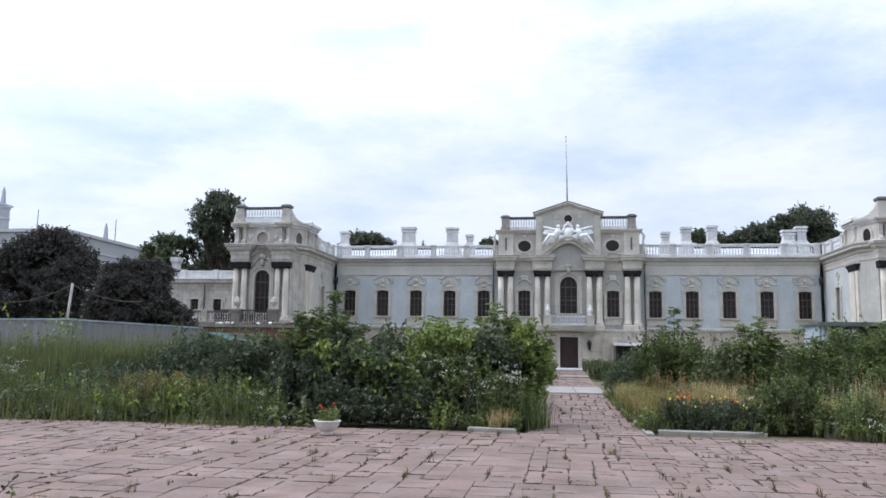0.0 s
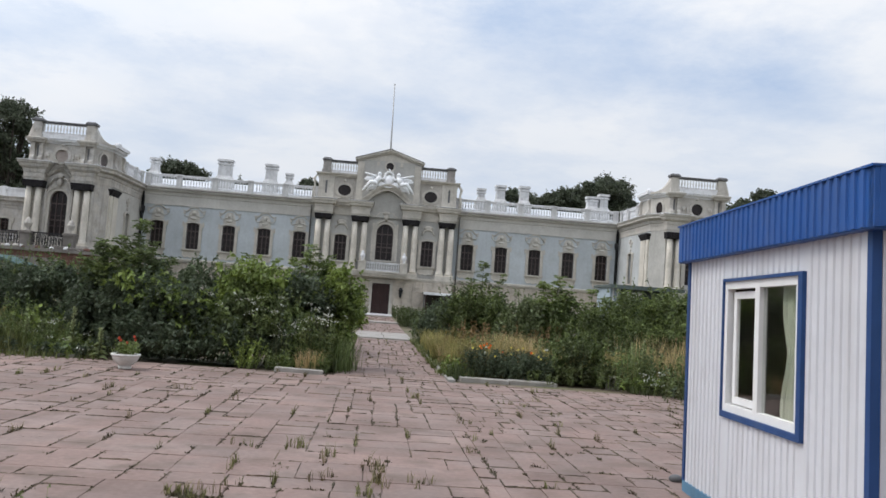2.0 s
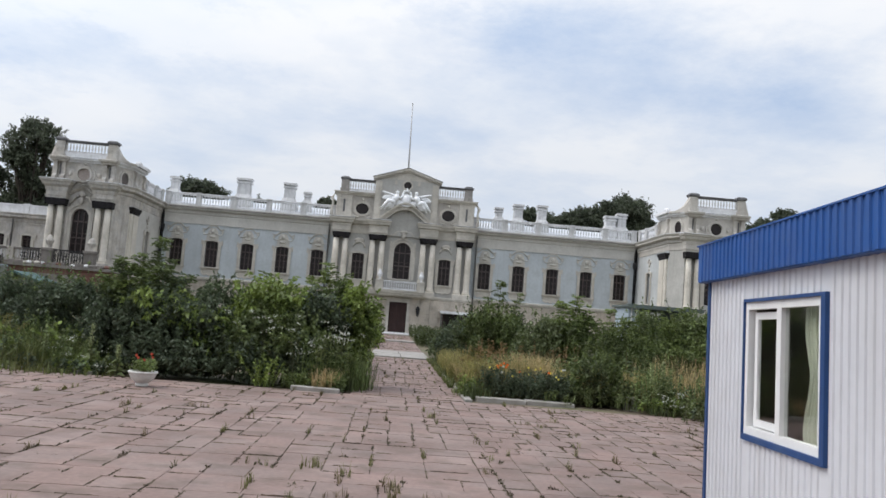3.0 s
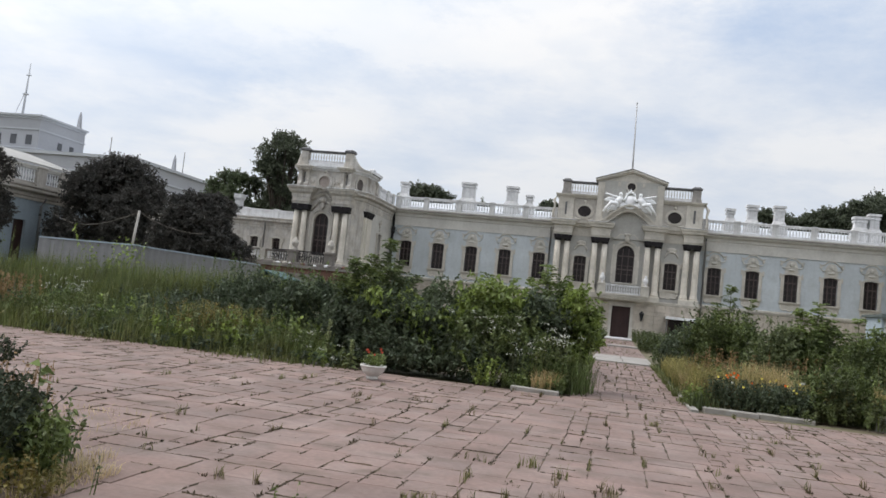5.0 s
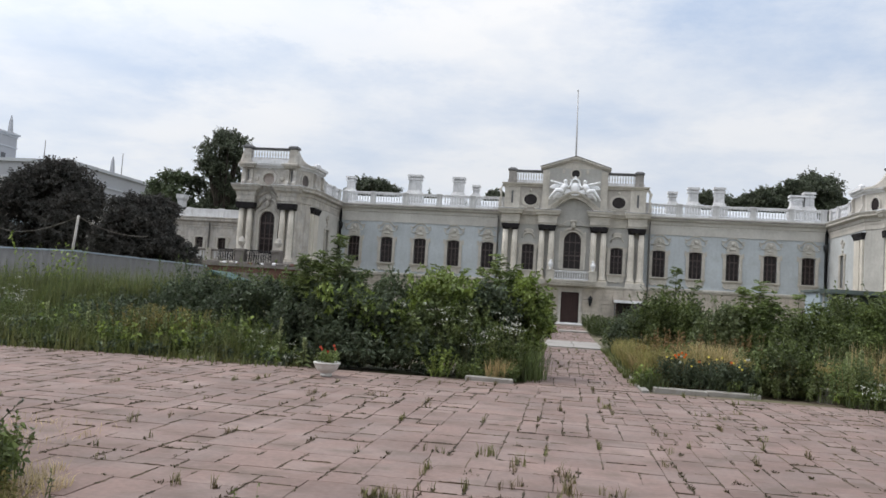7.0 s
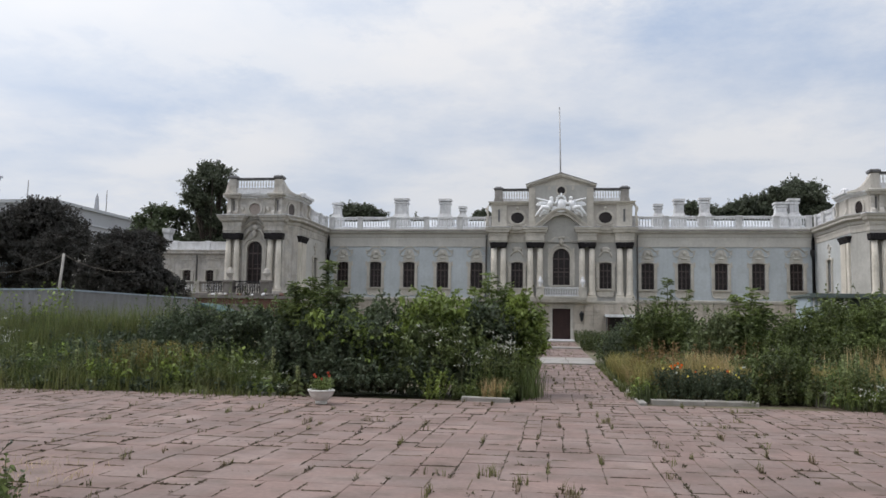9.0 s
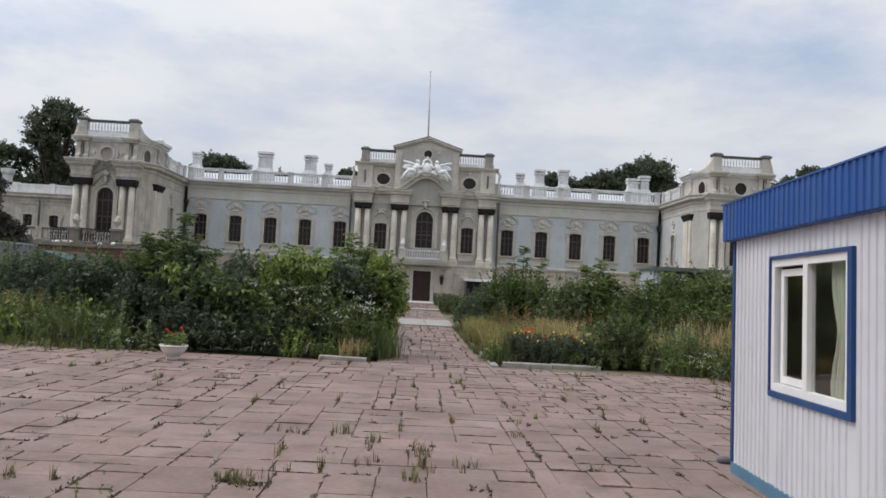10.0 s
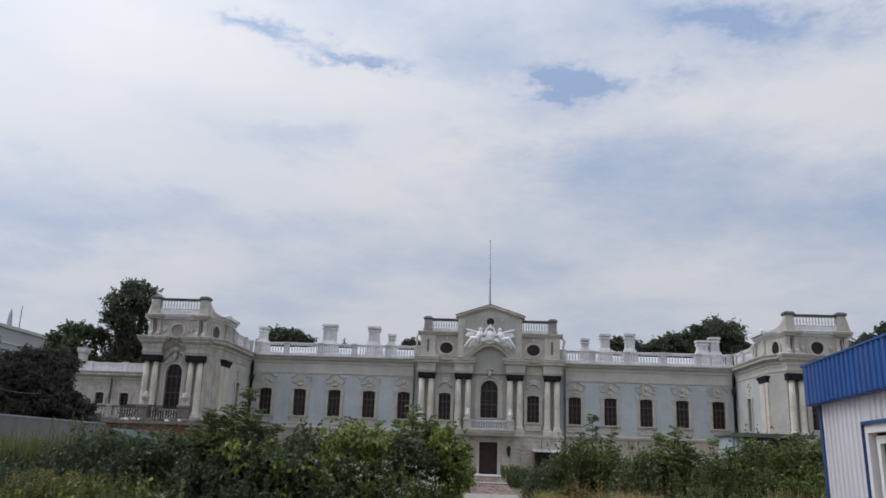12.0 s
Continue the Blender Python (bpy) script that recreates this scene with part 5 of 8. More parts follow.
def ribbed(mb, axis, a0, a1, z0, z1, pitch=0.1, depth=0.013, off=0.0):
    """Profiled sheet: flat fields between narrow proud ribs, on the plane x = 0 ('y' wall) or y = 0 ('x' wall)."""
    line = [(a0, 0.0)]
    k = math.ceil(a0 / pitch)
    while k * pitch < a1 - 0.03:
        c = k * pitch - 0.033
        if c - 0.03 > a0 + 0.004 and c + 0.03 < a1:
            line += [(c - 0.026, 0.0), (c - 0.019, -depth), (c + 0.019, -depth), (c + 0.026, 0.0)]
        k += 1
    line.append((a1, 0.0))
    poly = line + [(a1, 0.05), (a0, 0.05)]
    q = [((o + off, a) if axis == "y" else (a, o + off)) for a, o in poly]
    mb.rings([[(x, y, z0) for x, y in q], [(x, y, z1) for x, y in q]])


W0, W1, WZ0, WZ1 = 0.89, 2.29, 0.905, 1.999                # window opening in the long wall
for n, u0, u1, z0, z1 in (("near", 0.0, W0, 0.12, CH), ("far", W1, CL, 0.12, CH), ("over", W0, W1, WZ1, CH), ("under", W0, W1, 0.12, WZ0)):
    mb = MB()
    ribbed(mb, "y", u0, u1, z0, z1)
    cpart("wall_sheet", mb, M_SHEET, cabin)
S0, S1 = 0.46, 1.86
for u0, u1, z0, z1 in ((0.0, S0, 0.12, CH), (S1, CD, 0.12, CH), (S0, S1, WZ1, CH), (S0, S1, 0.12, WZ0)):
    mb = MB()
    ribbed(mb, "x", u0, u1, z0, z1)
    cpart("wall_sheet", mb, M_SHEET, cabin)
cpart("back_wall", MB().box(0.05, CD, CL - 0.05, CL, 0.12, CH).box(CD - 0.05, CD, 0.05, CL - 0.05, 0.12, CH), M_SHEET, cabin)
cpart("lining", MB().box(0.06, CD - 0.06, 0.06, CL - 0.06, 0.12, 0.16).box(0.06, CD - 0.06, CL - 0.08, CL - 0.06, 0.16, CH).box(CD - 0.08, CD - 0.06, 0.06, CL - 0.08, 0.16, CH)
      .box(0.06, CD - 0.06, 0.06, CL - 0.06, CH - 0.03, CH), M_INSIDE, cabin)
cpart("floor_frame", MB().box(-0.015, CD, -0.015, CL + 0.015, -0.14, 0.125, 0.008), M_SKIRT, cabin, "faded blue steel base")
cpart("roof", MB().box(-0.06, CD + 0.06, -0.11, CL + 0.09, CH, 2.54), M_ROOF, cabin)
cpart("corner_trim", MB().box(-0.02, 0.04, -0.02, 0.0, 0.12, CH).box(-0.02, 0.0, 0.0, 0.033, 0.12, CH), M_TRIM, cabin)
cpart("corner_trim", MB().box(-0.018, 0.0, CL - 0.035, CL + 0.012, 0.12, CH).box(-0.018, 0.06, CL, CL + 0.015, 0.12, CH), M_TRIM, cabin)
# roof edge: ribbed blue sheet on the sides, with a lower lip
mb = MB()
ribbed(mb, "y", -0.149, CL + 0.12, 2.231, 2.585, 0.1, 0.013, -0.085)
mb.box(-0.08, 0.0, -0.14, CL + 0.11, 2.223, 2.237)
mb.box(-0.104, -0.03, -0.155, CL + 0.125, 2.578, 2.592)
cpart("fascia", mb, M_CBLUE, cabin, "bright blue ribbed roof edge")
mb = MB()
ribbed(mb, "x", -0.085, CD + 0.06, 2.231, 2.585, 0.1, 0.013, -0.14)
mb.box(-0.078, CD, -0.135, 0.0, 2.2245, 2.2385)
mb.box(-0.09, CD, -0.16, -0.06, 2.5785, 2.5925)
cpart("fascia", mb, M_CBLUE, cabin, "bright blue ribbed roof edge")


def frame_box(mb, axis, u0, u1, z0, z1, w, d0, d1):
    for a, b_, c, d in ((u0, u0 + w, z0, z1), (u1 - w, u1, z0, z1), (u0 + w, u1 - w, z0, z0 + w), (u0 + w, u1 - w, z1 - w, z1)):
        mb.box(*((d0, d1, a, b_, c, d) if axis == "y" else (a, b_, d0, d1, c, d)))


def cabin_window(axis, u0, u1, z0, z1, curtain):
    def bx(a, b_, d0, d1, c, d):
        return (d0, d1, a, b_, c, d) if axis == "y" else (a, b_, d0, d1, c, d)
    mb = MB()                                            # covering strips, broad on one side and below
    for a, b_, c, d in ((u0 - 0.065, u0, z0 - 0.05, z1 + 0.026), (u1, u1 + 0.014, z0 - 0.05, z1 + 0.026), (u0, u1, z0 - 0.05, z0), (u0, u1, z1, z1 + 0.026)):
        mb.box(*bx(a, b_, -0.032, 0.0, c, d))
    win = cpart("window", mb, M_TRIM, cabin, "blue-trimmed white plastic window")
    mb = MB()
    frame_box(mb, axis, u0 + 0.001, u1 - 0.001, z0 + 0.001, z1 - 0.001, 0.062, -0.012, 0.055)
    mid = u0 + (u1 - u0) * 0.515
    mb.box(*bx(mid - 0.042, mid + 0.042, -0.014, 0.05, z0 + 0.063, z1 - 0.063))
    cpart("window_frame", mb, M_PVC, win)
    lo, hi = (mid + 0.02, u1 - 0.112) if axis == "y" else (u0 + 0.112, mid - 0.02)
    mb = MB()
    frame_box(mb, axis, lo, hi, z0 + 0.072, z1 - 0.086, 0.058, 0.026, 0.06)
    cpart("sash", mb, M_PVC, win)
    for a, b_, c, d, dep in ((lo + 0.053, hi - 0.053, z0 + 0.125, z1 - 0.139, 0.04), (u0 + 0.06, mid - 0.04, z0 + 0.06, z1 - 0.06, 0.02) if axis == "y" else (mid + 0.04, u1 - 0.06, z0 + 0.06, z1 - 0.06, 0.02)):
        pane = cpart("pane", MB().box(*bx(a, b_, dep, dep + 0.006, c, d)), M_GLASS, win)
        pane.visible_shadow = False
    if curtain:
        line = []
        for i in range(37):
            u = u0 + 0.46 * i / 36
            line.append((u, 0.085 + 0.018 * math.sin(i * 1.25) + 0.006 * math.sin(i * 3.1)))
        mb = MB()
        rows = []
        for j in range(9):
            z = z0 + 0.02 + (z1 - z0 - 0.04) * j / 8
            k = 0.82 + 0.18 * abs(j - 4) / 4 + 0.06 * math.sin(j * 1.3)
            rows.append([((d, u0 + (u - u0) * k, z) if axis == "y" else (u0 + (u - u0) * k, d, z)) for u, d in line])
        n = len(line)
        for off in (0.0, 0.003):
            mb.add([((x + off, y, z) if axis == "y" else (x, y + off, z)) for r in rows for x, y, z in r], [(r * n + i, r * n + i + 1, (r + 1) * n + i + 1, (r + 1) * n + i) for r in range(8) for i in range(n - 1)], True)
        cpart("curtain", mb, M_CURTAIN, win, "pale green curtain drawn aside")
    return win


solo("stone", MB().ball((2.72, 8.1, 0.03), (0.075, 0.06, 0.045), 9, 6), M_LEAD, "dark rough stone lying at the cabin corner", "stone")
cabin_window("y", W0, W1, WZ0, WZ1, True)
cabin_window("x", S0, S1, WZ0, WZ1, False)

# ---- bowl planter in front of the bed ----
M_BOWL = material("white_painted_concrete", (0.66, 0.65, 0.62), 0.8, 0.12, 4, 30, 0.3, 0.3, dirt=(0.3, 0.28, 0.25), dirt_amount=0.3)
PX, PY = -4.97, 15.5
planter = thing("bowl_planter", (PX, PY, 0), "white round concrete planter with red flowers on the slabs", "planter")
mb = MB().lathe(PX, PY, [(0.11, 0.0), (0.12, 0.04), (0.1, 0.055), (0.15, 0.09), (0.21, 0.15), (0.24, 0.215), (0.248, 0.24), (0.262, 0.245), (0.266, 0.272), (0.255, 0.282), (0.23, 0.28), (0.22, 0.25)], 32)
part("bowl", mb, M_BOWL, planter)
part("soil", MB().lathe(PX, PY, [(0.225, 0.22), (0.222, 0.262), (0.08, 0.272)], 20), M_JOINT, planter)


# ---- things round the court ----
M_FENCE = material("grey_fence_sheet", (0.215, 0.215, 0.22), 0.6, 0.14, 0.7, 6, 0.1, 0.4, dirt=(0.12, 0.12, 0.12))
M_FENCE_TOP = material("blue_grey_capping", (0.33, 0.40, 0.46), 0.5, 0.1)
M_OLDWOOD = material("grey_weathered_wood", (0.24, 0.21, 0.18), 0.9, 0.2, 2, 16, 0.4)
M_LBLUE = material("light_blue_sheet", (0.36, 0.43, 0.48), 0.6, 0.12, 1, 6, 0.1, 0.3)
M_GREENROOF = material("dark_green_roof_sheet", (0.03, 0.04, 0.038), 0.55, 0.2, 1, 6, 0.1, 0.2)
M_SHEDROOF = material("grey_green_roof_sheet", (0.10, 0.125, 0.12), 0.55, 0.2, 1, 6, 0.1, 0.2)
M_TEAL = material("teal_tarpaulin", (0.06, 0.115, 0.115), 0.6, 0.15, 1.2, 8, 0.2)
M_GREYB = material("grey_stone_cladding", (0.375, 0.385, 0.41), 0.85, 0.08, 0.1, 2, 0.1, 0.15, dirt=(0.25, 0.26, 0.28))
M_GREYB2 = material("pale_stone_band", (0.47, 0.49, 0.52), 0.85, 0.08, 0.1, 2, 0.1, 0.15, dirt=(0.25, 0.26, 0.28))
# wall blue darkened to stand in for shade of the trees
M_WING = material("shaded_blue_plaster", (0.26, 0.315, 0.355), 0.9, 0.12, 0.4, 6, 0.2, 0.3, dirt=(0.2, 0.21, 0.21), dirt_amount=0.3)

M_OLDROOF = material("dull_beige_roof_sheet", (0.36, 0.35, 0.33), 0.7, 0.15, 0.5, 5, 0.1, 0.3)
M_FARPANE = material("distant_window_glass", (0.085, 0.09, 0.10), 0.35, 0.2, 0.5, 3, 0.05)

fence = thing("site_fence", (-18, 25.5, 0), "grey sheet-metal site fence behind the weeds", "fence")


def fence_run(p0, p1, top):
    a, b_ = Vector(p0), Vector(p1)
    n = max(1, round((b_ - a).length / 2.0))
    d = (b_ - a) / n
    ang = math.degrees(math.atan2(d.y, d.x))
    ln = d.length
    for i in range(n):
        mb = MB()
        k = 12
        line = [(ln * j / k, 0.02 * (j % 2)) for j in range(k + 1)]
        poly = line + [(ln, 0.05), (0, 0.05)]
        mb.rings([[(x, y, 0.05) for x, y in poly], [(x, y, top) for x, y in poly]])
        q = a + d * i
        panel = part("panel", mb.mesh("panel", M_FENCE), None, fence, at=pose(q.x, q.y, 0, 0, 0, ang))
        part("capping", MB().box(0, ln, -0.02, 0.07, top, top + 0.05).mesh("capping", M_FENCE_TOP), None, panel, at=pose(q.x, q.y, 0, 0, 0, ang))
        part("post", MB().box(-0.04, 0.04, 0.05, 0.13, 0, top).mesh("post", M_FENCE), None, fence, at=pose(q.x, q.y, 0, 0, 0, ang))


fence_run((-21.3, 26.0), (-16.6, 25.1), 2.5)
fence_run((-16.6, 25.1), (-16.2, 34.0), 2.48)
fence_run((-16.2, 34.0), (-25.5, 52.0), 2.45)

# leaning pole with a sagging cable
M_POSTW = material("bleached_post_wood", (0.42, 0.4, 0.37), 0.85, 0.2, 2, 12, 0.3, 0.3)
wire_post = thing("cable_post", (-19.6, 29.0, 0), "leaning bleached post carrying a sagging cable", "post")
part("post", MB().tube([(-19.55, 29.0, 0), (-19.45, 29.0, 2.4), (-19.3, 29.0, 4.05)], [0.06, 0.055, 0.05]), M_POSTW, wire_post)


M_CABLE = material("grey_brown_cable", (0.13, 0.115, 0.1), 0.7, 0.15)


def cable(p0, p1, sag, name="cable"):
    a, b_ = Vector(p0), Vector(p1)
    pts = [a.lerp(b_, i / 14) - Vector((0, 0, sag * 4 * (i / 14) * (1 - i / 14))) for i in range(15)]
    part(name, MB().tube(pts, 0.014, 5), M_CABLE, wire_post)


cable((-19.3, 29.0, 4.0), (-45.35, 56.4, 6.0), 0.9)
cable((-19.3, 29.0, 4.0), (-16.9, 30.0, 3.42), 0.22)
far_post = thing("cable_post", (-28.3, 30.0, 0), "leaning wooden post carrying a sagging cable", "post")
part("post", MB().tube([(-28.35, 30.0, 0), (-27.75, 30, 2.9), (-27.3, 30.0, 4.87)], [0.07, 0.06, 0.05]), M_OLDWOOD, far_post)
part("cross_bar", MB().tube([(-27.3, 30.0, 4.8), (-30.0, 30.05, 4.74), (-33.0, 30.1, 4.7)], 0.03, 6), M_OLDWOOD, far_post)

box_van = thing("utility_cabinet", (-24.5, 22.0, 0), "white sheet-metal cabin standing among weeds", "cabin")
part("body", MB().box(-26.6, -22.35, 21.6, 24.2, 0.25, 2.52, 0.03), M_SHEET, box_van)
part("door", MB().box(-22.35, -22.31, 22.1, 23.15, 0.4, 2.35), M_SHEET, box_van)
part("roof", MB().box(-26.75, -22.2, 21.45, 24.35, 2.52, 2.62, 0.02), M_OLDWOOD, box_van, "brown weathered roof board")
part("base", MB().box(-26.5, -22.45, 21.7, 24.1, 0, 0.25), M_SKIRT, box_van)

# blue service wing that runs towards the viewer
wing = thing("service_wing", (-46, 48, 0), "blue plastered service wing with white balustrade and dark door", "building")
WX = -45.7
mb = MB()
wall_holes(mb, side(WX, -1), 30, 64.0, 0, 6.4, 0.5, [(58.5, 1.0, 3.4, 4.95, 0.0), (54.0, 1.3, 0.4, 4.7, 0.0), (48.5, 1.1, 2.2, 4.6, 0.0), (44, 1.1, 2.2, 4.6, 0.0)])
mb.box(WX - 12, WX, 63.5, 64.0, 0, 6.4)
part("wall", mb, M_WING, wing)
part("back_wall", MB().box(WX - 3, WX - 2.6, 64, 75, 0, 6.4), M_CREAM, wing)
part("core", MB().box(WX - 12, WX - 1.2, 30, 63, 0, 6.3), M_DARKROOM, wing)
part("door", MB().box(WX - 0.3, WX - 0.2, 53.35, 54.65, 0.4, 4.7), M_DOOR, wing)
for y, z0, z1 in ((58.5, 3.4, 4.95), (48.5, 2.2, 4.6), (44, 2.2, 4.6)):
    part("pane", MB().box(WX - 0.3, WX - 0.26, y - 0.55, y + 0.55, z0, z1), M_PANE, wing)
# cornice takes a darker plaster for the same tree shade
part("cornice", MB().moulding([(WX, 64), (WX, 30)][::-1], [(o, z - 4.1) for o, z in CORNICE]), M_TAUPE, wing)
balustrade(wing, (WX + 0.1, 60), (WX + 0.1, 36), 7.4, [0.079, 0.192, 0.338, 0.48, 0.62, 0.77, 0.9], height=1.6, gap=0.3, skip=0.55, post_w=1.0, mat=M_TAUPE, cap=M_FRIEZE)
part("roof", MB().extrude([(WX + 0.3, 30, 9.1), (WX + 0.3, 60, 9.1), (WX - 5, 60, 10.6), (WX - 5, 30, 10.6)], (0, 0, 0.1)), M_OLDROOF, wing, "dull grey-beige sheet roof")
part("drain_pipe", MB().tube([(WX + 0.2, 55.9, 0.2), (WX + 0.2, 55.9, 6.0), (WX + 0.6, 55.9, 6.6)], 0.1), M_PIPE, wing)

# great grey public building far off
far = thing("public_building", (-160, 195, 0), "far grey stone public building with spires and stepped roof", "building")
part("tower_block", MB().box(-168.6, -153.4, 185, 203.5, 29.0, 39.2), M_GREYB, far)
part("attic_band", MB().box(-168.8, -153.2, 184.8, 203.7, 39.2, 39.8).box(-169.2, -152.8, 184.4, 204.1, 39.8, 40.3).box(-168.8, -153.2, 184.8, 203.7, 36.2, 36.6).box(-168.75, -153.25, 184.85, 203.65, 31.2, 31.5), M_GREYB2, far)
part("lower_block", MB().box(-200, -121.5, 181, 225, 0, 29.4), M_GREYB, far)
part("lower_cornice", MB().box(-200.5, -121.0, 180.5, 225.5, 29.4, 30.2).box(-200.3, -121.2, 180.8, 225.3, 25.6, 26.0), M_GREYB2, far)
pane_m = MB().box(-0.8, 0.8, -0.12, 0.02, 0, 3.0).mesh("far_window", M_FARPANE)
for i in range(3):
    part("window", pane_m, None, far, at=pose(-165.8 + i * 4.75, 184.98, 32.2) @ Matrix.Diagonal((1.1, 1, 0.86, 1)))
    part("low_window", pane_m, None, far, at=pose(-165.8 + i * 4.75, 184.98, 29.4) @ Matrix.Diagonal((0.9, 1, 0.3, 1)))
for i in range(2):
    part("window", pane_m, None, far, at=pose(-153.38, 193.5 + i * 4.9, 32.4, 0, 0, 90) @ Matrix.Diagonal((1.0, 1, 0.66, 1)))
    part("low_window", pane_m, None, far, at=pose(-153.38, 193.4 + i * 4.9, 30.0, 0, 0, 90) @ Matrix.Diagonal((0.9, 1, 0.25, 1)))
for i in range(14):
    part("window", pane_m, None, far, at=pose(-150 + i * 2.1, 180.98, 21.5))
for i in range(4):
    part("window", pane_m, None, far, at=pose(-121.48, 187.5 + i * 8.4, 21.5, 0, 0, 90))
    part("window", pane_m, None, far, at=pose(-190 + i * 9, 180.98, 21.5))
for x, y, z in ((-154.6, 202.0, 39.6), (-125.0, 205, 29.6)):
    mb = MB().rings([[(x + a * w, y + b_ * w, h) for a, b_ in ((-1, -1), (1, -1), (1, 1), (-1, 1))] for w, h in ((0.8, z), (0.8, z + 1.0), (0.5, z + 1.2), (0.3, z + 4.5), (0.08, z + 5.8))])
    part("spire", mb, M_GREYB, far)
mb = MB().tube([(-163.6, 190, 40), (-163.4, 190, 47), (-163.2, 190, 55.5)], [0.35, 0.25, 0.12], 6)
mb.tube([(-166.5, 190, 40), (-163.4, 190, 48)], 0.12, 4)
mb.box(-164.2, -162.6, 189.8, 190.2, 46.6, 47.0).box(-163.9, -162.6, 189.8, 190.2, 52, 52.3)
part("radio_mast", mb, M_GREYB2, far)
part("aerial", MB().tube([(-146.5, 206, 29), (-146.5, 206, 39.5)], 0.14, 5), M_PIPE, far)
part("aerial", MB().tube([(-122.8, 206, 29), (-122.8, 206, 36.5)], 0.12, 5), M_PIPE, far)

# small hut with a tarpaulin by the terrace, and the light-blue store by the other wing
hut = thing("tarpaulin_hut", (-24, 55, 0), "low hut under a faded teal tarpaulin", "hut")
part("wall", MB().box(-26.6, -23.8, 54.6, 57, 0, 2.1), M_OLDWOOD, hut)
mb = MB().extrude([(-27.0, 54.2, 2.15), (-25.2, 54.2, 2.75), (-23.5, 54.2, 2.2), (-23.5, 54.2, 2.05), (-25.2, 54.2, 2.6), (-27.0, 54.2, 2.0)], (0, 3.2, 0))
part("tarpaulin", mb, M_TEAL, hut)
store = thing("storage_shed", (12.4, 42, 0), "light blue sheet-metal shed with flat grey-green roof", "shed")
part("end_panel", MB().box(11.83, 12.42, 42.0, 44.4, 0, 3.15), M_LBLUE, store)
for i in range(5):
    part("rib", MB().box(11.85 + i * 0.12, 11.93 + i * 0.12, 41.96, 42.0, 0, 3.15), M_WHITE if i % 2 else M_LBLUE, store)
part("wall", MB().box(12.42, 15.3, 42.1, 44.4, 0, 3.1), M_GREENROOF, store)
part("roof", MB().box(11.7, 15.7, 41.5, 44.8, 3.16, 3.28).box(11.7, 15.7, 41.48, 41.52, 3.1, 3.3), M_SHEDROOF, store, "grey-green flat sheet roof")
part("sign", MB().box(12.8, 13.6, 42.04, 42.08, 2.65, 2.95), M_WHITE, store)
porch = thing("entrance_canopy", (5.8, 82, 0), "white flat canopy over a low dark side entrance", "canopy")
part("roof", MB().box(4.3, 7.4, 80.9, 83.0, 2.5, 2.66).box(4.3, 7.4, 80.86, 80.9, 2.42, 2.68), M_WHITE, porch)
part("wall", MB().box(4.6, 7.3, 82.0, 82.98, 0, 2.5), M_DOOR, porch)
for x in (4.4, 6.3, 7.3):
    part("post", MB().box(x - 0.05, x + 0.05, 80.98, 81.08, 0, 2.5), M_LEAD if x < 7 else M_WHITE, porch)
part("dark_window", MB().box(4.75, 6.1, 81.96, 82.0, 1.2, 2.4), M_PANE, porch)


# ---- plants ----
def leafy(name, colour, island=0.5, sheer=0.3, rough=0.5, tilt=None, spec=0.32):
    return material(name, colour, rough, 0.3, 1.0, 3, 0.0, island=island, sheer=sheer, spec=spec, tilt=tilt)


M_LEAF = leafy("green_leaf", (0.155, 0.2, 0.066), tilt=(0.1, 0.13, 0.054))
M_LEAF_S = leafy("fresh_leaf", (0.195, 0.25, 0.078), tilt=(0.125, 0.17, 0.062))
M_LEAF_L = leafy("bright_green_leaf", (0.225, 0.29, 0.07), tilt=(0.15, 0.205, 0.056))
M_HERB = leafy("weed_leaf", (0.128, 0.16, 0.058), tilt=(0.095, 0.105, 0.046))
# dark leaf; also carries the shade of hollows in the left bed
M_LEAF_D = leafy("dark_green_leaf", (0.09, 0.118, 0.068), tilt=(0.076, 0.099, 0.06))
M_LEAF_O = leafy("olive_leaf", (0.17, 0.205, 0.095), tilt=(0.135, 0.165, 0.078))
M_LEAF_X = leafy("deep_dark_foliage", (0.078, 0.078, 0.072), 0.16, 0.15, tilt=(0.09, 0.084, 0.077), spec=0.06)
M_LEAF_N = leafy("near_black_green_leaf", (0.05, 0.066, 0.042), 0.5, 0.2, tilt=(0.06, 0.072, 0.045), spec=0.15)
M_LEAF_FAR = leafy("tree_leaf", (0.10, 0.118, 0.078), 0.45, 0.3)
M_LEAF_FAR2 = leafy("grey_green_tree_leaf", (0.11, 0.14, 0.075), 0.4, 0.25)
M_GRASS = leafy("grass_blade", (0.135, 0.165, 0.052), 0.4, 0.28, tilt=(0.155, 0.165, 0.06))
M_GRASS_D = leafy("dark_grass_blade", (0.078, 0.1, 0.038), 0.35, 0.25)
M_SPIKE = leafy("upright_weed_leaf", (0.13, 0.18, 0.06), 0.4, 0.25, tilt=(0.155, 0.185, 0.07))
M_PALEW = leafy("pale_downy_leaf", (0.3, 0.34, 0.17), 0.35, 0.25, tilt=(0.26, 0.31, 0.14))
M_DRY = leafy("dry_grass", (0.5, 0.385, 0.2), 0.35, 0.3, tilt=(0.38, 0.315, 0.14))
M_RUSTY = leafy("rusty_seed_heads", (0.28, 0.18, 0.085), 0.3, 0.2)
M_STRAWY = leafy("yellow_olive_weed", (0.33, 0.29, 0.1), 0.4, 0.28, tilt=(0.24, 0.235, 0.08))
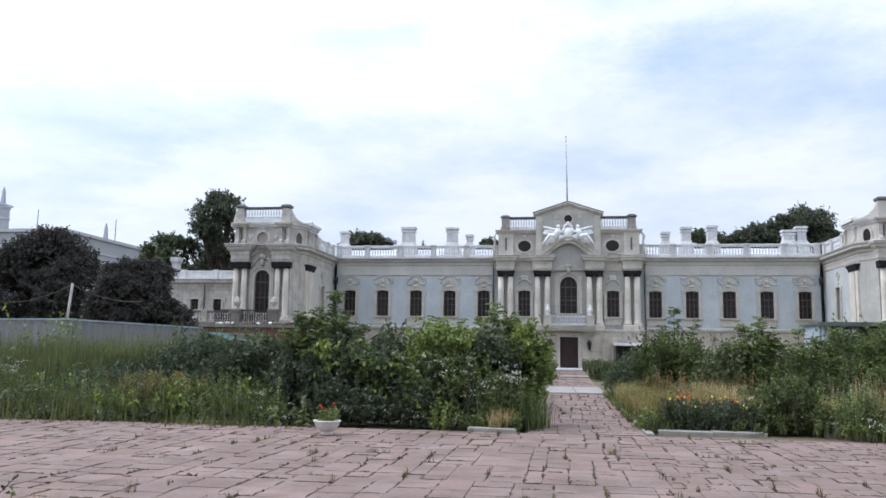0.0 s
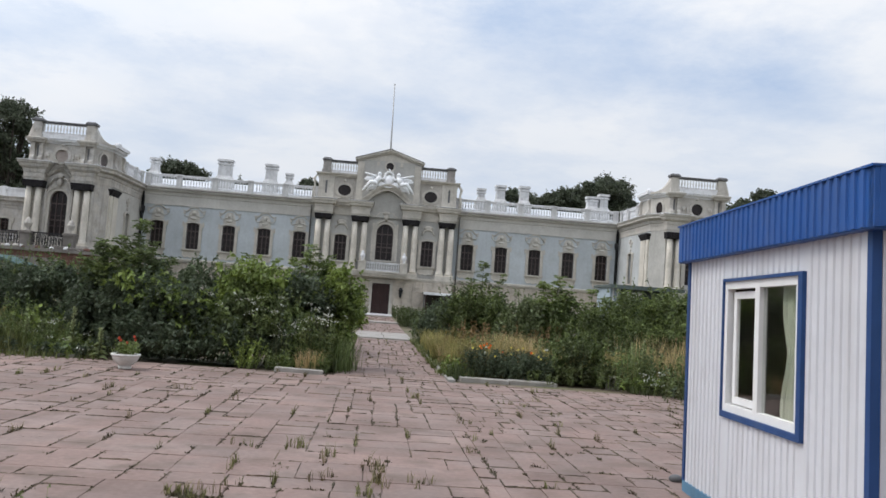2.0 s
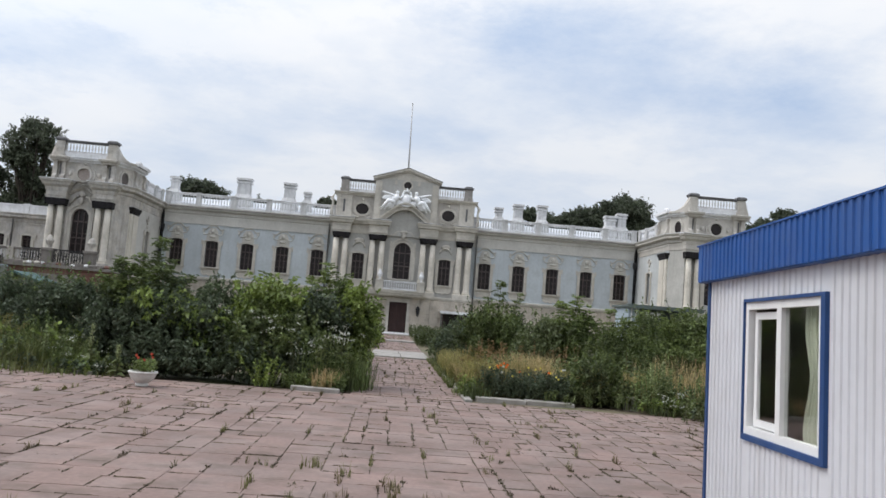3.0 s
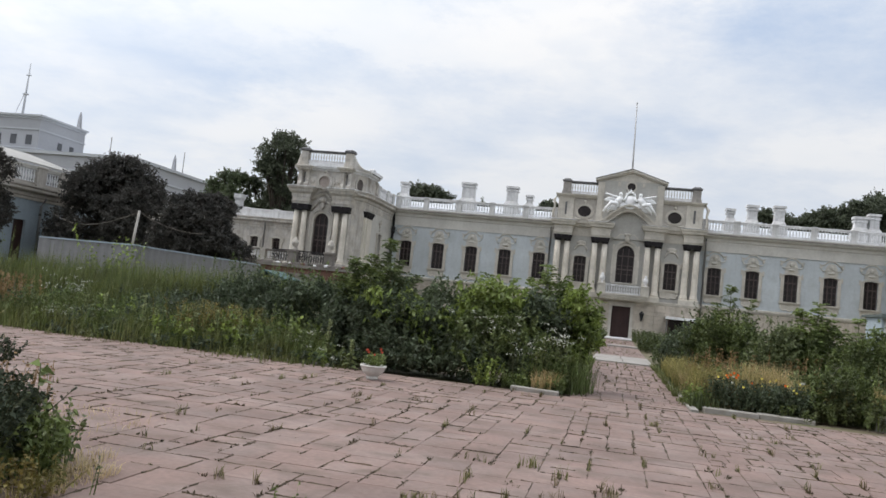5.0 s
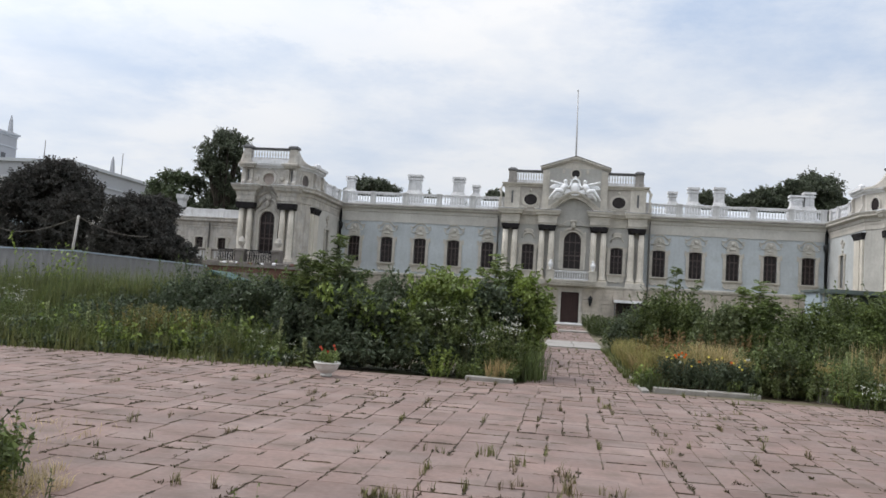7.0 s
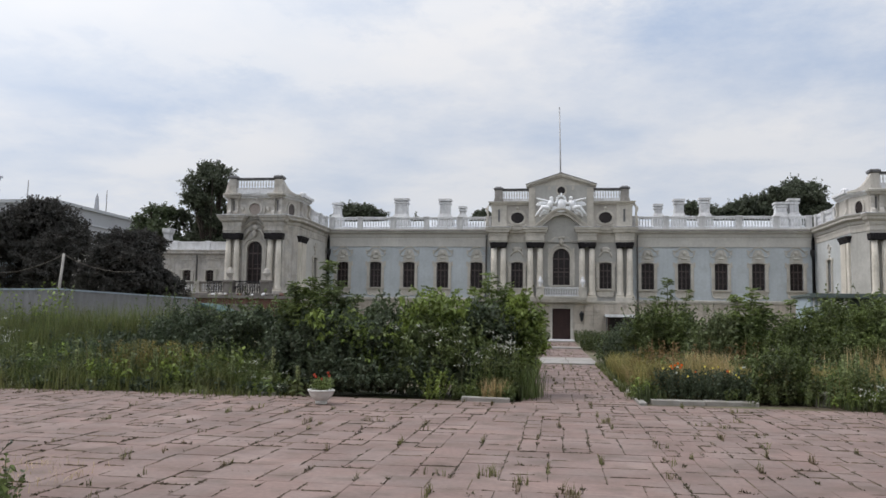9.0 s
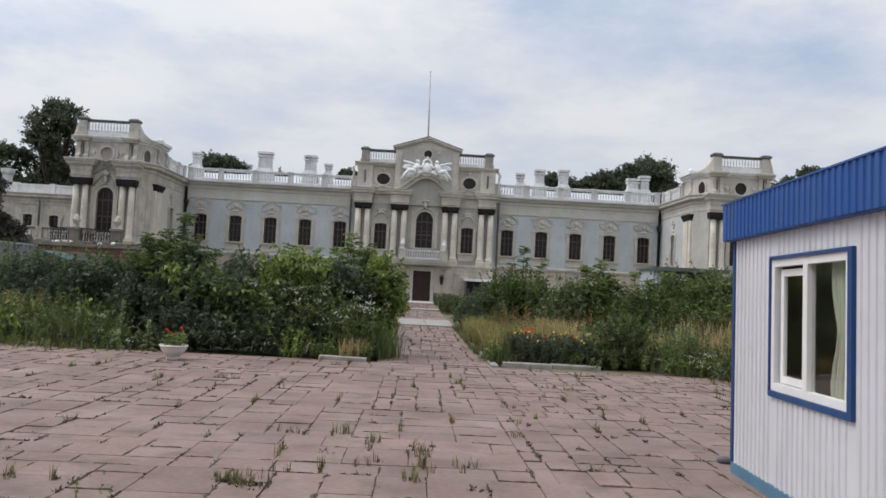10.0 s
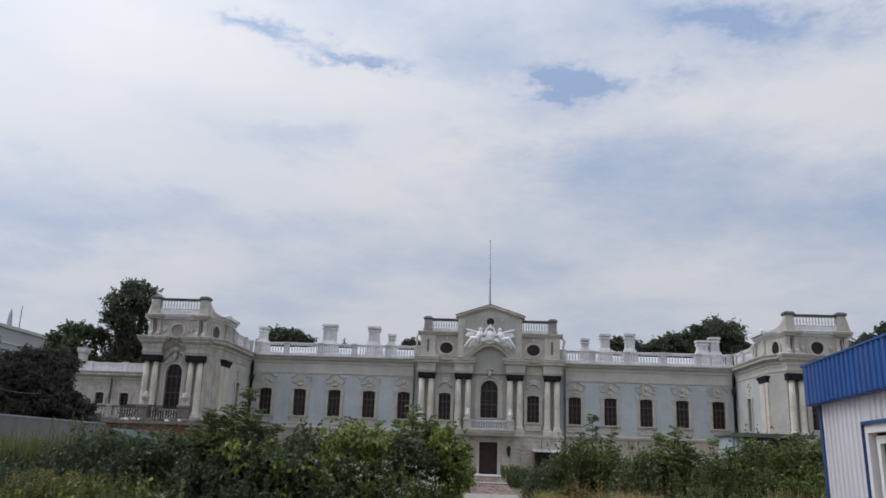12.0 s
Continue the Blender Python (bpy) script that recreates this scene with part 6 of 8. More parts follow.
M_OCHRE = leafy("ochre_flowering_weed", (0.24, 0.19, 0.06), 0.4, 0.25, tilt=(0.16, 0.165, 0.06))
M_STEM = material("plant_stem", (0.07, 0.075, 0.035), 0.8, 0.2, bump=0)
M_BARK = material("tree_bark", (0.055, 0.045, 0.036), 0.95, 0.3, 2, 12, 0.5, bump_size=0.03)
M_ORANGE = material("orange_petals", (0.78, 0.16, 0.02), 0.6, 0.15, bump=0, sheer=0.2)
M_YELLOW = material("yellow_petals", (0.85, 0.74, 0.14), 0.6, 0.15, bump=0, sheer=0.2)
M_WHITEF = material("white_petals", (0.58, 0.60, 0.52), 0.6, 0.2, bump=0, sheer=0.2)
M_RED = material("red_petals", (0.58, 0.11, 0.06), 0.6, 0.15, bump=0, sheer=0.2)
rng = np.random.default_rng(11)


def np_mesh(name, verts, faces, mat):
    """Mesh from arrays; faces all have the same number of corners."""
    me = bpy.data.meshes.new(name)
    n, k = faces.shape
    me.vertices.add(len(verts))
    me.vertices.foreach_set("co", verts.astype(np.float32).ravel())
    me.loops.add(n * k)
    me.loops.foreach_set("vertex_index", faces.astype(np.int32).ravel())
    me.polygons.add(n)
    me.polygons.foreach_set("loop_start", np.arange(0, n * k, k, dtype=np.int32))
    me.update(calc_edges=True)
    me.materials.append(mat)
    return me


def unit(a):
    return a / np.maximum(np.linalg.norm(a, axis=1, keepdims=True), 1e-6)


def leaf_arrays(base, d, length, width, droop=0.25):
    """One folded diamond leaf for each base point."""
    n = len(base)
    length, width = np.broadcast_to(length, (n,))[:, None], np.broadcast_to(width, (n,))[:, None]
    side_ = unit(np.cross(d, rng.normal(size=(n, 3))))
    nor = np.cross(side_, d)
    down = np.array([0, 0, -1.0])
    tip = base + d * length + down * droop * length
    mid = base + d * length * 0.45
    a = mid + side_ * width * 0.5 + nor * width * 0.18
    b_ = mid - side_ * width * 0.5 + nor * width * 0.18
    v = np.stack([base, a, tip, b_], 1).reshape(-1, 3)
    return v, np.arange(n * 4).reshape(n, 4)


def join(*sets):
    vs, fs, k = [], [], 0
    for v, f in sets:
        vs.append(v)
        fs.append(f + k)
        k += len(v)
    return np.concatenate(vs), np.concatenate(fs)


def ribbons(p0, p1, w):
    """Flat thin stems."""
    d = unit(p1 - p0)
    s = unit(np.cross(d, rng.normal(size=d.shape))) * np.broadcast_to(w, (len(p0),))[:, None]
    v = np.stack([p0 - s, p0 + s, p1 + s * 0.4, p1 - s * 0.4], 1).reshape(-1, 3)
    return v, np.arange(len(v)).reshape(-1, 4)


def sprig_set(p0, p1, per, leaf, start=0.25, droop=0.25, curl=0.0):
    """Stems from p0 to p1, with leaves along them. Returns stem arrays and leaf arrays."""
    n = len(p0)
    t = rng.uniform(start, 1.0, (n, per)) ** 0.8
    t[:, 0] = 1.0
    way = p1 - p0
    base = p0[:, None] + way[:, None] * t[..., None]
    base[..., 2] -= curl * (t ** 2) * np.linalg.norm(way, axis=1)[:, None]
    d = unit(way)[:, None] * 0.55 + rng.normal(size=(n, per, 3)) * 0.62
    d = unit(d.reshape(-1, 3))
    size = leaf * rng.uniform(0.6, 1.25, n * per)
    lv = leaf_arrays(base.reshape(-1, 3), d, size, size * rng.uniform(0.42, 0.62, n * per), droop)
    return ribbons(p0, p1, 0.006), lv


def shell_points(blobs, n, rough=0.28, low=-0.25):
    """Points and outward ways on lumpy ellipsoids (x, y, z, rx, ry, rz)."""
    b_ = np.array(blobs, float)
    wgt = (b_[:, 3] * b_[:, 4] + b_[:, 3] * b_[:, 5] + b_[:, 4] * b_[:, 5])
    i = rng.choice(len(b_), n, p=wgt / wgt.sum())
    d = unit(rng.normal(size=(n, 3)))
    d[:, 2] = np.where(d[:, 2] < low, -d[:, 2], d[:, 2])
    c, r = b_[i, :3], b_[i, 3:]
    ph = i * 2.1
    lump = 1 + rough * (np.sin(d[:, 0] * 7 + ph) * np.sin(d[:, 1] * 6 + ph * 1.3) + 0.6 * np.sin(d[:, 2] * 9 + d[:, 0] * 5 + ph)) + rough * rng.normal(size=n) * 0.55
    return c, c + d * r * np.clip(lump, 0.45, 1.7)[:, None], d


def clumps(blobs, per=11):
    """Break each large lump into leafy clumps round its surface."""
    out = []
    for x, y, z, rx, ry, rz in blobs:
        if rx < 0.3:
            out.append((x, y, z, rx, ry, rz))
            continue
        for d in unit(rng.normal(size=(per, 3)) * (1, 1, 0.8) + (0, -0.25, 0.2)):
            k, q = rng.uniform(0.3, 0.46), rng.uniform(0.5, 0.88)
            out.append((x + d[0] * rx * q, y + d[1] * ry * q, max(0.12, z + d[2] * rz * q), rx * k * 1.1, ry * k * 1.1, rz * k * 0.85))
    return out


def shrub(name, blobs, sprigs, per, leaf, mat, label, category="shrub", group="", droop=0.25, foot=None, depth=0.45, shoots=0.32, lift=1.0):
    """A shrub of leafy sprigs: most round its lumps, a share of them long shoots that stick out upwards."""
    x, y = (foot or (blobs[0][0], blobs[0][1]))
    ob = thing(name, (x, y, 0), label, category, group)
    c, p, d = shell_points(clumps(blobs), sprigs, 0.3)
    k = int(sprigs * shoots)
    up_ = np.column_stack([rng.normal(size=(k, 2)) * 0.14, rng.uniform(0.1, 0.48, k) * lift])
    p[:k] += up_
    p[:, 2] = np.maximum(p[:, 2], 0.05)
    p0 = p + (c - p) * rng.uniform(depth * 0.6, depth * 1.5, (sprigs, 1))
    p0[:, 2] -= rng.uniform(0.0, 0.25, sprigs)
    p0[:, 2] = np.maximum(p0[:, 2], 0.02)
    stems, leaves = sprig_set(p0, p, per, leaf, 0.05, droop)
    k = 14                                               # main boughs from the foot
    q = p0[rng.choice(sprigs, k)]
    main = ribbons(np.tile((x, y, 0.0), (k, 1)) + rng.normal(size=(k, 3)) * (0.12, 0.12, 0), q, 0.014)
    tagged(part("stem", np_mesh("stem", *join(stems, main), M_STEM), None, ob), kind="stuff")
    part("foliage", np_mesh("foliage", *leaves, mat), None, ob)
    return ob


def herb_arrays(xy, height, per, leaf, lean=0.18, start=0.12):
    n = len(xy)
    p0 = np.column_stack([xy, np.zeros(n)])
    p1 = p0 + np.column_stack([rng.normal(size=(n, 2)) * lean * height[:, None], height])
    return sprig_set(p0, p1, per, leaf, start, 0.3), p1


def scatter(x0, x1, y0, y1, n, clump=0.0):
    xy = np.column_stack([rng.uniform(x0, x1, n), rng.uniform(y0, y1, n)])
    if clump:
        k = max(3, n // 30)
        c = np.column_stack([rng.uniform(x0, x1, k), rng.uniform(y0, y1, k)])
        xy = c[rng.choice(k, n)] + rng.normal(size=(n, 2)) * clump
        xy = np.clip(xy, (x0, y0), (x1, y1))
    return xy


def blade_arrays(xy, height, width=0.008, lean=0.35, z=0.0):
    """Grass blades bent over in two steps, as two quads each."""
    n = len(xy)
    a = rng.uniform(0, 2 * np.pi, n)
    out = np.column_stack([np.cos(a), np.sin(a), np.zeros(n)])
    w = np.column_stack([-np.sin(a), np.cos(a), np.zeros(n)]) * (width * rng.uniform(0.6, 1.4, n))[:, None]
    h = height[:, None]
    p0 = np.column_stack([xy, np.full(n, z)])
    b_ = rng.uniform(0.2, 1.0, n)[:, None] * lean
    p1 = p0 + out * h * b_ * 0.35 + np.array([0, 0, 1.0]) * h * 0.6
    p2 = p0 + out * h * b_ + np.array([0, 0, 1.0]) * h * (1 - 0.25 * b_)
    v = np.stack([p0 - w, p0 + w, p1 + w * 0.8, p1 - w * 0.8, p2 + w * 0.12, p2 - w * 0.12], 1).reshape(-1, 3)
    k = np.arange(n)[:, None] * 6
    f = np.concatenate([k + np.array([0, 1, 2, 3]), k + np.array([3, 2, 4, 5])])
    return v, f


def stuff(name, arrays, mat, label, category):
    return solo(name, np_mesh(name, *arrays, mat), None, label, category, kind="stuff")


def heads(p, size, per=7, flat=0.4):
    """Small clustered flower heads at points p."""
    n = len(p)
    c = np.repeat(p, per, 0) + rng.normal(size=(n * per, 3)) * size * (1, 1, flat)
    d = unit(rng.normal(size=(n * per, 3)) * (1, 1, 0.3) + (0, 0, 0.35))
    s = size * rng.uniform(0.5, 0.9, n * per)
    return leaf_arrays(c, d, s, s * 0.7, 0.0)


def pinnate(name, shoots, fronds, length, leaflet, mat, label, pairs=8, rise=0.8):
    """A young tree of slim shoots (foot and tip) that carry long feathered leaves, most of them near the tips."""
    ob = thing(name, (shoots[0][0], shoots[0][1], 0), label, "shrub")
    foot, tip = np.array([q[:3] for q in shoots], float), np.array([q[3:] for q in shoots], float)
    for a, b_ in zip(foot, tip):
        mid = (a + b_) / 2 + rng.normal(size=3) * (0.05, 0.05, 0)
        part("stem", MB().tube([tuple(a), tuple(mid), tuple(b_)], [0.022, 0.016, 0.006], 6), M_STEM, ob)
    i = rng.integers(0, len(shoots), fronds)
    t = rng.uniform(0.25, 1.0, fronds)
    p0 = foot[i] + (tip[i] - foot[i]) * t[:, None]
    a = rng.uniform(0, 2 * np.pi, fronds)
    out = unit(np.column_stack([np.cos(a), np.sin(a), rng.normal(rise, 0.25, fronds)]))
    ln = length * rng.uniform(0.6, 1.15, fronds) * (1.15 - 0.45 * t)
    u = np.linspace(0.18, 1.0, pairs)
    base = p0[:, None] + out[:, None] * (ln[:, None] * u)[..., None]
    base[..., 2] -= 0.45 * ln[:, None] * u ** 2.2
    side_ = unit(np.cross(out, (0, 0, 1.0)))
    sets = [ribbons(p0, base[:, -1], 0.004)]
    for s in (-1, 1):
        d = unit((out[:, None] * 0.55 + side_[:, None] * s + rng.normal(size=base.shape) * 0.16).reshape(-1, 3))
        size = leaflet * rng.uniform(0.75, 1.2, len(d))
        sets.append(leaf_arrays(base.reshape(-1, 3), d, size, size * 0.38, 0.18))
    part("foliage", np_mesh("foliage", *join(*sets), mat), None, ob)
    return ob


# bed left of the path: young trees, broad-leaved shrubs and a dark thicket (lumps: x, y, z, rx, ry, rz)
pinnate("sapling", [(-6.2, 19.3, 0, -6.75, 19.1, 2.35), (-6.1, 19.3, 0, -6.35, 19.0, 2.6), (-6.1, 19.3, 0, -6.02, 19.5, 3.0), (-6.0, 19.3, 0, -5.65, 19.2, 2.5), (-6.2, 19.2, 0, -6.9, 18.8, 1.9), (-6.1, 19.1, 0, -6.0, 18.6, 2.1), (-6.0, 19.2, 0, -5.4, 18.9, 2.1), (-6.2, 19.2, 0, -7.1, 19.0, 2.1), (-6.2, 19.1, 0, -6.6, 18.6, 2.45), (-6.0, 19.2, 0, -5.2, 19.1, 2.2), (-6.1, 19.1, 0, -5.65, 18.6, 2.35)],
        1500, 0.4, 0.095, M_LEAF, "young tree with feathered leaves in the overgrown bed")
# shade under the young tree is put into the leaf colour
shrub("shrub", [(-6.3, 18.8, 0.8, 0.8, 0.8, 0.85), (-5.7, 18.5, 0.9, 0.8, 0.75, 0.85), (-6.8, 18.6, 0.6, 0.5, 0.6, 0.6)], 950, 16, 0.105, M_LEAF_D, "dense shrub under the young tree, leaves coloured dark for its shade")
shrub("shrub", [(-5.0, 18.8, 1.1, 0.5, 0.6, 0.5), (-4.5, 18.7, 0.9, 0.6, 0.6, 0.5), (-4.0, 18.9, 0.9, 0.5, 0.6, 0.5)], 640, 15, 0.125, M_LEAF, "green shrub with broad leaves", lift=0.5)
# dark leaf colour here stands in for a shaded hollow
shrub("shrub", [(-5.1, 18.3, 0.85, 0.5, 0.5, 0.5), (-4.5, 18.1, 1.1, 0.4, 0.45, 0.38), (-5.3, 17.9, 0.5, 0.4, 0.4, 0.35)], 560, 15, 0.1, M_LEAF_D, "broad-leaved shrub over the paving edge, leaves darkened for a shaded hollow")
shrub("shrub", [(-3.9, 18.15, 0.85, 0.55, 0.45, 0.4), (-3.3, 18.2, 1.15, 0.45, 0.45, 0.38), (-3.5, 17.75, 0.5, 0.3, 0.3, 0.28)], 620, 15, 0.12, M_LEAF, "shrub with broad pale-backed leaves", lift=0.6)
shrub("shrub", [(-2.7, 18.0, 0.7, 0.45, 0.45, 0.5), (-2.3, 18.2, 1.0, 0.45, 0.45, 0.45)], 520, 15, 0.09, M_LEAF, "leafy green shrub mixed with flowering weeds")
# shade at the foot of the bush, painted as dark leaves
shrub("shrub", [(-4.4, 18.6, 0.5, 1.3, 0.5, 0.5), (-2.9, 18.6, 0.6, 1.1, 0.5, 0.6), (-5.6, 17.9, 0.3, 0.8, 0.5, 0.35), (-4.6, 17.7, 0.28, 0.9, 0.5, 0.32), (-3.6, 17.7, 0.3, 0.7, 0.5, 0.34), (-2.6, 17.95, 0.4, 0.8, 0.4, 0.45), (-2.0, 18.3, 0.4, 0.5, 0.4, 0.4)], 1650, 15, 0.1, M_LEAF_D, "low shrub with leaves coloured dark for the shade of taller ones")
shrub("shrub", [(-3.15, 19.0, 1.45, 0.6, 0.6, 0.6), (-3.6, 19.1, 1.25, 0.5, 0.6, 0.55), (-2.65, 19.1, 1.3, 0.5, 0.6, 0.55)], 700, 15, 0.12, M_LEAF_L, "bright green shrub with broad leaves")
shrub("shrub", [(-2.3, 18.7, 1.15, 0.6, 0.6, 0.7), (-1.75, 18.9, 1.0, 0.55, 0.6, 0.8)], 720, 15, 0.11, M_LEAF_D, "dark green shrub between lighter ones")
pinnate("sapling", [(-2.1, 19.3, 0, -2.05, 19.3, 2.75), (-2.1, 19.3, 0, -2.4, 19.2, 2.35), (-2.0, 19.3, 0, -1.7, 19.2, 2.5), (-2.0, 19.4, 0, -1.95, 19.0, 2.1)], 480, 0.38, 0.09, M_LEAF_S, "slim young tree with feathered leaves")
pinnate("sapling", [(-3.3, 19.4, 0, -3.5, 19.4, 2.45), (-3.2, 19.4, 0, -2.85, 19.4, 2.4)], 46, 0.34, 0.10, M_LEAF, "thin young tree rising over the shrubs")
shrub("shrub", [(-1.3, 19.2, 1.55, 0.45, 0.6, 0.5), (-1.15, 19.1, 1.0, 0.4, 0.7, 0.7)], 520, 15, 0.12, M_LEAF_L, "fresh green shrub leaning towards the path")
shrub("shrub", [(-1.9, 24, 1.1, 0.7, 1.6, 1.1), (-2.2, 27, 1.2, 0.9, 1.4, 1.2)], 500, 14, 0.12, M_LEAF, "green shrub along the path")
shrub("shrub", [(-6.1, 26.0, 1.3, 0.9, 0.9, 1.0), (-5.4, 26.4, 1.0, 0.8, 0.8, 0.9)], 420, 14, 0.12, M_LEAF_FAR2, "grey-green shrub behind the bed")
shrub("shrub", [(-4.3, 26.5, 0.9, 1.2, 1.2, 1.0), (-3.2, 25, 0.8, 0.9, 1.0, 0.9)], 500, 14, 0.12, M_LEAF_D, "dark green shrub behind the bed")
shrub("shrub", [(-8.3, 20.0, 0.95, 0.85, 0.8, 0.85), (-7.6, 20.3, 1.0, 0.75, 0.8, 0.85), (-9.2, 20.3, 0.9, 0.85, 0.8, 0.85)], 1200, 15, 0.09, M_LEAF_D, "dark green spreading shrub among weeds", lift=0.5)
shrub("shrub", [(-10.4, 21.0, 0.95, 0.9, 0.8, 0.85), (-11.4, 21.3, 0.9, 0.8, 0.8, 0.8), (-12.3, 21.6, 0.75, 0.7, 0.7, 0.7)], 1100, 15, 0.09, M_LEAF_D, "dark green spreading shrub among tall grass", lift=0.6)
shrub("shrub", [(-9.5, 23.5, 1.3, 1.0, 0.9, 0.75), (-8.0, 23.4, 1.25, 0.9, 0.9, 0.75), (-7.2, 23.0, 1.2, 0.7, 0.8, 0.7)], 620, 14, 0.11, M_LEAF, "green thicket behind the dark shrubs")
creeper = thing("creeper", (-4.6, 18.0, 0), "bright green creeper with broad leaves hanging over shrubs", "creeper")
vines = []
for x, z, r, n in ((-5.85, 1.62, 0.2, 26), (-5.62, 1.36, 0.16, 18), (-5.13, 1.55, 0.22, 30), (-4.68, 1.38, 0.22, 32), (-4.3, 1.2, 0.2, 22), (-5.08, 1.16, 0.16, 16), (-4.7, 1.12, 0.2, 24), (-4.5, 0.9, 0.18, 20), (-4.15, 0.68, 0.16, 16), (-3.15, 1.95, 0.26, 34), (-3.55, 1.9, 0.2, 24), (-2.8, 1.92, 0.2, 24), (-3.0, 1.32, 0.18, 18)):
    c = np.array((x, 17.78 + 0.22 * z, z))
    tip = c + rng.normal(size=(n, 3)) * (r, 0.16, r * 0.7)
    vines.append((tip + (0.0, 0.3, 0.06) + rng.normal(size=(n, 3)) * 0.06, tip))
p0, p1 = (np.concatenate([v[k] for v in vines]) for k in (0, 1))
st, lv = sprig_set(p0, p1, 7, 0.14, 0.2, 0.35)
foot = p1 * (1, 1, 0) + (0, 0.3, 0.0)
tagged(part("stem", np_mesh("stem", *join(st, ribbons(foot[::6], p0[::6], 0.008)), M_STEM), None, creeper), kind="stuff")
part("foliage", np_mesh("foliage", *lv, M_LEAF_L), None, creeper)
# bed right of the path
shrub("shrub", [(2.0, 23.0, 1.15, 0.6, 0.7, 0.9), (2.7, 22.8, 1.1, 0.7, 0.7, 0.9), (3.1, 22.6, 0.7, 0.6, 0.7, 0.7)], 1100, 15, 0.085, M_LEAF, "dark leafy shrub among dry grass")
pinnate("sapling", [(2.6, 23.0, 0, 2.55, 23.0, 2.85), (2.7, 23.0, 0, 3.05, 22.9, 2.55), (2.6, 23.0, 0, 2.2, 22.9, 2.35)], 230, 0.34, 0.085, M_LEAF, "thin young tree rising over the shrubs")
shrub("shrub", [(3.75, 22.0, 1.2, 0.6, 0.6, 0.85), (3.4, 21.5, 0.8, 0.5, 0.5, 0.7)], 560, 14, 0.105, M_LEAF_O, "light green shrub with white-edged leaves")
pinnate("sapling", [(4.5, 22.4, 0, 4.65, 22.4, 2.6), (4.5, 22.4, 0, 4.2, 22.2, 2.4), (4.5, 22.4, 0, 4.95, 22.2, 2.3), (4.4, 22.3, 0, 4.6, 21.9, 2.0), (4.4, 22.3, 0, 4.0, 22.0, 1.9)], 620, 0.38, 0.09, M_LEAF_S, "bushy young tree with feathered leaves")
shrub("shrub", [(4.5, 21.7, 0.7, 0.6, 0.6, 0.6), (5.2, 21.6, 0.9, 0.8, 0.7, 0.85), (5.7, 22.0, 1.1, 0.6, 0.7, 0.85)], 560, 15, 0.08, M_LEAF, "loose green shrub in the overgrown bed")
shrub("shrub", [(6.5, 21.8, 1.3, 0.9, 0.8, 0.9), (7.5, 21.6, 1.5, 0.9, 0.8, 0.95), (8.4, 21.8, 1.4, 0.9, 0.8, 0.95)], 1050, 15, 0.085, M_LEAF, "tall green shrub by the cabin")
shrub("shrub", [(6.5, 20.9, 0.6, 0.6, 0.6, 0.55), (7.4, 20.7, 0.75, 0.8, 0.7, 0.7)], 480, 15, 0.08, M_LEAF, "green shrub below the taller growth")
shrub("shrub", [(9.5, 22.0, 1.2, 1.4, 1.3, 1.2), (11.8, 23, 1.2, 1.5, 1.3, 1.2)], 700, 14, 0.13, M_LEAF, "green thicket beside the cabin")
shrub("shrub", [(2.5, 30.0, 0.8, 0.9, 1.2, 0.95), (3.9, 31.0, 0.9, 1.1, 1.2, 1.1), (1.95, 31.5, 0.6, 0.6, 0.9, 0.8)], 900, 14, 0.11, M_LEAF_D, "dark rounded shrub beside the path")
shrub("shrub", [(6.5, 31, 0.95, 1.8, 1.5, 1.0), (9.5, 32, 0.9, 1.9, 1.5, 1.0), (12.8, 33, 0.95, 1.8, 1.5, 1.0)], 900, 14, 0.14, M_LEAF, "green thicket in front of the shed")
shrub("shrub", [(11.7, 37.2, 1.25, 0.75, 0.8, 1.2), (12.9, 37.4, 1.3, 0.9, 0.8, 1.3), (14.6, 37.6, 1.4, 1.0, 0.9, 1.4)], 620, 14, 0.14, M_LEAF_S, "tall green shrubs in front of the shed")
shrub("shrub", [(3.9, 18.7, 0.5, 0.42, 0.42, 0.45), (4.5, 18.6, 0.55, 0.45, 0.42, 0.5)], 260, 15, 0.08, M_LEAF, "low leafy green shrub by the kerb")
for x, y, h, n in ((5.5, 22.4, 2.3, 260), (6.4, 22.3, 2.35, 300), (7.3, 21.6, 2.5, 320), (8.3, 21.6, 2.5, 260)):
    pinnate("sapling", [(x, y, 0, x + 0.1, y, h), (x, y, 0, x - 0.4, y - 0.2, h * 0.86), (x, y, 0, x + 0.45, y - 0.2, h * 0.9), (x, y, 0, x - 0.1, y - 0.5, h * 0.72)], n, 0.36, 0.085, M_LEAF_S, "feathery young tree among the shrubs")
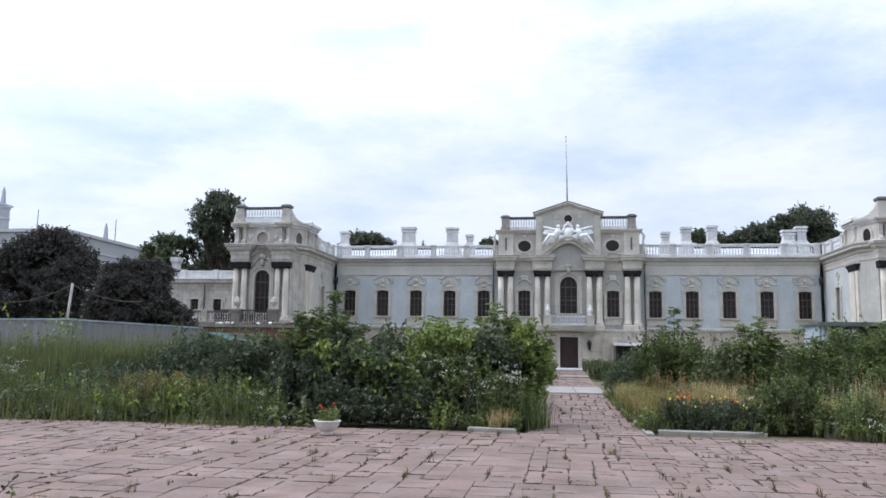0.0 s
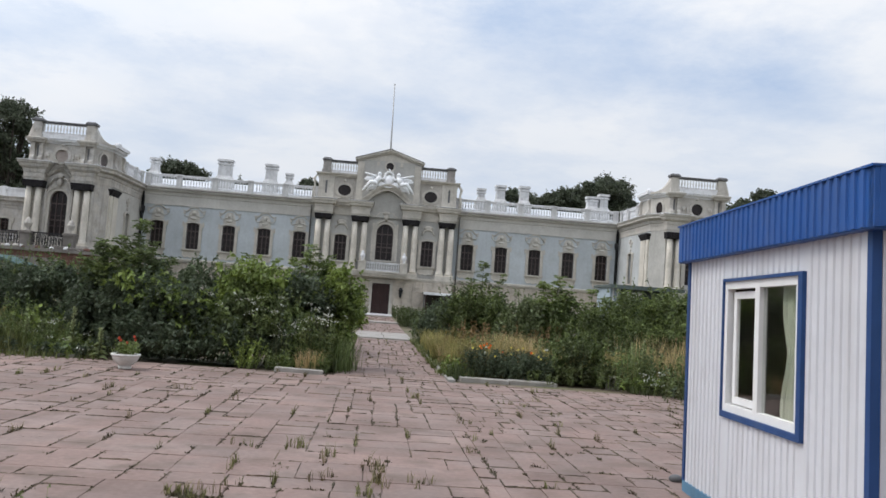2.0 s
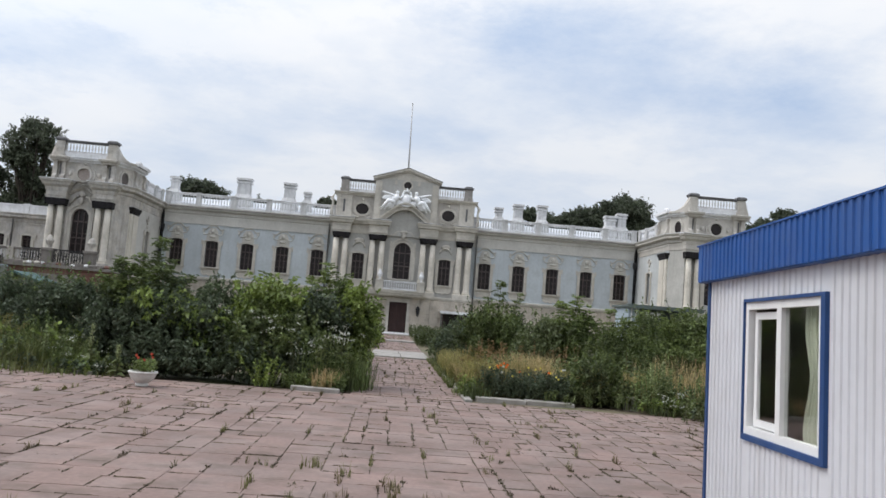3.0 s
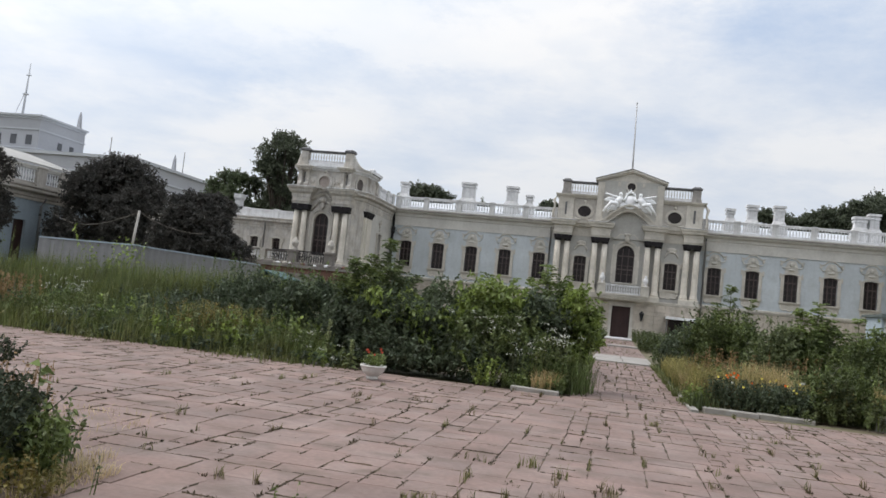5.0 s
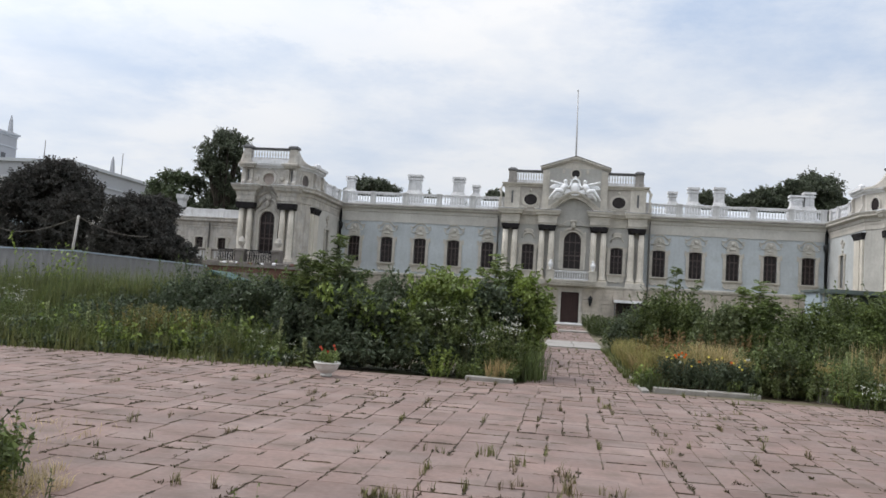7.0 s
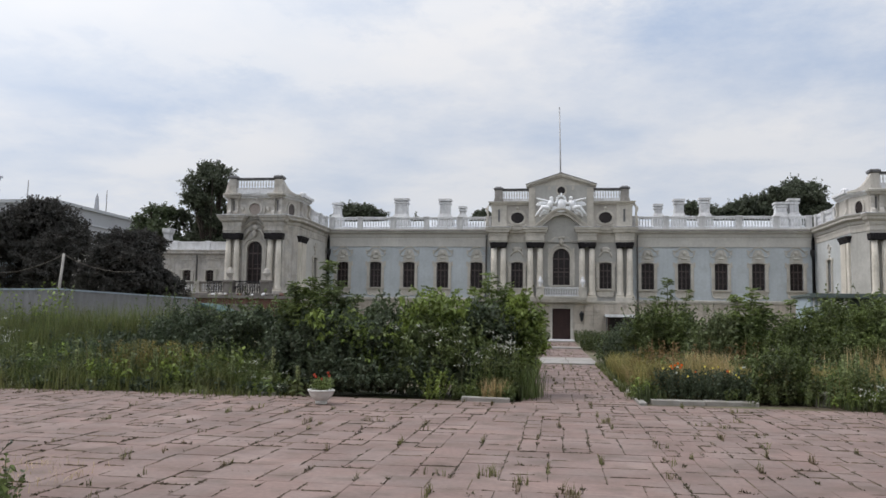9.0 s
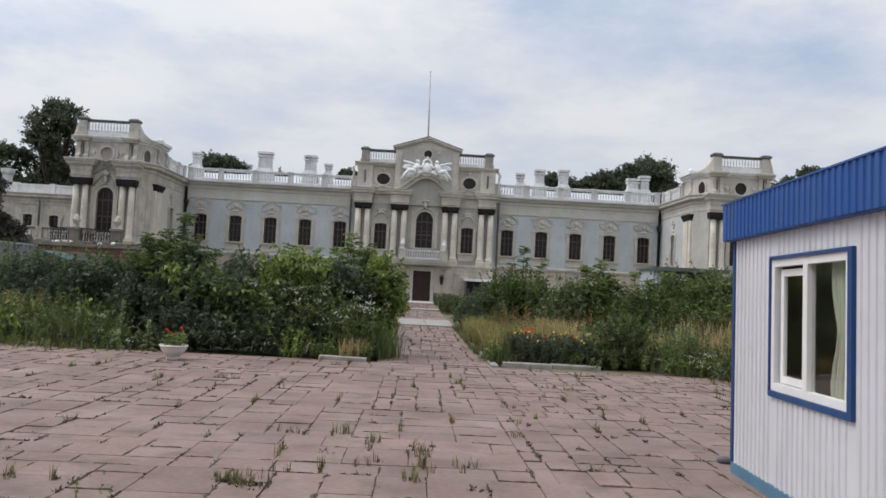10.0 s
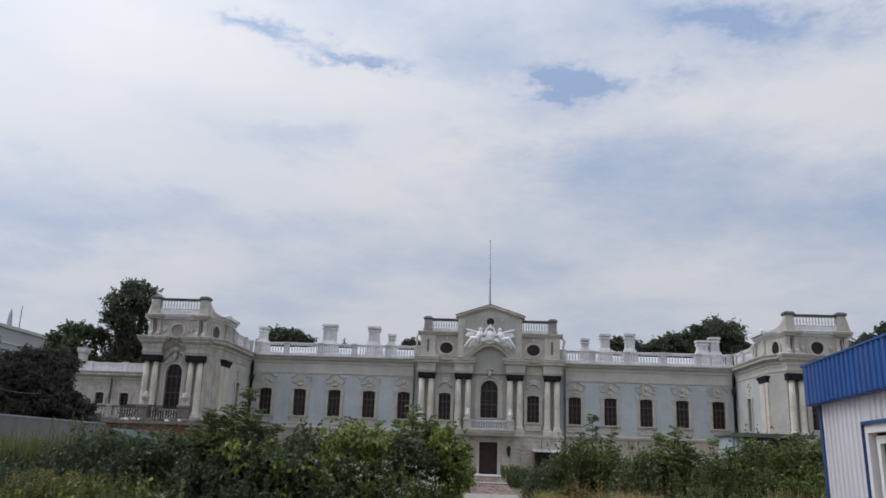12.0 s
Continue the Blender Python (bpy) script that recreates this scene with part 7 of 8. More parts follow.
# near shrub by the viewer's side
shrub("shrub", [(-6.7, 6.2, 0.5, 0.62, 0.8, 0.62), (-5.75, 5.55, 0.8, 0.42, 0.45, 0.5), (-6.4, 6.1, 1.0, 0.45, 0.5, 0.42), (-6.0, 5.7, 0.38, 0.38, 0.6, 0.5), (-7.6, 7.6, 0.4, 0.7, 0.7, 0.42), (-6.0, 4.9, 0.5, 0.5, 0.5, 0.6), (-5.3, 5.1, 0.28, 0.34, 0.4, 0.38), (-4.75, 4.35, 0.3, 0.3, 0.35, 0.36), (-4.85, 5.0, 0.25, 0.42, 0.42, 0.42), (-5.45, 5.6, 0.35, 0.4, 0.45, 0.55), (-4.7, 4.6, 0.2, 0.36, 0.35, 0.4), (-6.55, 6.3, 1.15, 0.4, 0.5, 0.35), (-5.0, 5.3, 0.35, 0.3, 0.4, 0.45)], 6800, 14, 0.05, M_LEAF_N, "dark fine-leaved bush at the edge of the paving", lift=0.3)

# weeds and grasses
MEADOW = {kind: [] for kind in ("grass", "dark_grass", "herb", "dark_herb", "fresh", "spike")}


def meadow(x0, x1, y0, y1, clumps_, h0, h1, mix):
    """Clumps of one plant each, with a height of their own, so that the growth is uneven."""
    kinds, weights = list(mix), np.array(list(mix.values()), float)
    for kind in rng.choice(kinds, clumps_, p=weights / weights.sum()):
        c = np.array([rng.uniform(x0, x1), rng.uniform(y0, y1)])
        r, h = rng.uniform(0.15, 0.5), rng.uniform(h0, h1)
        if kind in ("grass", "dark_grass"):
            n = rng.integers(70, 170)
            xy = c + rng.normal(size=(n, 2)) * r
            MEADOW[kind].append(blade_arrays(xy, h * rng.uniform(0.3, 1.1, n), 0.0085, rng.uniform(0.2, 0.6)))
        else:
            n, per, leaf, start = {"herb": (9, 22, 0.085, 0.15), "dark_herb": (9, 26, 0.10, 0.1), "fresh": (6, 15, 0.14, 0.15), "spike": (5, 34, 0.06, 0.12)}[kind]
            xy = c + rng.normal(size=(n, 2)) * r * (0.45 if kind == "spike" else 0.8)
            (st, lv), _ = herb_arrays(xy, h * rng.uniform(0.7, 1.12, n) * (1.15 if kind == "spike" else 1.0), per, leaf, 0.05 if kind == "spike" else 0.16, start)
            MEADOW[kind].append(join(st, lv))


FRONT = {"grass": 3.4, "spike": 3.0, "herb": 1.2, "fresh": 0.5, "dark_herb": 0.5}
meadow(-15.5, -6.6, 17.4, 18.3, 210, 0.3, 0.7, FRONT)
meadow(-15.5, -7.0, 18.2, 19.6, 180, 0.55, 0.95, FRONT)
meadow(-14.5, -6.4, 17.15, 17.5, 90, 0.1, 0.28, {"herb": 1, "dark_herb": 1.4, "grass": 1.4})
meadow(3.5, 5.0, 18.3, 18.9, 34, 0.25, 0.55, {"herb": 2, "spike": 1})
meadow(5.9, 8.6, 15.8, 17.4, 36, 0.2, 0.5, {"spike": 0.6, "herb": 2, "dark_herb": 0.6})
meadow(5.2, 8.6, 17.6, 19.4, 60, 0.3, 0.75, {"spike": 0.9, "herb": 1.6, "dark_herb": 0.6, "grass": 1})
meadow(5.15, 5.7, 17.5, 18.1, 14, 0.6, 0.95, {"spike": 1})
meadow(-22, -15.0, 17.8, 20.2, 170, 0.4, 0.9, {"grass": 3, "spike": 1.5, "herb": 2, "dark_herb": 1})
meadow(-20.5, -13.0, 20.3, 21.6, 150, 1.1, 1.6, {"grass": 4, "dark_grass": 2, "spike": 1})
meadow(-20.5, -11.8, 21.6, 24.4, 330, 1.3, 2.05, {"grass": 5, "dark_grass": 1.5, "spike": 0.8})
meadow(-12.2, -9.6, 22.4, 24.0, 80, 1.5, 2.15, {"grass": 2, "spike": 2, "dark_herb": 1})
meadow(-13.5, -7.0, 19.5, 20.2, 70, 0.7, 1.2, {"dark_herb": 3, "dark_grass": 1})
meadow(-26, -20.5, 18.0, 22.5, 130, 0.5, 0.95, {"grass": 3, "herb": 2, "dark_grass": 1})
meadow(-16.8, -15.9, 23.6, 24.3, 8, 2.2, 2.75, {"fresh": 1, "herb": 1})
for kind, mat_, label in (("grass", M_GRASS, "tall yellow-green grass beside the paving"), ("dark_grass", M_GRASS_D, "dark green grass mixed among the weeds"), ("herb", M_HERB, "tall leafy green weeds before the fence"),
                          ("dark_herb", M_LEAF_D, "dark green leafy weeds in clumps"), ("fresh", M_LEAF_L, "fresh green weeds with broad leaves"), ("spike", M_SPIKE, "upright pale green weed spikes")):
    stuff("grass" if "rass" in label else "weeds", join(*MEADOW[kind]), mat_, label, "grass" if "rass" in label else "weeds")
xy = np.concatenate([scatter(-1.75, -1.2, 17.4, 33, 2600, 0.12), scatter(1.25, 1.9, 17.8, 33, 2200, 0.12), scatter(5.2, 9.0, 15.0, 18.5, 900, 0.25), scatter(2.6, 7.0, 18.6, 21.5, 1600, 0.3)])
keep = ~((xy[:, 0] > 4.3) & (xy[:, 1] < 18.6 - (xy[:, 0] - 4.6) * 3.6))
stuff("grass", blade_arrays(xy[keep], rng.uniform(0.12, 0.42, keep.sum()), 0.009), M_GRASS_D, "green grass growing at the bed edges", "grass")
xy = scatter(5.3, 8.8, 17.2, 19.6, 900, 0.3)
stuff("dry_grass", blade_arrays(xy, rng.uniform(0.6, 1.35, len(xy)), 0.006, 0.25), M_DRY, "tall dry stalks standing beside the cabin", "grass")
# yellowing grass between the path and the bedding plants, straw-coloured seed heads
xy = np.concatenate([scatter(1.4, 2.3, 18.6, 22.5, 5200, 0.22), scatter(2.2, 4.6, 19.2, 21.2, 6500, 0.3), scatter(4.4, 6.6, 18.9, 20.8, 3600, 0.3), scatter(1.3, 1.9, 22, 29, 1800, 0.25)])
stuff("grass", blade_arrays(xy, rng.uniform(0.3, 0.85, len(xy)), 0.008, 0.5), M_STRAWY, "yellowing grass along the path", "grass")
xy = np.concatenate([scatter(1.35, 2.3, 18.5, 21.5, 2600, 0.16), scatter(2.3, 4.2, 19.0, 20.4, 3600, 0.2), scatter(4.2, 6.2, 19.0, 20.6, 2600, 0.25), scatter(1.4, 2.1, 21.0, 26.0, 1500, 0.2), scatter(-1.98, -1.5, 17.1, 17.4, 380, 0.06), scatter(5.4, 8.8, 18.4, 20.4, 1600, 0.3)])
h = rng.uniform(0.3, 0.8, len(xy)) * np.where((xy[:, 0] > 2.3) & (xy[:, 0] < 3.4), 1.45, np.where(xy[:, 0] < 0, 0.7, 1.0))
stuff("dry_grass", blade_arrays(xy, h, 0.006, 0.6), M_DRY, "straw-coloured dry grass among the weeds", "grass")
xy = np.concatenate([scatter(5.4, 8.2, 17.4, 19.2, 120, 0.3), scatter(1.5, 4.4, 19.6, 21.4, 110, 0.3), scatter(-19.5, -15.6, 18.4, 20.0, 260, 0.35), scatter(-17.0, -16.2, 18.6, 19.6, 50, 0.2)])
(st, lv), tp = herb_arrays(xy, rng.uniform(0.55, 1.3, len(xy)), 18, 0.06, 0.08, 0.4)
stuff("weeds", join(st, lv), M_RUSTY, "rusty brown seed stalks of dock", "weeds")
xy = np.concatenate([scatter(4.9, 8.5, 17.2, 20.0, 210, 0.35), scatter(2.2, 4.6, 19.4, 21.2, 260, 0.3)])
(st, lv), _ = herb_arrays(xy, rng.uniform(0.4, 0.95, len(xy)), 16, 0.09)
stuff("weeds", join(st, lv), M_LEAF, "leafy green weeds in the bed", "weeds")
xy = np.concatenate([scatter(-5.2, -4.5, 5.4, 6.4, 500, 0.14), scatter(-6.4, -5.2, 6.4, 8.4, 300, 0.25)])
stuff("dry_grass", blade_arrays(xy, rng.uniform(0.04, 0.14, len(xy)), 0.002, 1.4), M_DRY, "dry straw at the foot of the bush", "grass")
xy = np.concatenate([scatter(-9, -1.3, 40, 81, 800, 1.0), scatter(1.4, 10, 36, 81, 1000, 1.0), scatter(-2.2, -1.2, 33, 60, 220, 0.3), scatter(1.25, 2.2, 33, 60, 220, 0.3)])
(st, lv), _ = herb_arrays(xy, rng.uniform(0.4, 1.2, len(xy)), 16, 0.16)
stuff("weeds", join(st, lv), M_GRASS_D, "weeds growing up to the palace steps", "weeds")
# low growth along the front of the left bed, and single plants that stand out
xy = np.concatenate([scatter(-7.3, -5.4, 17.2, 17.7, 110, 0.2), scatter(-3.2, -1.4, 17.0, 17.6, 170, 0.16), scatter(1.28, 1.5, 17.9, 18.6, 40, 0.1)])
(st, lv), _ = herb_arrays(xy, rng.uniform(0.1, 0.42, len(xy)), 14, 0.07, 0.3)
stuff("weeds", join(st, lv), M_LEAF, "low weeds spilling over the edge of the paving", "weeds")
xy = np.concatenate([np.array([-3.0, 17.2]) + rng.normal(size=(16, 2)) * 0.12, np.array([-6.9, 17.1]) + rng.normal(size=(20, 2)) * (0.3, 0.08), np.array([5.62, 17.25]) + rng.normal(size=(26, 2)) * 0.2, np.array([1.35, 18.4]) + rng.normal(size=(12, 2)) * 0.1])
(st, lv), _ = herb_arrays(xy, np.concatenate([rng.uniform(0.35, 0.7, 16), rng.uniform(0.1, 0.22, 20), rng.uniform(0.15, 0.4, 26), rng.uniform(0.3, 0.5, 12)]), 16, 0.085, 0.25)
stuff("weeds", join(st, lv), M_LEAF_L, "small bright green leafy weeds at the bed edge", "weeds")


def mullein(x, y, height, label="tall pale green mullein spike with downy leaves"):
    """One upright plant: a thick flower spike over a stem with drooping leaves."""
    ob = thing("mullein", (x, y, 0), label, "weed", "mulleins in the bed")
    part("stem", MB().tube([(x, y, 0), (x + 0.02, y, height * 0.5), (x, y, height)], [0.014, 0.011, 0.006], 6), M_STEM, ob)
    n = 90
    z = rng.uniform(0.55, 1.0, n) * height
    p = np.column_stack([np.full(n, x), np.full(n, y), z])
    d = unit(np.column_stack([rng.normal(size=(n, 2)), np.full(n, 0.9)]))
    part("spike", np_mesh("spike", *leaf_arrays(p, d, 0.075, 0.035, 0.0), M_PALEW), None, ob)
    n = 34
    z = rng.uniform(0.03, 0.6, n) * height
    p = np.column_stack([np.full(n, x), np.full(n, y), z])
    d = unit(np.column_stack([rng.normal(size=(n, 2)), np.full(n, 0.5)]))
    part("leaf", np_mesh("leaf", *leaf_arrays(p, d, 0.2 * (1.2 - z / height), 0.07, 0.4), M_SPIKE), None, ob)


for x, y, h in ((-12.75, 18.0, 0.98), (-11.6, 17.9, 1.05), (-11.2, 17.8, 0.75), (-13.4, 18.2, 0.9), (-10.1, 17.7, 0.8), (-6.55, 17.15, 0.98), (-8.9, 17.6, 0.75), (-5.95, 17.05, 0.6), (-9.6, 17.8, 0.9), (-7.6, 17.5, 0.7), (3.55, 19.2, 0.95), (5.3, 17.6, 1.05), (5.65, 17.9, 1.1)):
    mullein(x, y, h)

# flowering yellow-olive patches, and grass that spills over the path's edges
xy = np.concatenate([np.array([-10.2, 18.5]) + rng.normal(size=(230, 2)) * (0.5, 0.35), np.array([-9.2, 18.4]) + rng.normal(size=(70, 2)) * (0.4, 0.3), scatter(1.35, 1.8, 18.8, 20.5, 60, 0.2)])
(st, lv), tp = herb_arrays(xy, rng.uniform(0.55, 1.08, len(xy)), 20, 0.055, 0.1, 0.3)
stuff("weeds", join(st, lv, heads(tp, 0.04, 6)), M_OCHRE, "yellow-olive flowering weeds in a loose patch", "weeds")
xy = np.concatenate([scatter(1.08, 1.32, 17.6, 33, 1500, 0.07), scatter(-1.32, -1.05, 17.6, 33, 1500, 0.07)])
stuff("grass", blade_arrays(xy, rng.uniform(0.05, 0.22, len(xy)), 0.008, 0.9), M_GRASS, "short grass spilling over the path edges", "grass")
xy = np.array([-1.15, 18.3]) + rng.normal(size=(420, 2)) * (0.18, 0.35)
stuff("grass", blade_arrays(xy, rng.uniform(0.3, 0.95, len(xy)), 0.007, 0.5), M_SPIKE, "feathery light grass by the path corner", "grass")
# yellowing undergrowth at the foot of the near bush
xy = np.concatenate([scatter(-4.45, -4.15, 4.6, 5.3, 46, 0.13), scatter(-4.75, -4.3, 4.5, 5.4, 16, 0.12)])
(st, lv), _ = herb_arrays(xy, rng.uniform(0.08, 0.28, len(xy)), 12, 0.045, 0.3, 0.15)
stuff("weeds", join(st, lv), M_OCHRE, "yellowing leafy undergrowth beside the dark bush", "weeds")
xy = np.concatenate([scatter(-4.9, -4.45, 4.7, 5.7, 110, 0.13), scatter(-5.3, -4.8, 5.5, 6.2, 50, 0.12)])
(st, lv), _ = herb_arrays(xy, rng.uniform(0.15, 0.5, len(xy)), 15, 0.06, 0.25, 0.15)
stuff("weeds", join(st, lv), M_LEAF, "leafy green weeds crowding the dark bush", "weeds")
xy = np.concatenate([scatter(-4.6, -4.15, 5.2, 6.0, 650, 0.1), scatter(-4.4, -4.1, 4.7, 5.2, 140, 0.08)])
stuff("dry_grass", blade_arrays(xy, rng.uniform(0.03, 0.16, len(xy)), 0.0018, 1.6), M_DRY, "pale straw tufts on the paving", "grass")
xy = np.array([(-3.95, 5.28), (-3.93, 5.3), (-2.75, 5.75), (-2.6, 5.78), (-2.5, 5.72)])
(st, lv), _ = herb_arrays(xy, np.array([0.26, 0.2, 0.16, 0.2, 0.12]), 14, 0.03, 0.12, 0.1)
stuff("weeds", join(st, lv), M_LEAF, "thin seedlings standing in the joints", "weeds")
# goosefoot with large fresh leaves, dead brown stems and light sprigs by the near bush
goosefoot = thing("goosefoot", (-4.75, 5.75, 0), "fresh green weed with large toothed leaves", "weed")
for x, y, h in ((-4.82, 5.7, 0.82), (-4.72, 5.62, 0.56), (-4.62, 5.7, 0.4)):
    part("stem", MB().tube([(x, y, 0), (x + 0.03, y, h * 0.5), (x + 0.02, y - 0.02, h)], [0.01, 0.008, 0.004], 6), M_STEM, goosefoot)
    n = 22
    z = np.sort(rng.uniform(0.3, 1.0, n)) * h
    p = np.column_stack([np.full(n, x + 0.02), np.full(n, y), z])
    d = unit(np.column_stack([rng.normal(size=(n, 2)), np.full(n, 0.35)]))
    part("leaf", np_mesh("leaf", *leaf_arrays(p, d, 0.17 * (1.2 - 0.5 * z / h), 0.11 * (1.2 - 0.5 * z / h), 0.35), M_LEAF_S), None, goosefoot)
xy = np.concatenate([scatter(-5.45, -5.05, 5.5, 6.4, 70), scatter(-5.3, -4.9, 4.8, 5.6, 20)])
(st, lv), _ = herb_arrays(xy, rng.uniform(0.35, 0.85, len(xy)), 14, 0.035, 0.1, 0.4)
stuff("dead_stems", join(st, lv), M_RUSTY, "brown dead weed stems beside the dark bush", "weeds")
c, q, d = shell_points([(-5.2, 5.0, 0.3, 0.5, 0.5, 0.45), (-4.7, 4.5, 0.25, 0.4, 0.4, 0.4), (-6.0, 5.6, 0.5, 0.5, 0.6, 0.5)], 60, 0.3)
q[:, 2] = np.maximum(q[:, 2], 0.05)
st, lv = sprig_set(q - d * 0.1, q + d * (0.07, 0.07, 0.05), 9, 0.035, 0.1)
stuff("young_leaves", join(st, lv), M_OCHRE, "yellowish young sprigs on the dark bush", "leaves")

# white umbels and daisies
p = np.concatenate([np.column_stack([rng.normal(-1.55, 0.2, 24), rng.normal(17.65, 0.2, 24), rng.normal(1.15, 0.14, 24)]),
                    np.column_stack([rng.normal(-2.15, 0.2, 18), rng.normal(17.45, 0.15, 18), rng.normal(0.92, 0.12, 18)]),
                    np.column_stack([rng.normal(-3.1, 0.35, 14), rng.normal(17.5, 0.15, 14), rng.normal(1.4, 0.18, 14)]),
                    np.column_stack([rng.normal(-14.5, 0.3, 20), rng.normal(18.8, 0.3, 20), rng.normal(1.2, 0.16, 20)]),
                    np.column_stack([rng.normal(-13.7, 0.35, 26), rng.normal(17.9, 0.2, 26), rng.normal(0.45, 0.12, 26)]),
                    np.column_stack([rng.normal(5.62, 0.14, 12), rng.normal(17.2, 0.15, 12), rng.normal(0.34, 0.06, 12)]),
                    np.column_stack([rng.normal(-6.8, 0.25, 8), rng.normal(17.0, 0.15, 8), rng.normal(0.45, 0.2, 8)])])
foot = p * (1, 1, 0) + rng.normal(size=p.shape) * (0.1, 0.1, 0)
stuff("white_flowers", heads(p, 0.05, 9), M_WHITEF, "white flower heads on tall weeds", "flowers")
stuff("flower_stalks", ribbons(foot, p, 0.005), M_STEM, "thin green stalks of the white flowers", "flower stalks")
xy = np.concatenate([np.array([-1.55, 17.7]) + rng.normal(size=(60, 2)) * 0.2, np.array([-14.5, 18.9]) + rng.normal(size=(40, 2)) * 0.25, np.array([-2.1, 17.5]) + rng.normal(size=(24, 2)) * 0.18])
(st, lv), _ = herb_arrays(xy, rng.uniform(0.7, 1.2, len(xy)), 26, 0.07, 0.1, 0.2)
stuff("weeds", join(st, lv), M_SPIKE, "fresh leaves of the white-flowered weeds", "weeds")

# bedding flowers behind the kerb on the right
bed = thing("flower_clump", (2.5, 18.0, 0), "dense dark green bedding plants with orange and yellow flowers", "flower bed")
xy = scatter(1.72, 3.6, 18.12, 18.95, 420)
(st, lv), tp = herb_arrays(xy, rng.uniform(0.35, 0.68, len(xy)), 22, 0.07)
part("stalk", np_mesh("stalk", *st, M_STEM), None, bed)
part("foliage", np_mesh("foliage", *lv, M_LEAF_D), None, bed)


def bloom_mesh(name, r, mat, petals=9):
    mb = MB()
    for ring, (rr, h) in enumerate(((r, 0.0), (r * 0.7, 0.012), (r * 0.4, 0.022))):
        for i in range(petals):
            a = 2 * math.pi * (i + 0.5 * ring) / petals
            b_ = math.pi / petals * 1.1
            mb.add([(0, 0, h), (rr * 0.7 * math.cos(a - b_), rr * 0.7 * math.sin(a - b_), h + 0.01), (rr * math.cos(a), rr * math.sin(a), h + 0.004), (rr * 0.7 * math.cos(a + b_), rr * 0.7 * math.sin(a + b_), h + 0.01)], [(0, 1, 2, 3)])
    mb.ball((0, 0, 0.02), (r * 0.3, r * 0.3, 0.012), 8, 5)
    return mb.mesh(name, mat)


B_OR, B_YE, B_WH, B_RE = bloom_mesh("bloom", 0.033, M_ORANGE), bloom_mesh("bloom", 0.027, M_YELLOW), bloom_mesh("bloom", 0.032, M_WHITEF), bloom_mesh("bloom", 0.032, M_RED)
random.seed(21)
for i in range(18):
    x, y, z = random.uniform(1.75, 3.6), random.uniform(18.05, 18.8), random.uniform(0.52, 0.76)
    me = B_OR if i % 9 == 0 else (B_YE if i % 3 else B_WH)
    part("flower", me, None, bed, at=pose(x, y, z, 45 + random.uniform(-25, 25), random.uniform(-25, 25), random.uniform(-40, 40)))
for x, y, z in ((2.05, 18.15, 0.76), (2.12, 18.2, 0.8), (2.2, 18.18, 0.77), (1.98, 18.2, 0.74), (2.16, 18.1, 0.72), (3.15, 18.2, 0.66)):
    part("flower", B_OR, None, bed, at=pose(x, y, z, 60, 0, 0))

# red flowers of the planter
(st, lv), tp = herb_arrays(np.array([PX, PY]) + rng.normal(size=(40, 2)) * 0.085, rng.uniform(0.1, 0.24, 40), 14, 0.06, 0.4)
st[0][:, 2] += 0.26
lv[0][:, 2] += 0.26
part("foliage", np_mesh("foliage", *join(st, lv), M_LEAF), None, planter)
for i, (x, z) in enumerate(((-0.14, 0.56), (-0.11, 0.52), (0.13, 0.6), (0.15, 0.54), (0.0, 0.48))):
    part("flower_stalk", MB().tube([(PX + x * 0.5, PY, 0.27), (PX + x, PY - 0.02, z)], 0.006, 5), M_STEM, planter)
    part("flower", B_RE, None, planter, at=pose(PX + x, PY - 0.03, z, 70, 0, 20 * i))


# ---- trees ----
def tree(name, x, y, height, blobs, sprigs, per, leaf, mat, label, trunk=0.3, droop=0.2, rough=0.42):
    ob = thing(name, (x, y, 0), label, "tree")
    top = max(b_[2] for b_ in blobs)
    mb = MB().tube([(x, y, 0), (x + 0.1, y, top * 0.3), (x - 0.1, y + 0.1, top * 0.65), (x, y, top)], [trunk * 1.25, trunk, trunk * 0.7, trunk * 0.2], 9)
    part("trunk", mb, M_BARK, ob)
    mb = MB()
    for b_ in blobs:
        s = top * random.uniform(0.25, 0.6)
        mb.tube([(x, y, min(s, b_[2] * 0.8)), ((x + b_[0]) / 2, (y + b_[1]) / 2, (s + b_[2]) / 2 + 0.2), b_[:3]], [trunk * 0.45, trunk * 0.3, trunk * 0.1], 6)
    part("limb", mb, M_BARK, ob)
    c, p, d = shell_points(blobs, sprigs, rough, -0.7)
    p0 = p + (c - p) * rng.uniform(0.25, 0.7, (sprigs, 1))
    _, leaves = sprig_set(p0, p, per, leaf, 0.0, droop)
    part("crown", np_mesh("crown", *leaves, mat), None, ob)


def crown(x, y, z, r, h, n, seed, dome=False):
    """Lumps that fill an upright crown of radius r and height h."""
    random.seed(seed)
    out = [(x, y, z, r * 0.5, r * 0.5, h * 0.3)]
    for i in range(n):
        a = random.uniform(0, 2 * math.pi)
        u = random.uniform(-0.85, 1.0)
        q = r * math.sqrt(max(0.05, 1 - (u * 0.9) ** 2)) * random.uniform(0.5, 0.95)
        if dome and u < 0.1:
            q = r * random.uniform(0.55, 1.0)
        k = r * random.uniform(0.2, 0.38)
        out.append((x + q * math.cos(a), y + q * math.sin(a), z + u * h * 0.42, k, k, k * random.uniform(0.7, 1.0)))
    return out


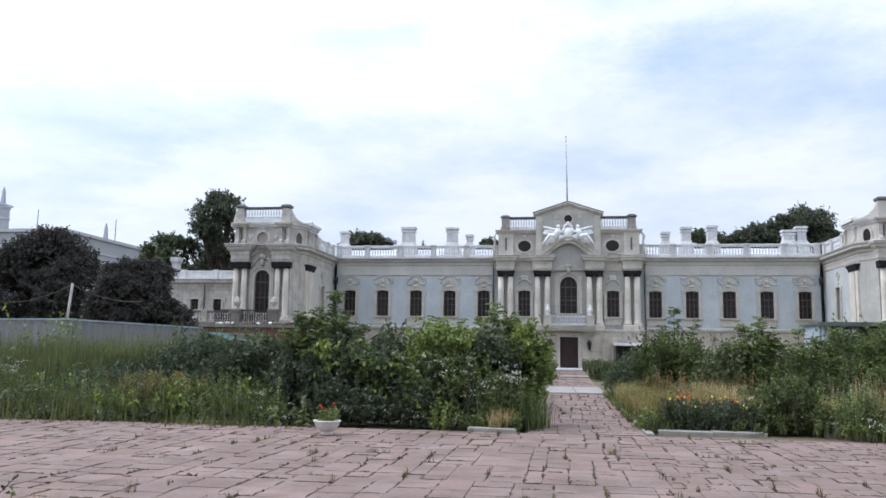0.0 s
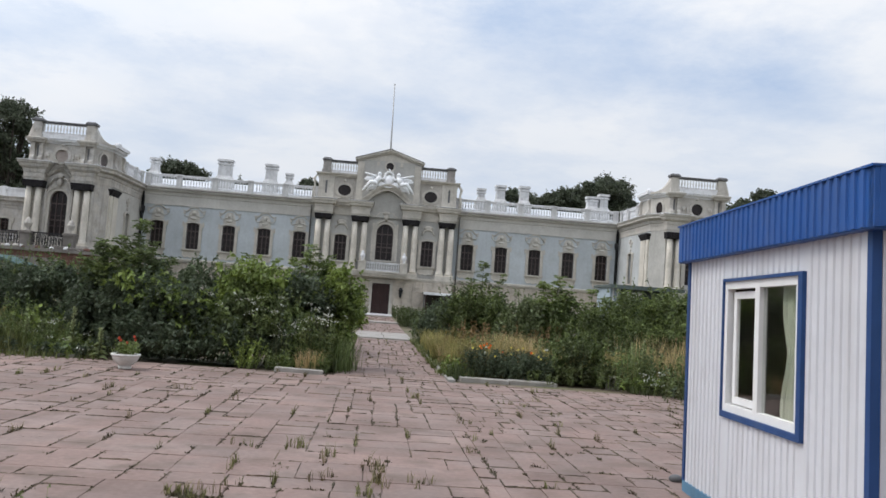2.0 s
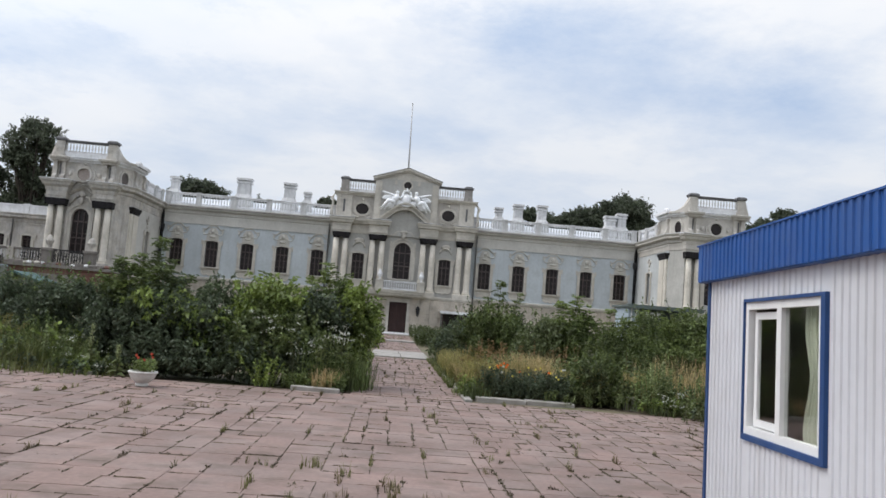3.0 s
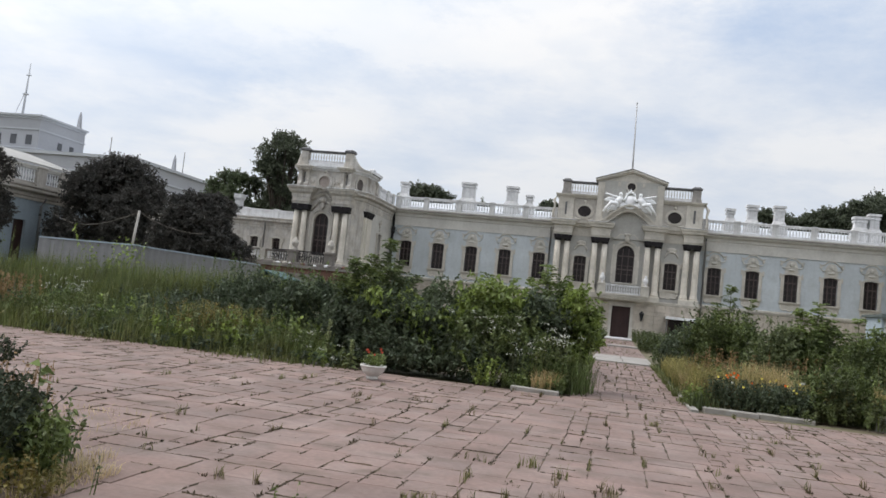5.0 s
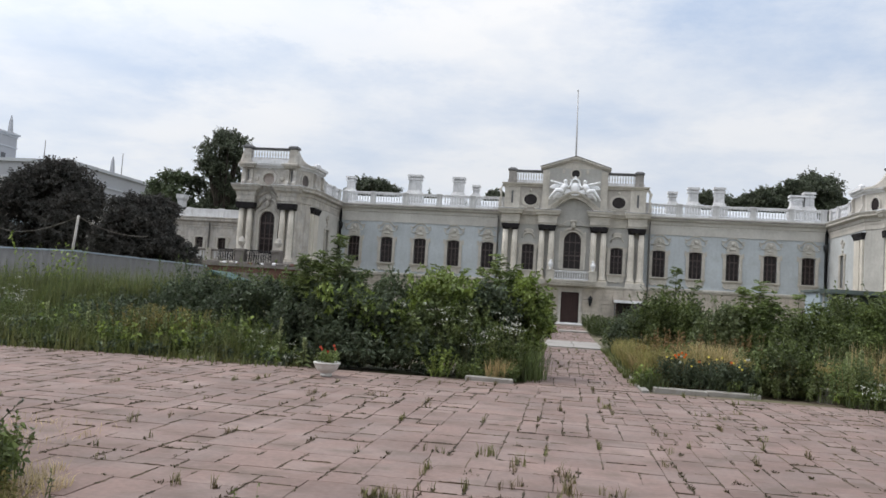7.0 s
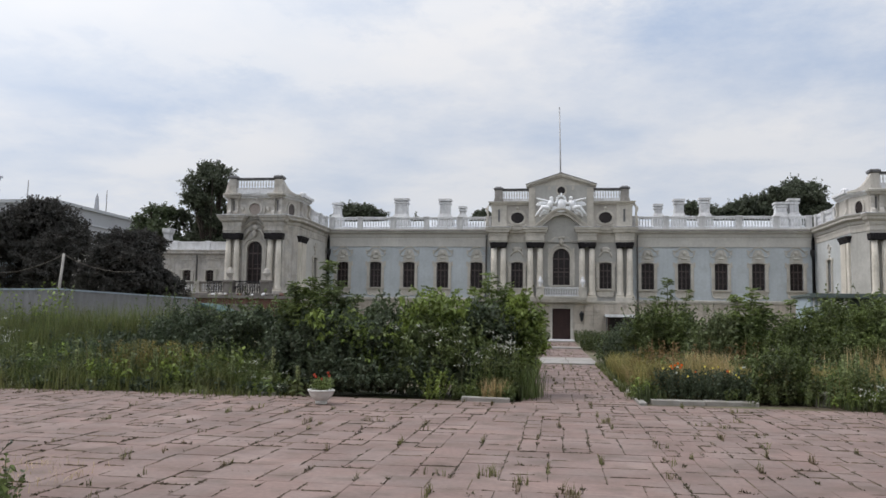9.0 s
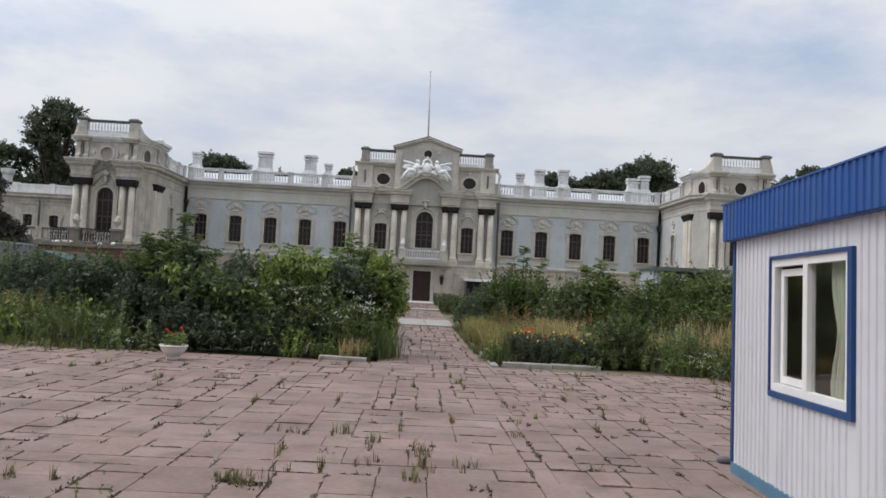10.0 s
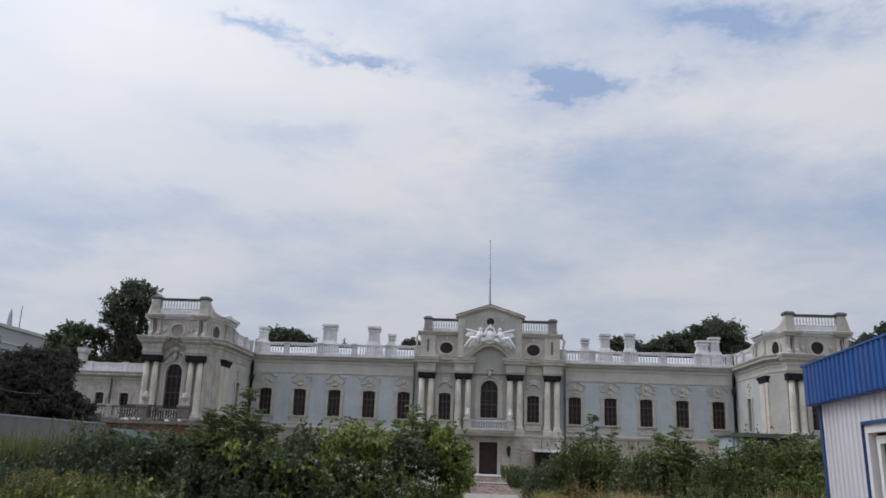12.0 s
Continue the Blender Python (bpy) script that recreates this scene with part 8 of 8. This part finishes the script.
# dark evergreens left of the court
tree("tree", -39.72, 57, 11.0, crown(-39.72, 57, 4.88, 3.92, 10.26, 70, 3, True) + [(-40.72, 57, 8.87, 1.85, 1.85, 1.43), (-38.73, 57, 9.01, 1.85, 1.85, 1.43), (-37.02, 57, 7.44, 1.57, 1.71, 1.57), (-42.43, 57, 7.3, 1.71, 1.71, 1.57)], 15500, 13, 0.2, M_LEAF_X, "dense dark evergreen tree with a rounded crown", 0.36, rough=0.2)
tree("tree", -22.8, 40.5, 6.5, crown(-22.9, 40.5, 3.2, 2.3, 5.8, 56, 4, True) + [(-23.6, 40.5, 5.3, 1.0, 1.0, 0.9), (-22.4, 40.5, 5.4, 1.1, 1.0, 0.9)], 11000, 13, 0.135, M_LEAF_X, "smaller dark evergreen tree with a rounded crown", 0.22, rough=0.2)
tree("tree", -38.0, 39.0, 9.6, crown(-38.0, 39, 5.1, 2.75, 8.4, 44, 5, True), 9500, 13, 0.15, M_LEAF_X, "dark evergreen tree beside the service wing", 0.28, rough=0.22)
# broadleaf trees behind the palace
tree("tree", -54.0, 120, 26, crown(-53.7, 120, 21.0, 4.2, 9.4, 26, 6) + crown(-53.4, 120, 14.5, 3.4, 8.0, 12, 26), 3400, 10, 0.36, M_LEAF_FAR, "tall broadleaf tree with an uneven crown", 0.6)
tree("tree", -56.0, 122, 20, crown(-57.0, 122, 13.2, 4.4, 14, 34, 7), 3800, 10, 0.42, M_LEAF_FAR, "dark broadleaf tree behind the palace", 0.6)
tree("tree", -62.5, 119, 19.5, crown(-62.0, 119, 15.2, 3.7, 7.6, 26, 8), 2400, 10, 0.38, M_LEAF_FAR2, "lighter green tree with loose branches", 0.5)
tree("tree", -68.5, 128, 18, crown(-68.5, 128, 14.6, 3.2, 7.0, 20, 18), 1800, 10, 0.38, M_LEAF_FAR2, "lighter green tree with loose branches", 0.5)
for x, top, r, seed in ((-30.5, 19.7, 4.4, 9), (-21.5, 18.2, 1.6, 10), (-12.0, 18.5, 2.6, 11), (19.8, 19.3, 3.0, 12), (24.8, 19.7, 4.4, 13), (29.6, 21.0, 4.6, 14), (33.2, 22.1, 4.4, 15), (27.2, 20.0, 4.0, 21), (31.6, 21.4, 4.2, 22), (36.6, 20.0, 3.2, 16), (53.8, 20.4, 3.2, 17), (58.5, 22.4, 4.2, 19), (63.0, 21.0, 4.0, 20)):
    h = 11.0
    tree("tree", x, 120.5 + (seed % 3), top, crown(x, 120.5 + (seed % 3), top - h * 0.47, r * 0.95, h, 32, seed), int(1000 * r), 10, 0.4, M_LEAF_FAR, "dark green broadleaf tree behind the palace roof", 0.45)


# ---- paving slabs, last ----
random.seed(40)
SLAB = {}


def slab_mesh(w, d):
    key = (w, d)
    if key not in SLAB:
        c = 0.003
        mb = MB()
        mb.rings([[(a, b_, z) for a, b_ in ((e, e), (w - e, e), (w - e, d - e), (e, d - e))] for z, e in ((-0.05, 0.0), (-c, 0.0), (0.0, c))])
        SLAB[key] = mb.mesh("slab", M_SLAB)
    return SLAB[key]


def slab_field(x0, x1, y0, y1, widths, lengths):
    """Cut the field at random into patches; each patch is laid in rows, or now and then in columns, with joints of its own."""
    w, d = x1 - x0, y1 - y0
    if max(w, d) > 3.4 or (max(w, d) > 1.7 and random.random() < 0.7):
        k = random.uniform(0.35, 0.65)
        if w * random.uniform(0.7, 1.4) > d:
            yield from slab_field(x0, x0 + w * k, y0, y1, widths, lengths)
            yield from slab_field(x0 + w * k, x1, y0, y1, widths, lengths)
        else:
            yield from slab_field(x0, x1, y0, y0 + d * k, widths, lengths)
            yield from slab_field(x0, x1, y0 + d * k, y1, widths, lengths)
        return

    def cuts(lo, hi, sizes):
        out, at = [lo], lo + random.choice(sizes) * random.uniform(0.6, 1.0)
        while at < hi - 0.22:
            out.append(at)
            at += random.choice(sizes)
        return out + [hi]
    wide = widths[0] if x0 < -1.5 else widths[1]
    if random.random() < 0.4:
        ys = cuts(y0, y1, lengths)
        for ya, yb in zip(ys, ys[1:]):
            xs = cuts(x0, x1, wide)
            for xa, xb in zip(xs, xs[1:]):
                yield xa, ya, xb - xa, yb - ya
    else:
        xs = cuts(x0, x1, wide)
        for xa, xb in zip(xs, xs[1:]):
            ys = cuts(y0, y1, lengths)
            for ya, yb in zip(ys, ys[1:]):
                yield xa, ya, xb - xa, yb - ya


near, rest = [], MB()
JOINT = 0.006
spots = []
regions = ((-24, 14, -6.0, 17.0, ((0.42, 0.5, 0.6), (0.28, 0.34, 0.42)), (0.45, 0.56, 0.7)), (-1.2, 1.2, 17.05, 33.5, ((0.3, 0.4), (0.3, 0.36, 0.42)), (0.45, 0.56, 0.7)), (-1.2, 1.2, 39.6, 55.4, ((0.5,), (0.48, 0.6)), (0.75, 1.0)), (-1.2, 1.2, 57.8, 76.4, ((0.6,), (0.6,)), (1.0,)))
for x0, x1, y0, y1, widths, lengths in regions:
    for x, y, w, d in slab_field(x0, x1, y0, y1, widths, lengths):
        cx, cy = x + w / 2, y + d / 2
        if w < 0.15 or d < 0.1:
            continue
        dz = random.gauss(0, 0.0025)
        rx, ry = random.gauss(0, 0.15), random.gauss(0, 0.15)
        spots.append((x, y, w, d))
        if 4.2 < cy < 9.5 and -3.8 < cx < 2.5 and len(near) < 300:
            near.append((x, y, w, d, dz, rx, ry))
        else:
            g = JOINT / 2
            c = 0.003
            z = dz
            rest.rings([[(a, b_, zz + math.radians(rx) * (b_ - cy) + math.radians(ry) * (cx - a)) for a, b_ in ((x + g + e, y + g + e), (x + w - g - e, y + g + e), (x + w - g - e, y + d - g - e), (x + g + e, y + d - g - e))] for zz, e in ((z - 0.05, 0), (z - c, 0), (z, c))])
me = bpy.data.meshes.new("slabs_far")
me.from_pydata(rest.v, [], rest.f)
me.materials.append(M_SLAB_FAR)
tagged(part("slabs_far", me, None, pavement), kind="stuff")
for x, y, w, d, dz, rx, ry in near:
    part("slab", slab_mesh(round(w - JOINT, 3), round(d - JOINT, 3)), None, pavement, at=pose(x + JOINT / 2, y + JOINT / 2, dz, rx, ry, random.gauss(0, 0.15)))

# dark moss and earth that fill stretches of the joints, standing a little proud
moss_v, moss_f = [], []
tufts = []                                              # place, spread, height, leaves
for x, y, w, d in spots:
    if y < 2.5:
        continue
    for side_len, across in ((d, False), (w, True)):
        if random.random() > (0.5 if across else 0.95):
            continue
        for _ in range(random.choice((1, 2, 2))):
            run = min(side_len, random.uniform(0.08, 0.5))
            u = random.uniform(0, side_len - run)
            k = max(3, int(run / 0.035))
            wide = random.uniform(0.007, 0.014) * (1.0 if across else 1.3) * (1.4 if y > 11 else 1.0)
            high = random.uniform(0.003, 0.012)
            base = len(moss_v)
            for i in range(k + 1):
                q = u + run * i / k
                h = wide * random.choice((0.15, 0.6, 1.0, 1.0, 1.5)) * (0.25 if i in (0, k) else 1.0)
                off = random.gauss(0, 0.003)
                for o, z in ((-h, -0.004), (0, high * random.uniform(0.4, 1.2)), (h, -0.004)):
                    moss_v.append((x + q, y + off + o, z) if across else (x + off + o, y + q, z))
            for i in range(k):
                p = base + 3 * i
                moss_f += [(p, p + 1, p + 4, p + 3), (p + 1, p + 2, p + 5, p + 4)]
            if random.random() < (0.3 if across else 0.62):   # seedlings along part of the streak
                tall = random.uniform(0.014, 0.036) if random.random() < 0.9 else random.uniform(0.04, 0.075)
                for _ in range(1 + int(run * 26)):
                    q = u + random.random() * run
                    c = (x + q, y + random.gauss(0, 0.006)) if across else (x + random.gauss(0, 0.006), y + q)
                    tufts.append((*c, random.uniform(0.006, 0.016), tall * random.uniform(0.5, 1.4), random.randint(3, 6)))
for cx, cy, n, h in ((-1.75, 8.7, 90, 0.2), (-1.2, 8.75, 110, 0.26), (-0.8, 8.35, 110, 0.24), (-0.9, 8.0, 70, 0.14), (-1.25, 7.75, 70, 0.12), (-0.32, 8.0, 120, 0.24), (-0.3, 7.75, 80, 0.2), (-1.88, 6.5, 420, 0.14), (-1.75, 6.45, 300, 0.16), (-0.8, 7.3, 90, 0.2),
                     (-0.33, 7.2, 120, 0.22), (-0.42, 6.75, 120, 0.2), (0.08, 7.3, 90, 0.16), (0.12, 6.6, 90, 0.16), (-3.5, 6.35, 80, 0.2), (-3.05, 6.3, 60, 0.2), (-1.5, 6.9, 60, 0.16), (0.72, 9.1, 70, 0.16), (0.93, 9.9, 80, 0.16), (1.35, 8.4, 80, 0.16),
                     (1.9, 9.2, 40, 0.12), (2.3, 11.5, 60, 0.14), (2.45, 12.6, 60, 0.14), (2.2, 13.6, 60, 0.16), (0.9, 11.2, 60, 0.16), (1.5, 12.2, 60, 0.16), (-5.2, 9.6, 30, 0.18), (-4.6, 8.0, 30, 0.18), (-3.2, 9.4, 30, 0.12), (-4.9, 7.4, 50, 0.2), (-5.3, 8.9, 50, 0.22)):
    for _ in range(n // 14):
        tufts.append((cx + random.gauss(0, 0.07), cy + random.gauss(0, 0.07), 0.014, h * random.uniform(0.18, 0.55), 7))
small_p, small_l, big_p, big_l = [], [], [], []
for x, y, spread, h, n in tufts:
    for _ in range(n):
        q = (x + random.gauss(0, spread), y + random.gauss(0, spread), -0.012)
        (small_p if h < 0.06 else big_p).append(q)
        (small_l if h < 0.06 else big_l).append(h * random.uniform(0.6, 1.3))


def rosette(p, ln):
    p, ln = np.array(p), np.array(ln)
    d = unit(rng.normal(size=p.shape) * (1, 1, 0.2) * 0.55 + (0, 0, 1.1))
    return leaf_arrays(p, d, ln, ln * rng.uniform(0.2, 0.4, len(ln)) * np.where(ln > 0.07, 0.45, 1.0), 0.12)


M_MOSS = material("dark_moss_and_earth", (0.088, 0.072, 0.048), 0.95, 0.4, 3.0, 30, 0.5, island=0.45, tilt=(0.125, 0.09, 0.066), placed=True)
moss = bpy.data.meshes.new("joint_moss")
moss.from_pydata(moss_v, [], moss_f)
moss.materials.append(M_MOSS)
solo("joint_moss", moss, None, "dark moss and earth filling parts of the paving joints", "moss", kind="stuff")
M_WEED = leafy("joint_weed", (0.08, 0.074, 0.038), 0.45, 0.2, tilt=(0.09, 0.066, 0.042))
M_WEED_L = leafy("joint_grass", (0.16, 0.165, 0.06), 0.45, 0.25, tilt=(0.15, 0.115, 0.06))
stuff("joint_weeds", rosette(small_p, small_l), M_WEED, "small dark weeds growing in the paving joints", "weeds")
big_p, big_l = np.array(big_p), np.array(big_l)
stuff("joint_grass", blade_arrays(big_p[:, :2], big_l * 1.15, 0.0035, 0.7), M_WEED_L, "tufts of grass growing between slabs", "grass")
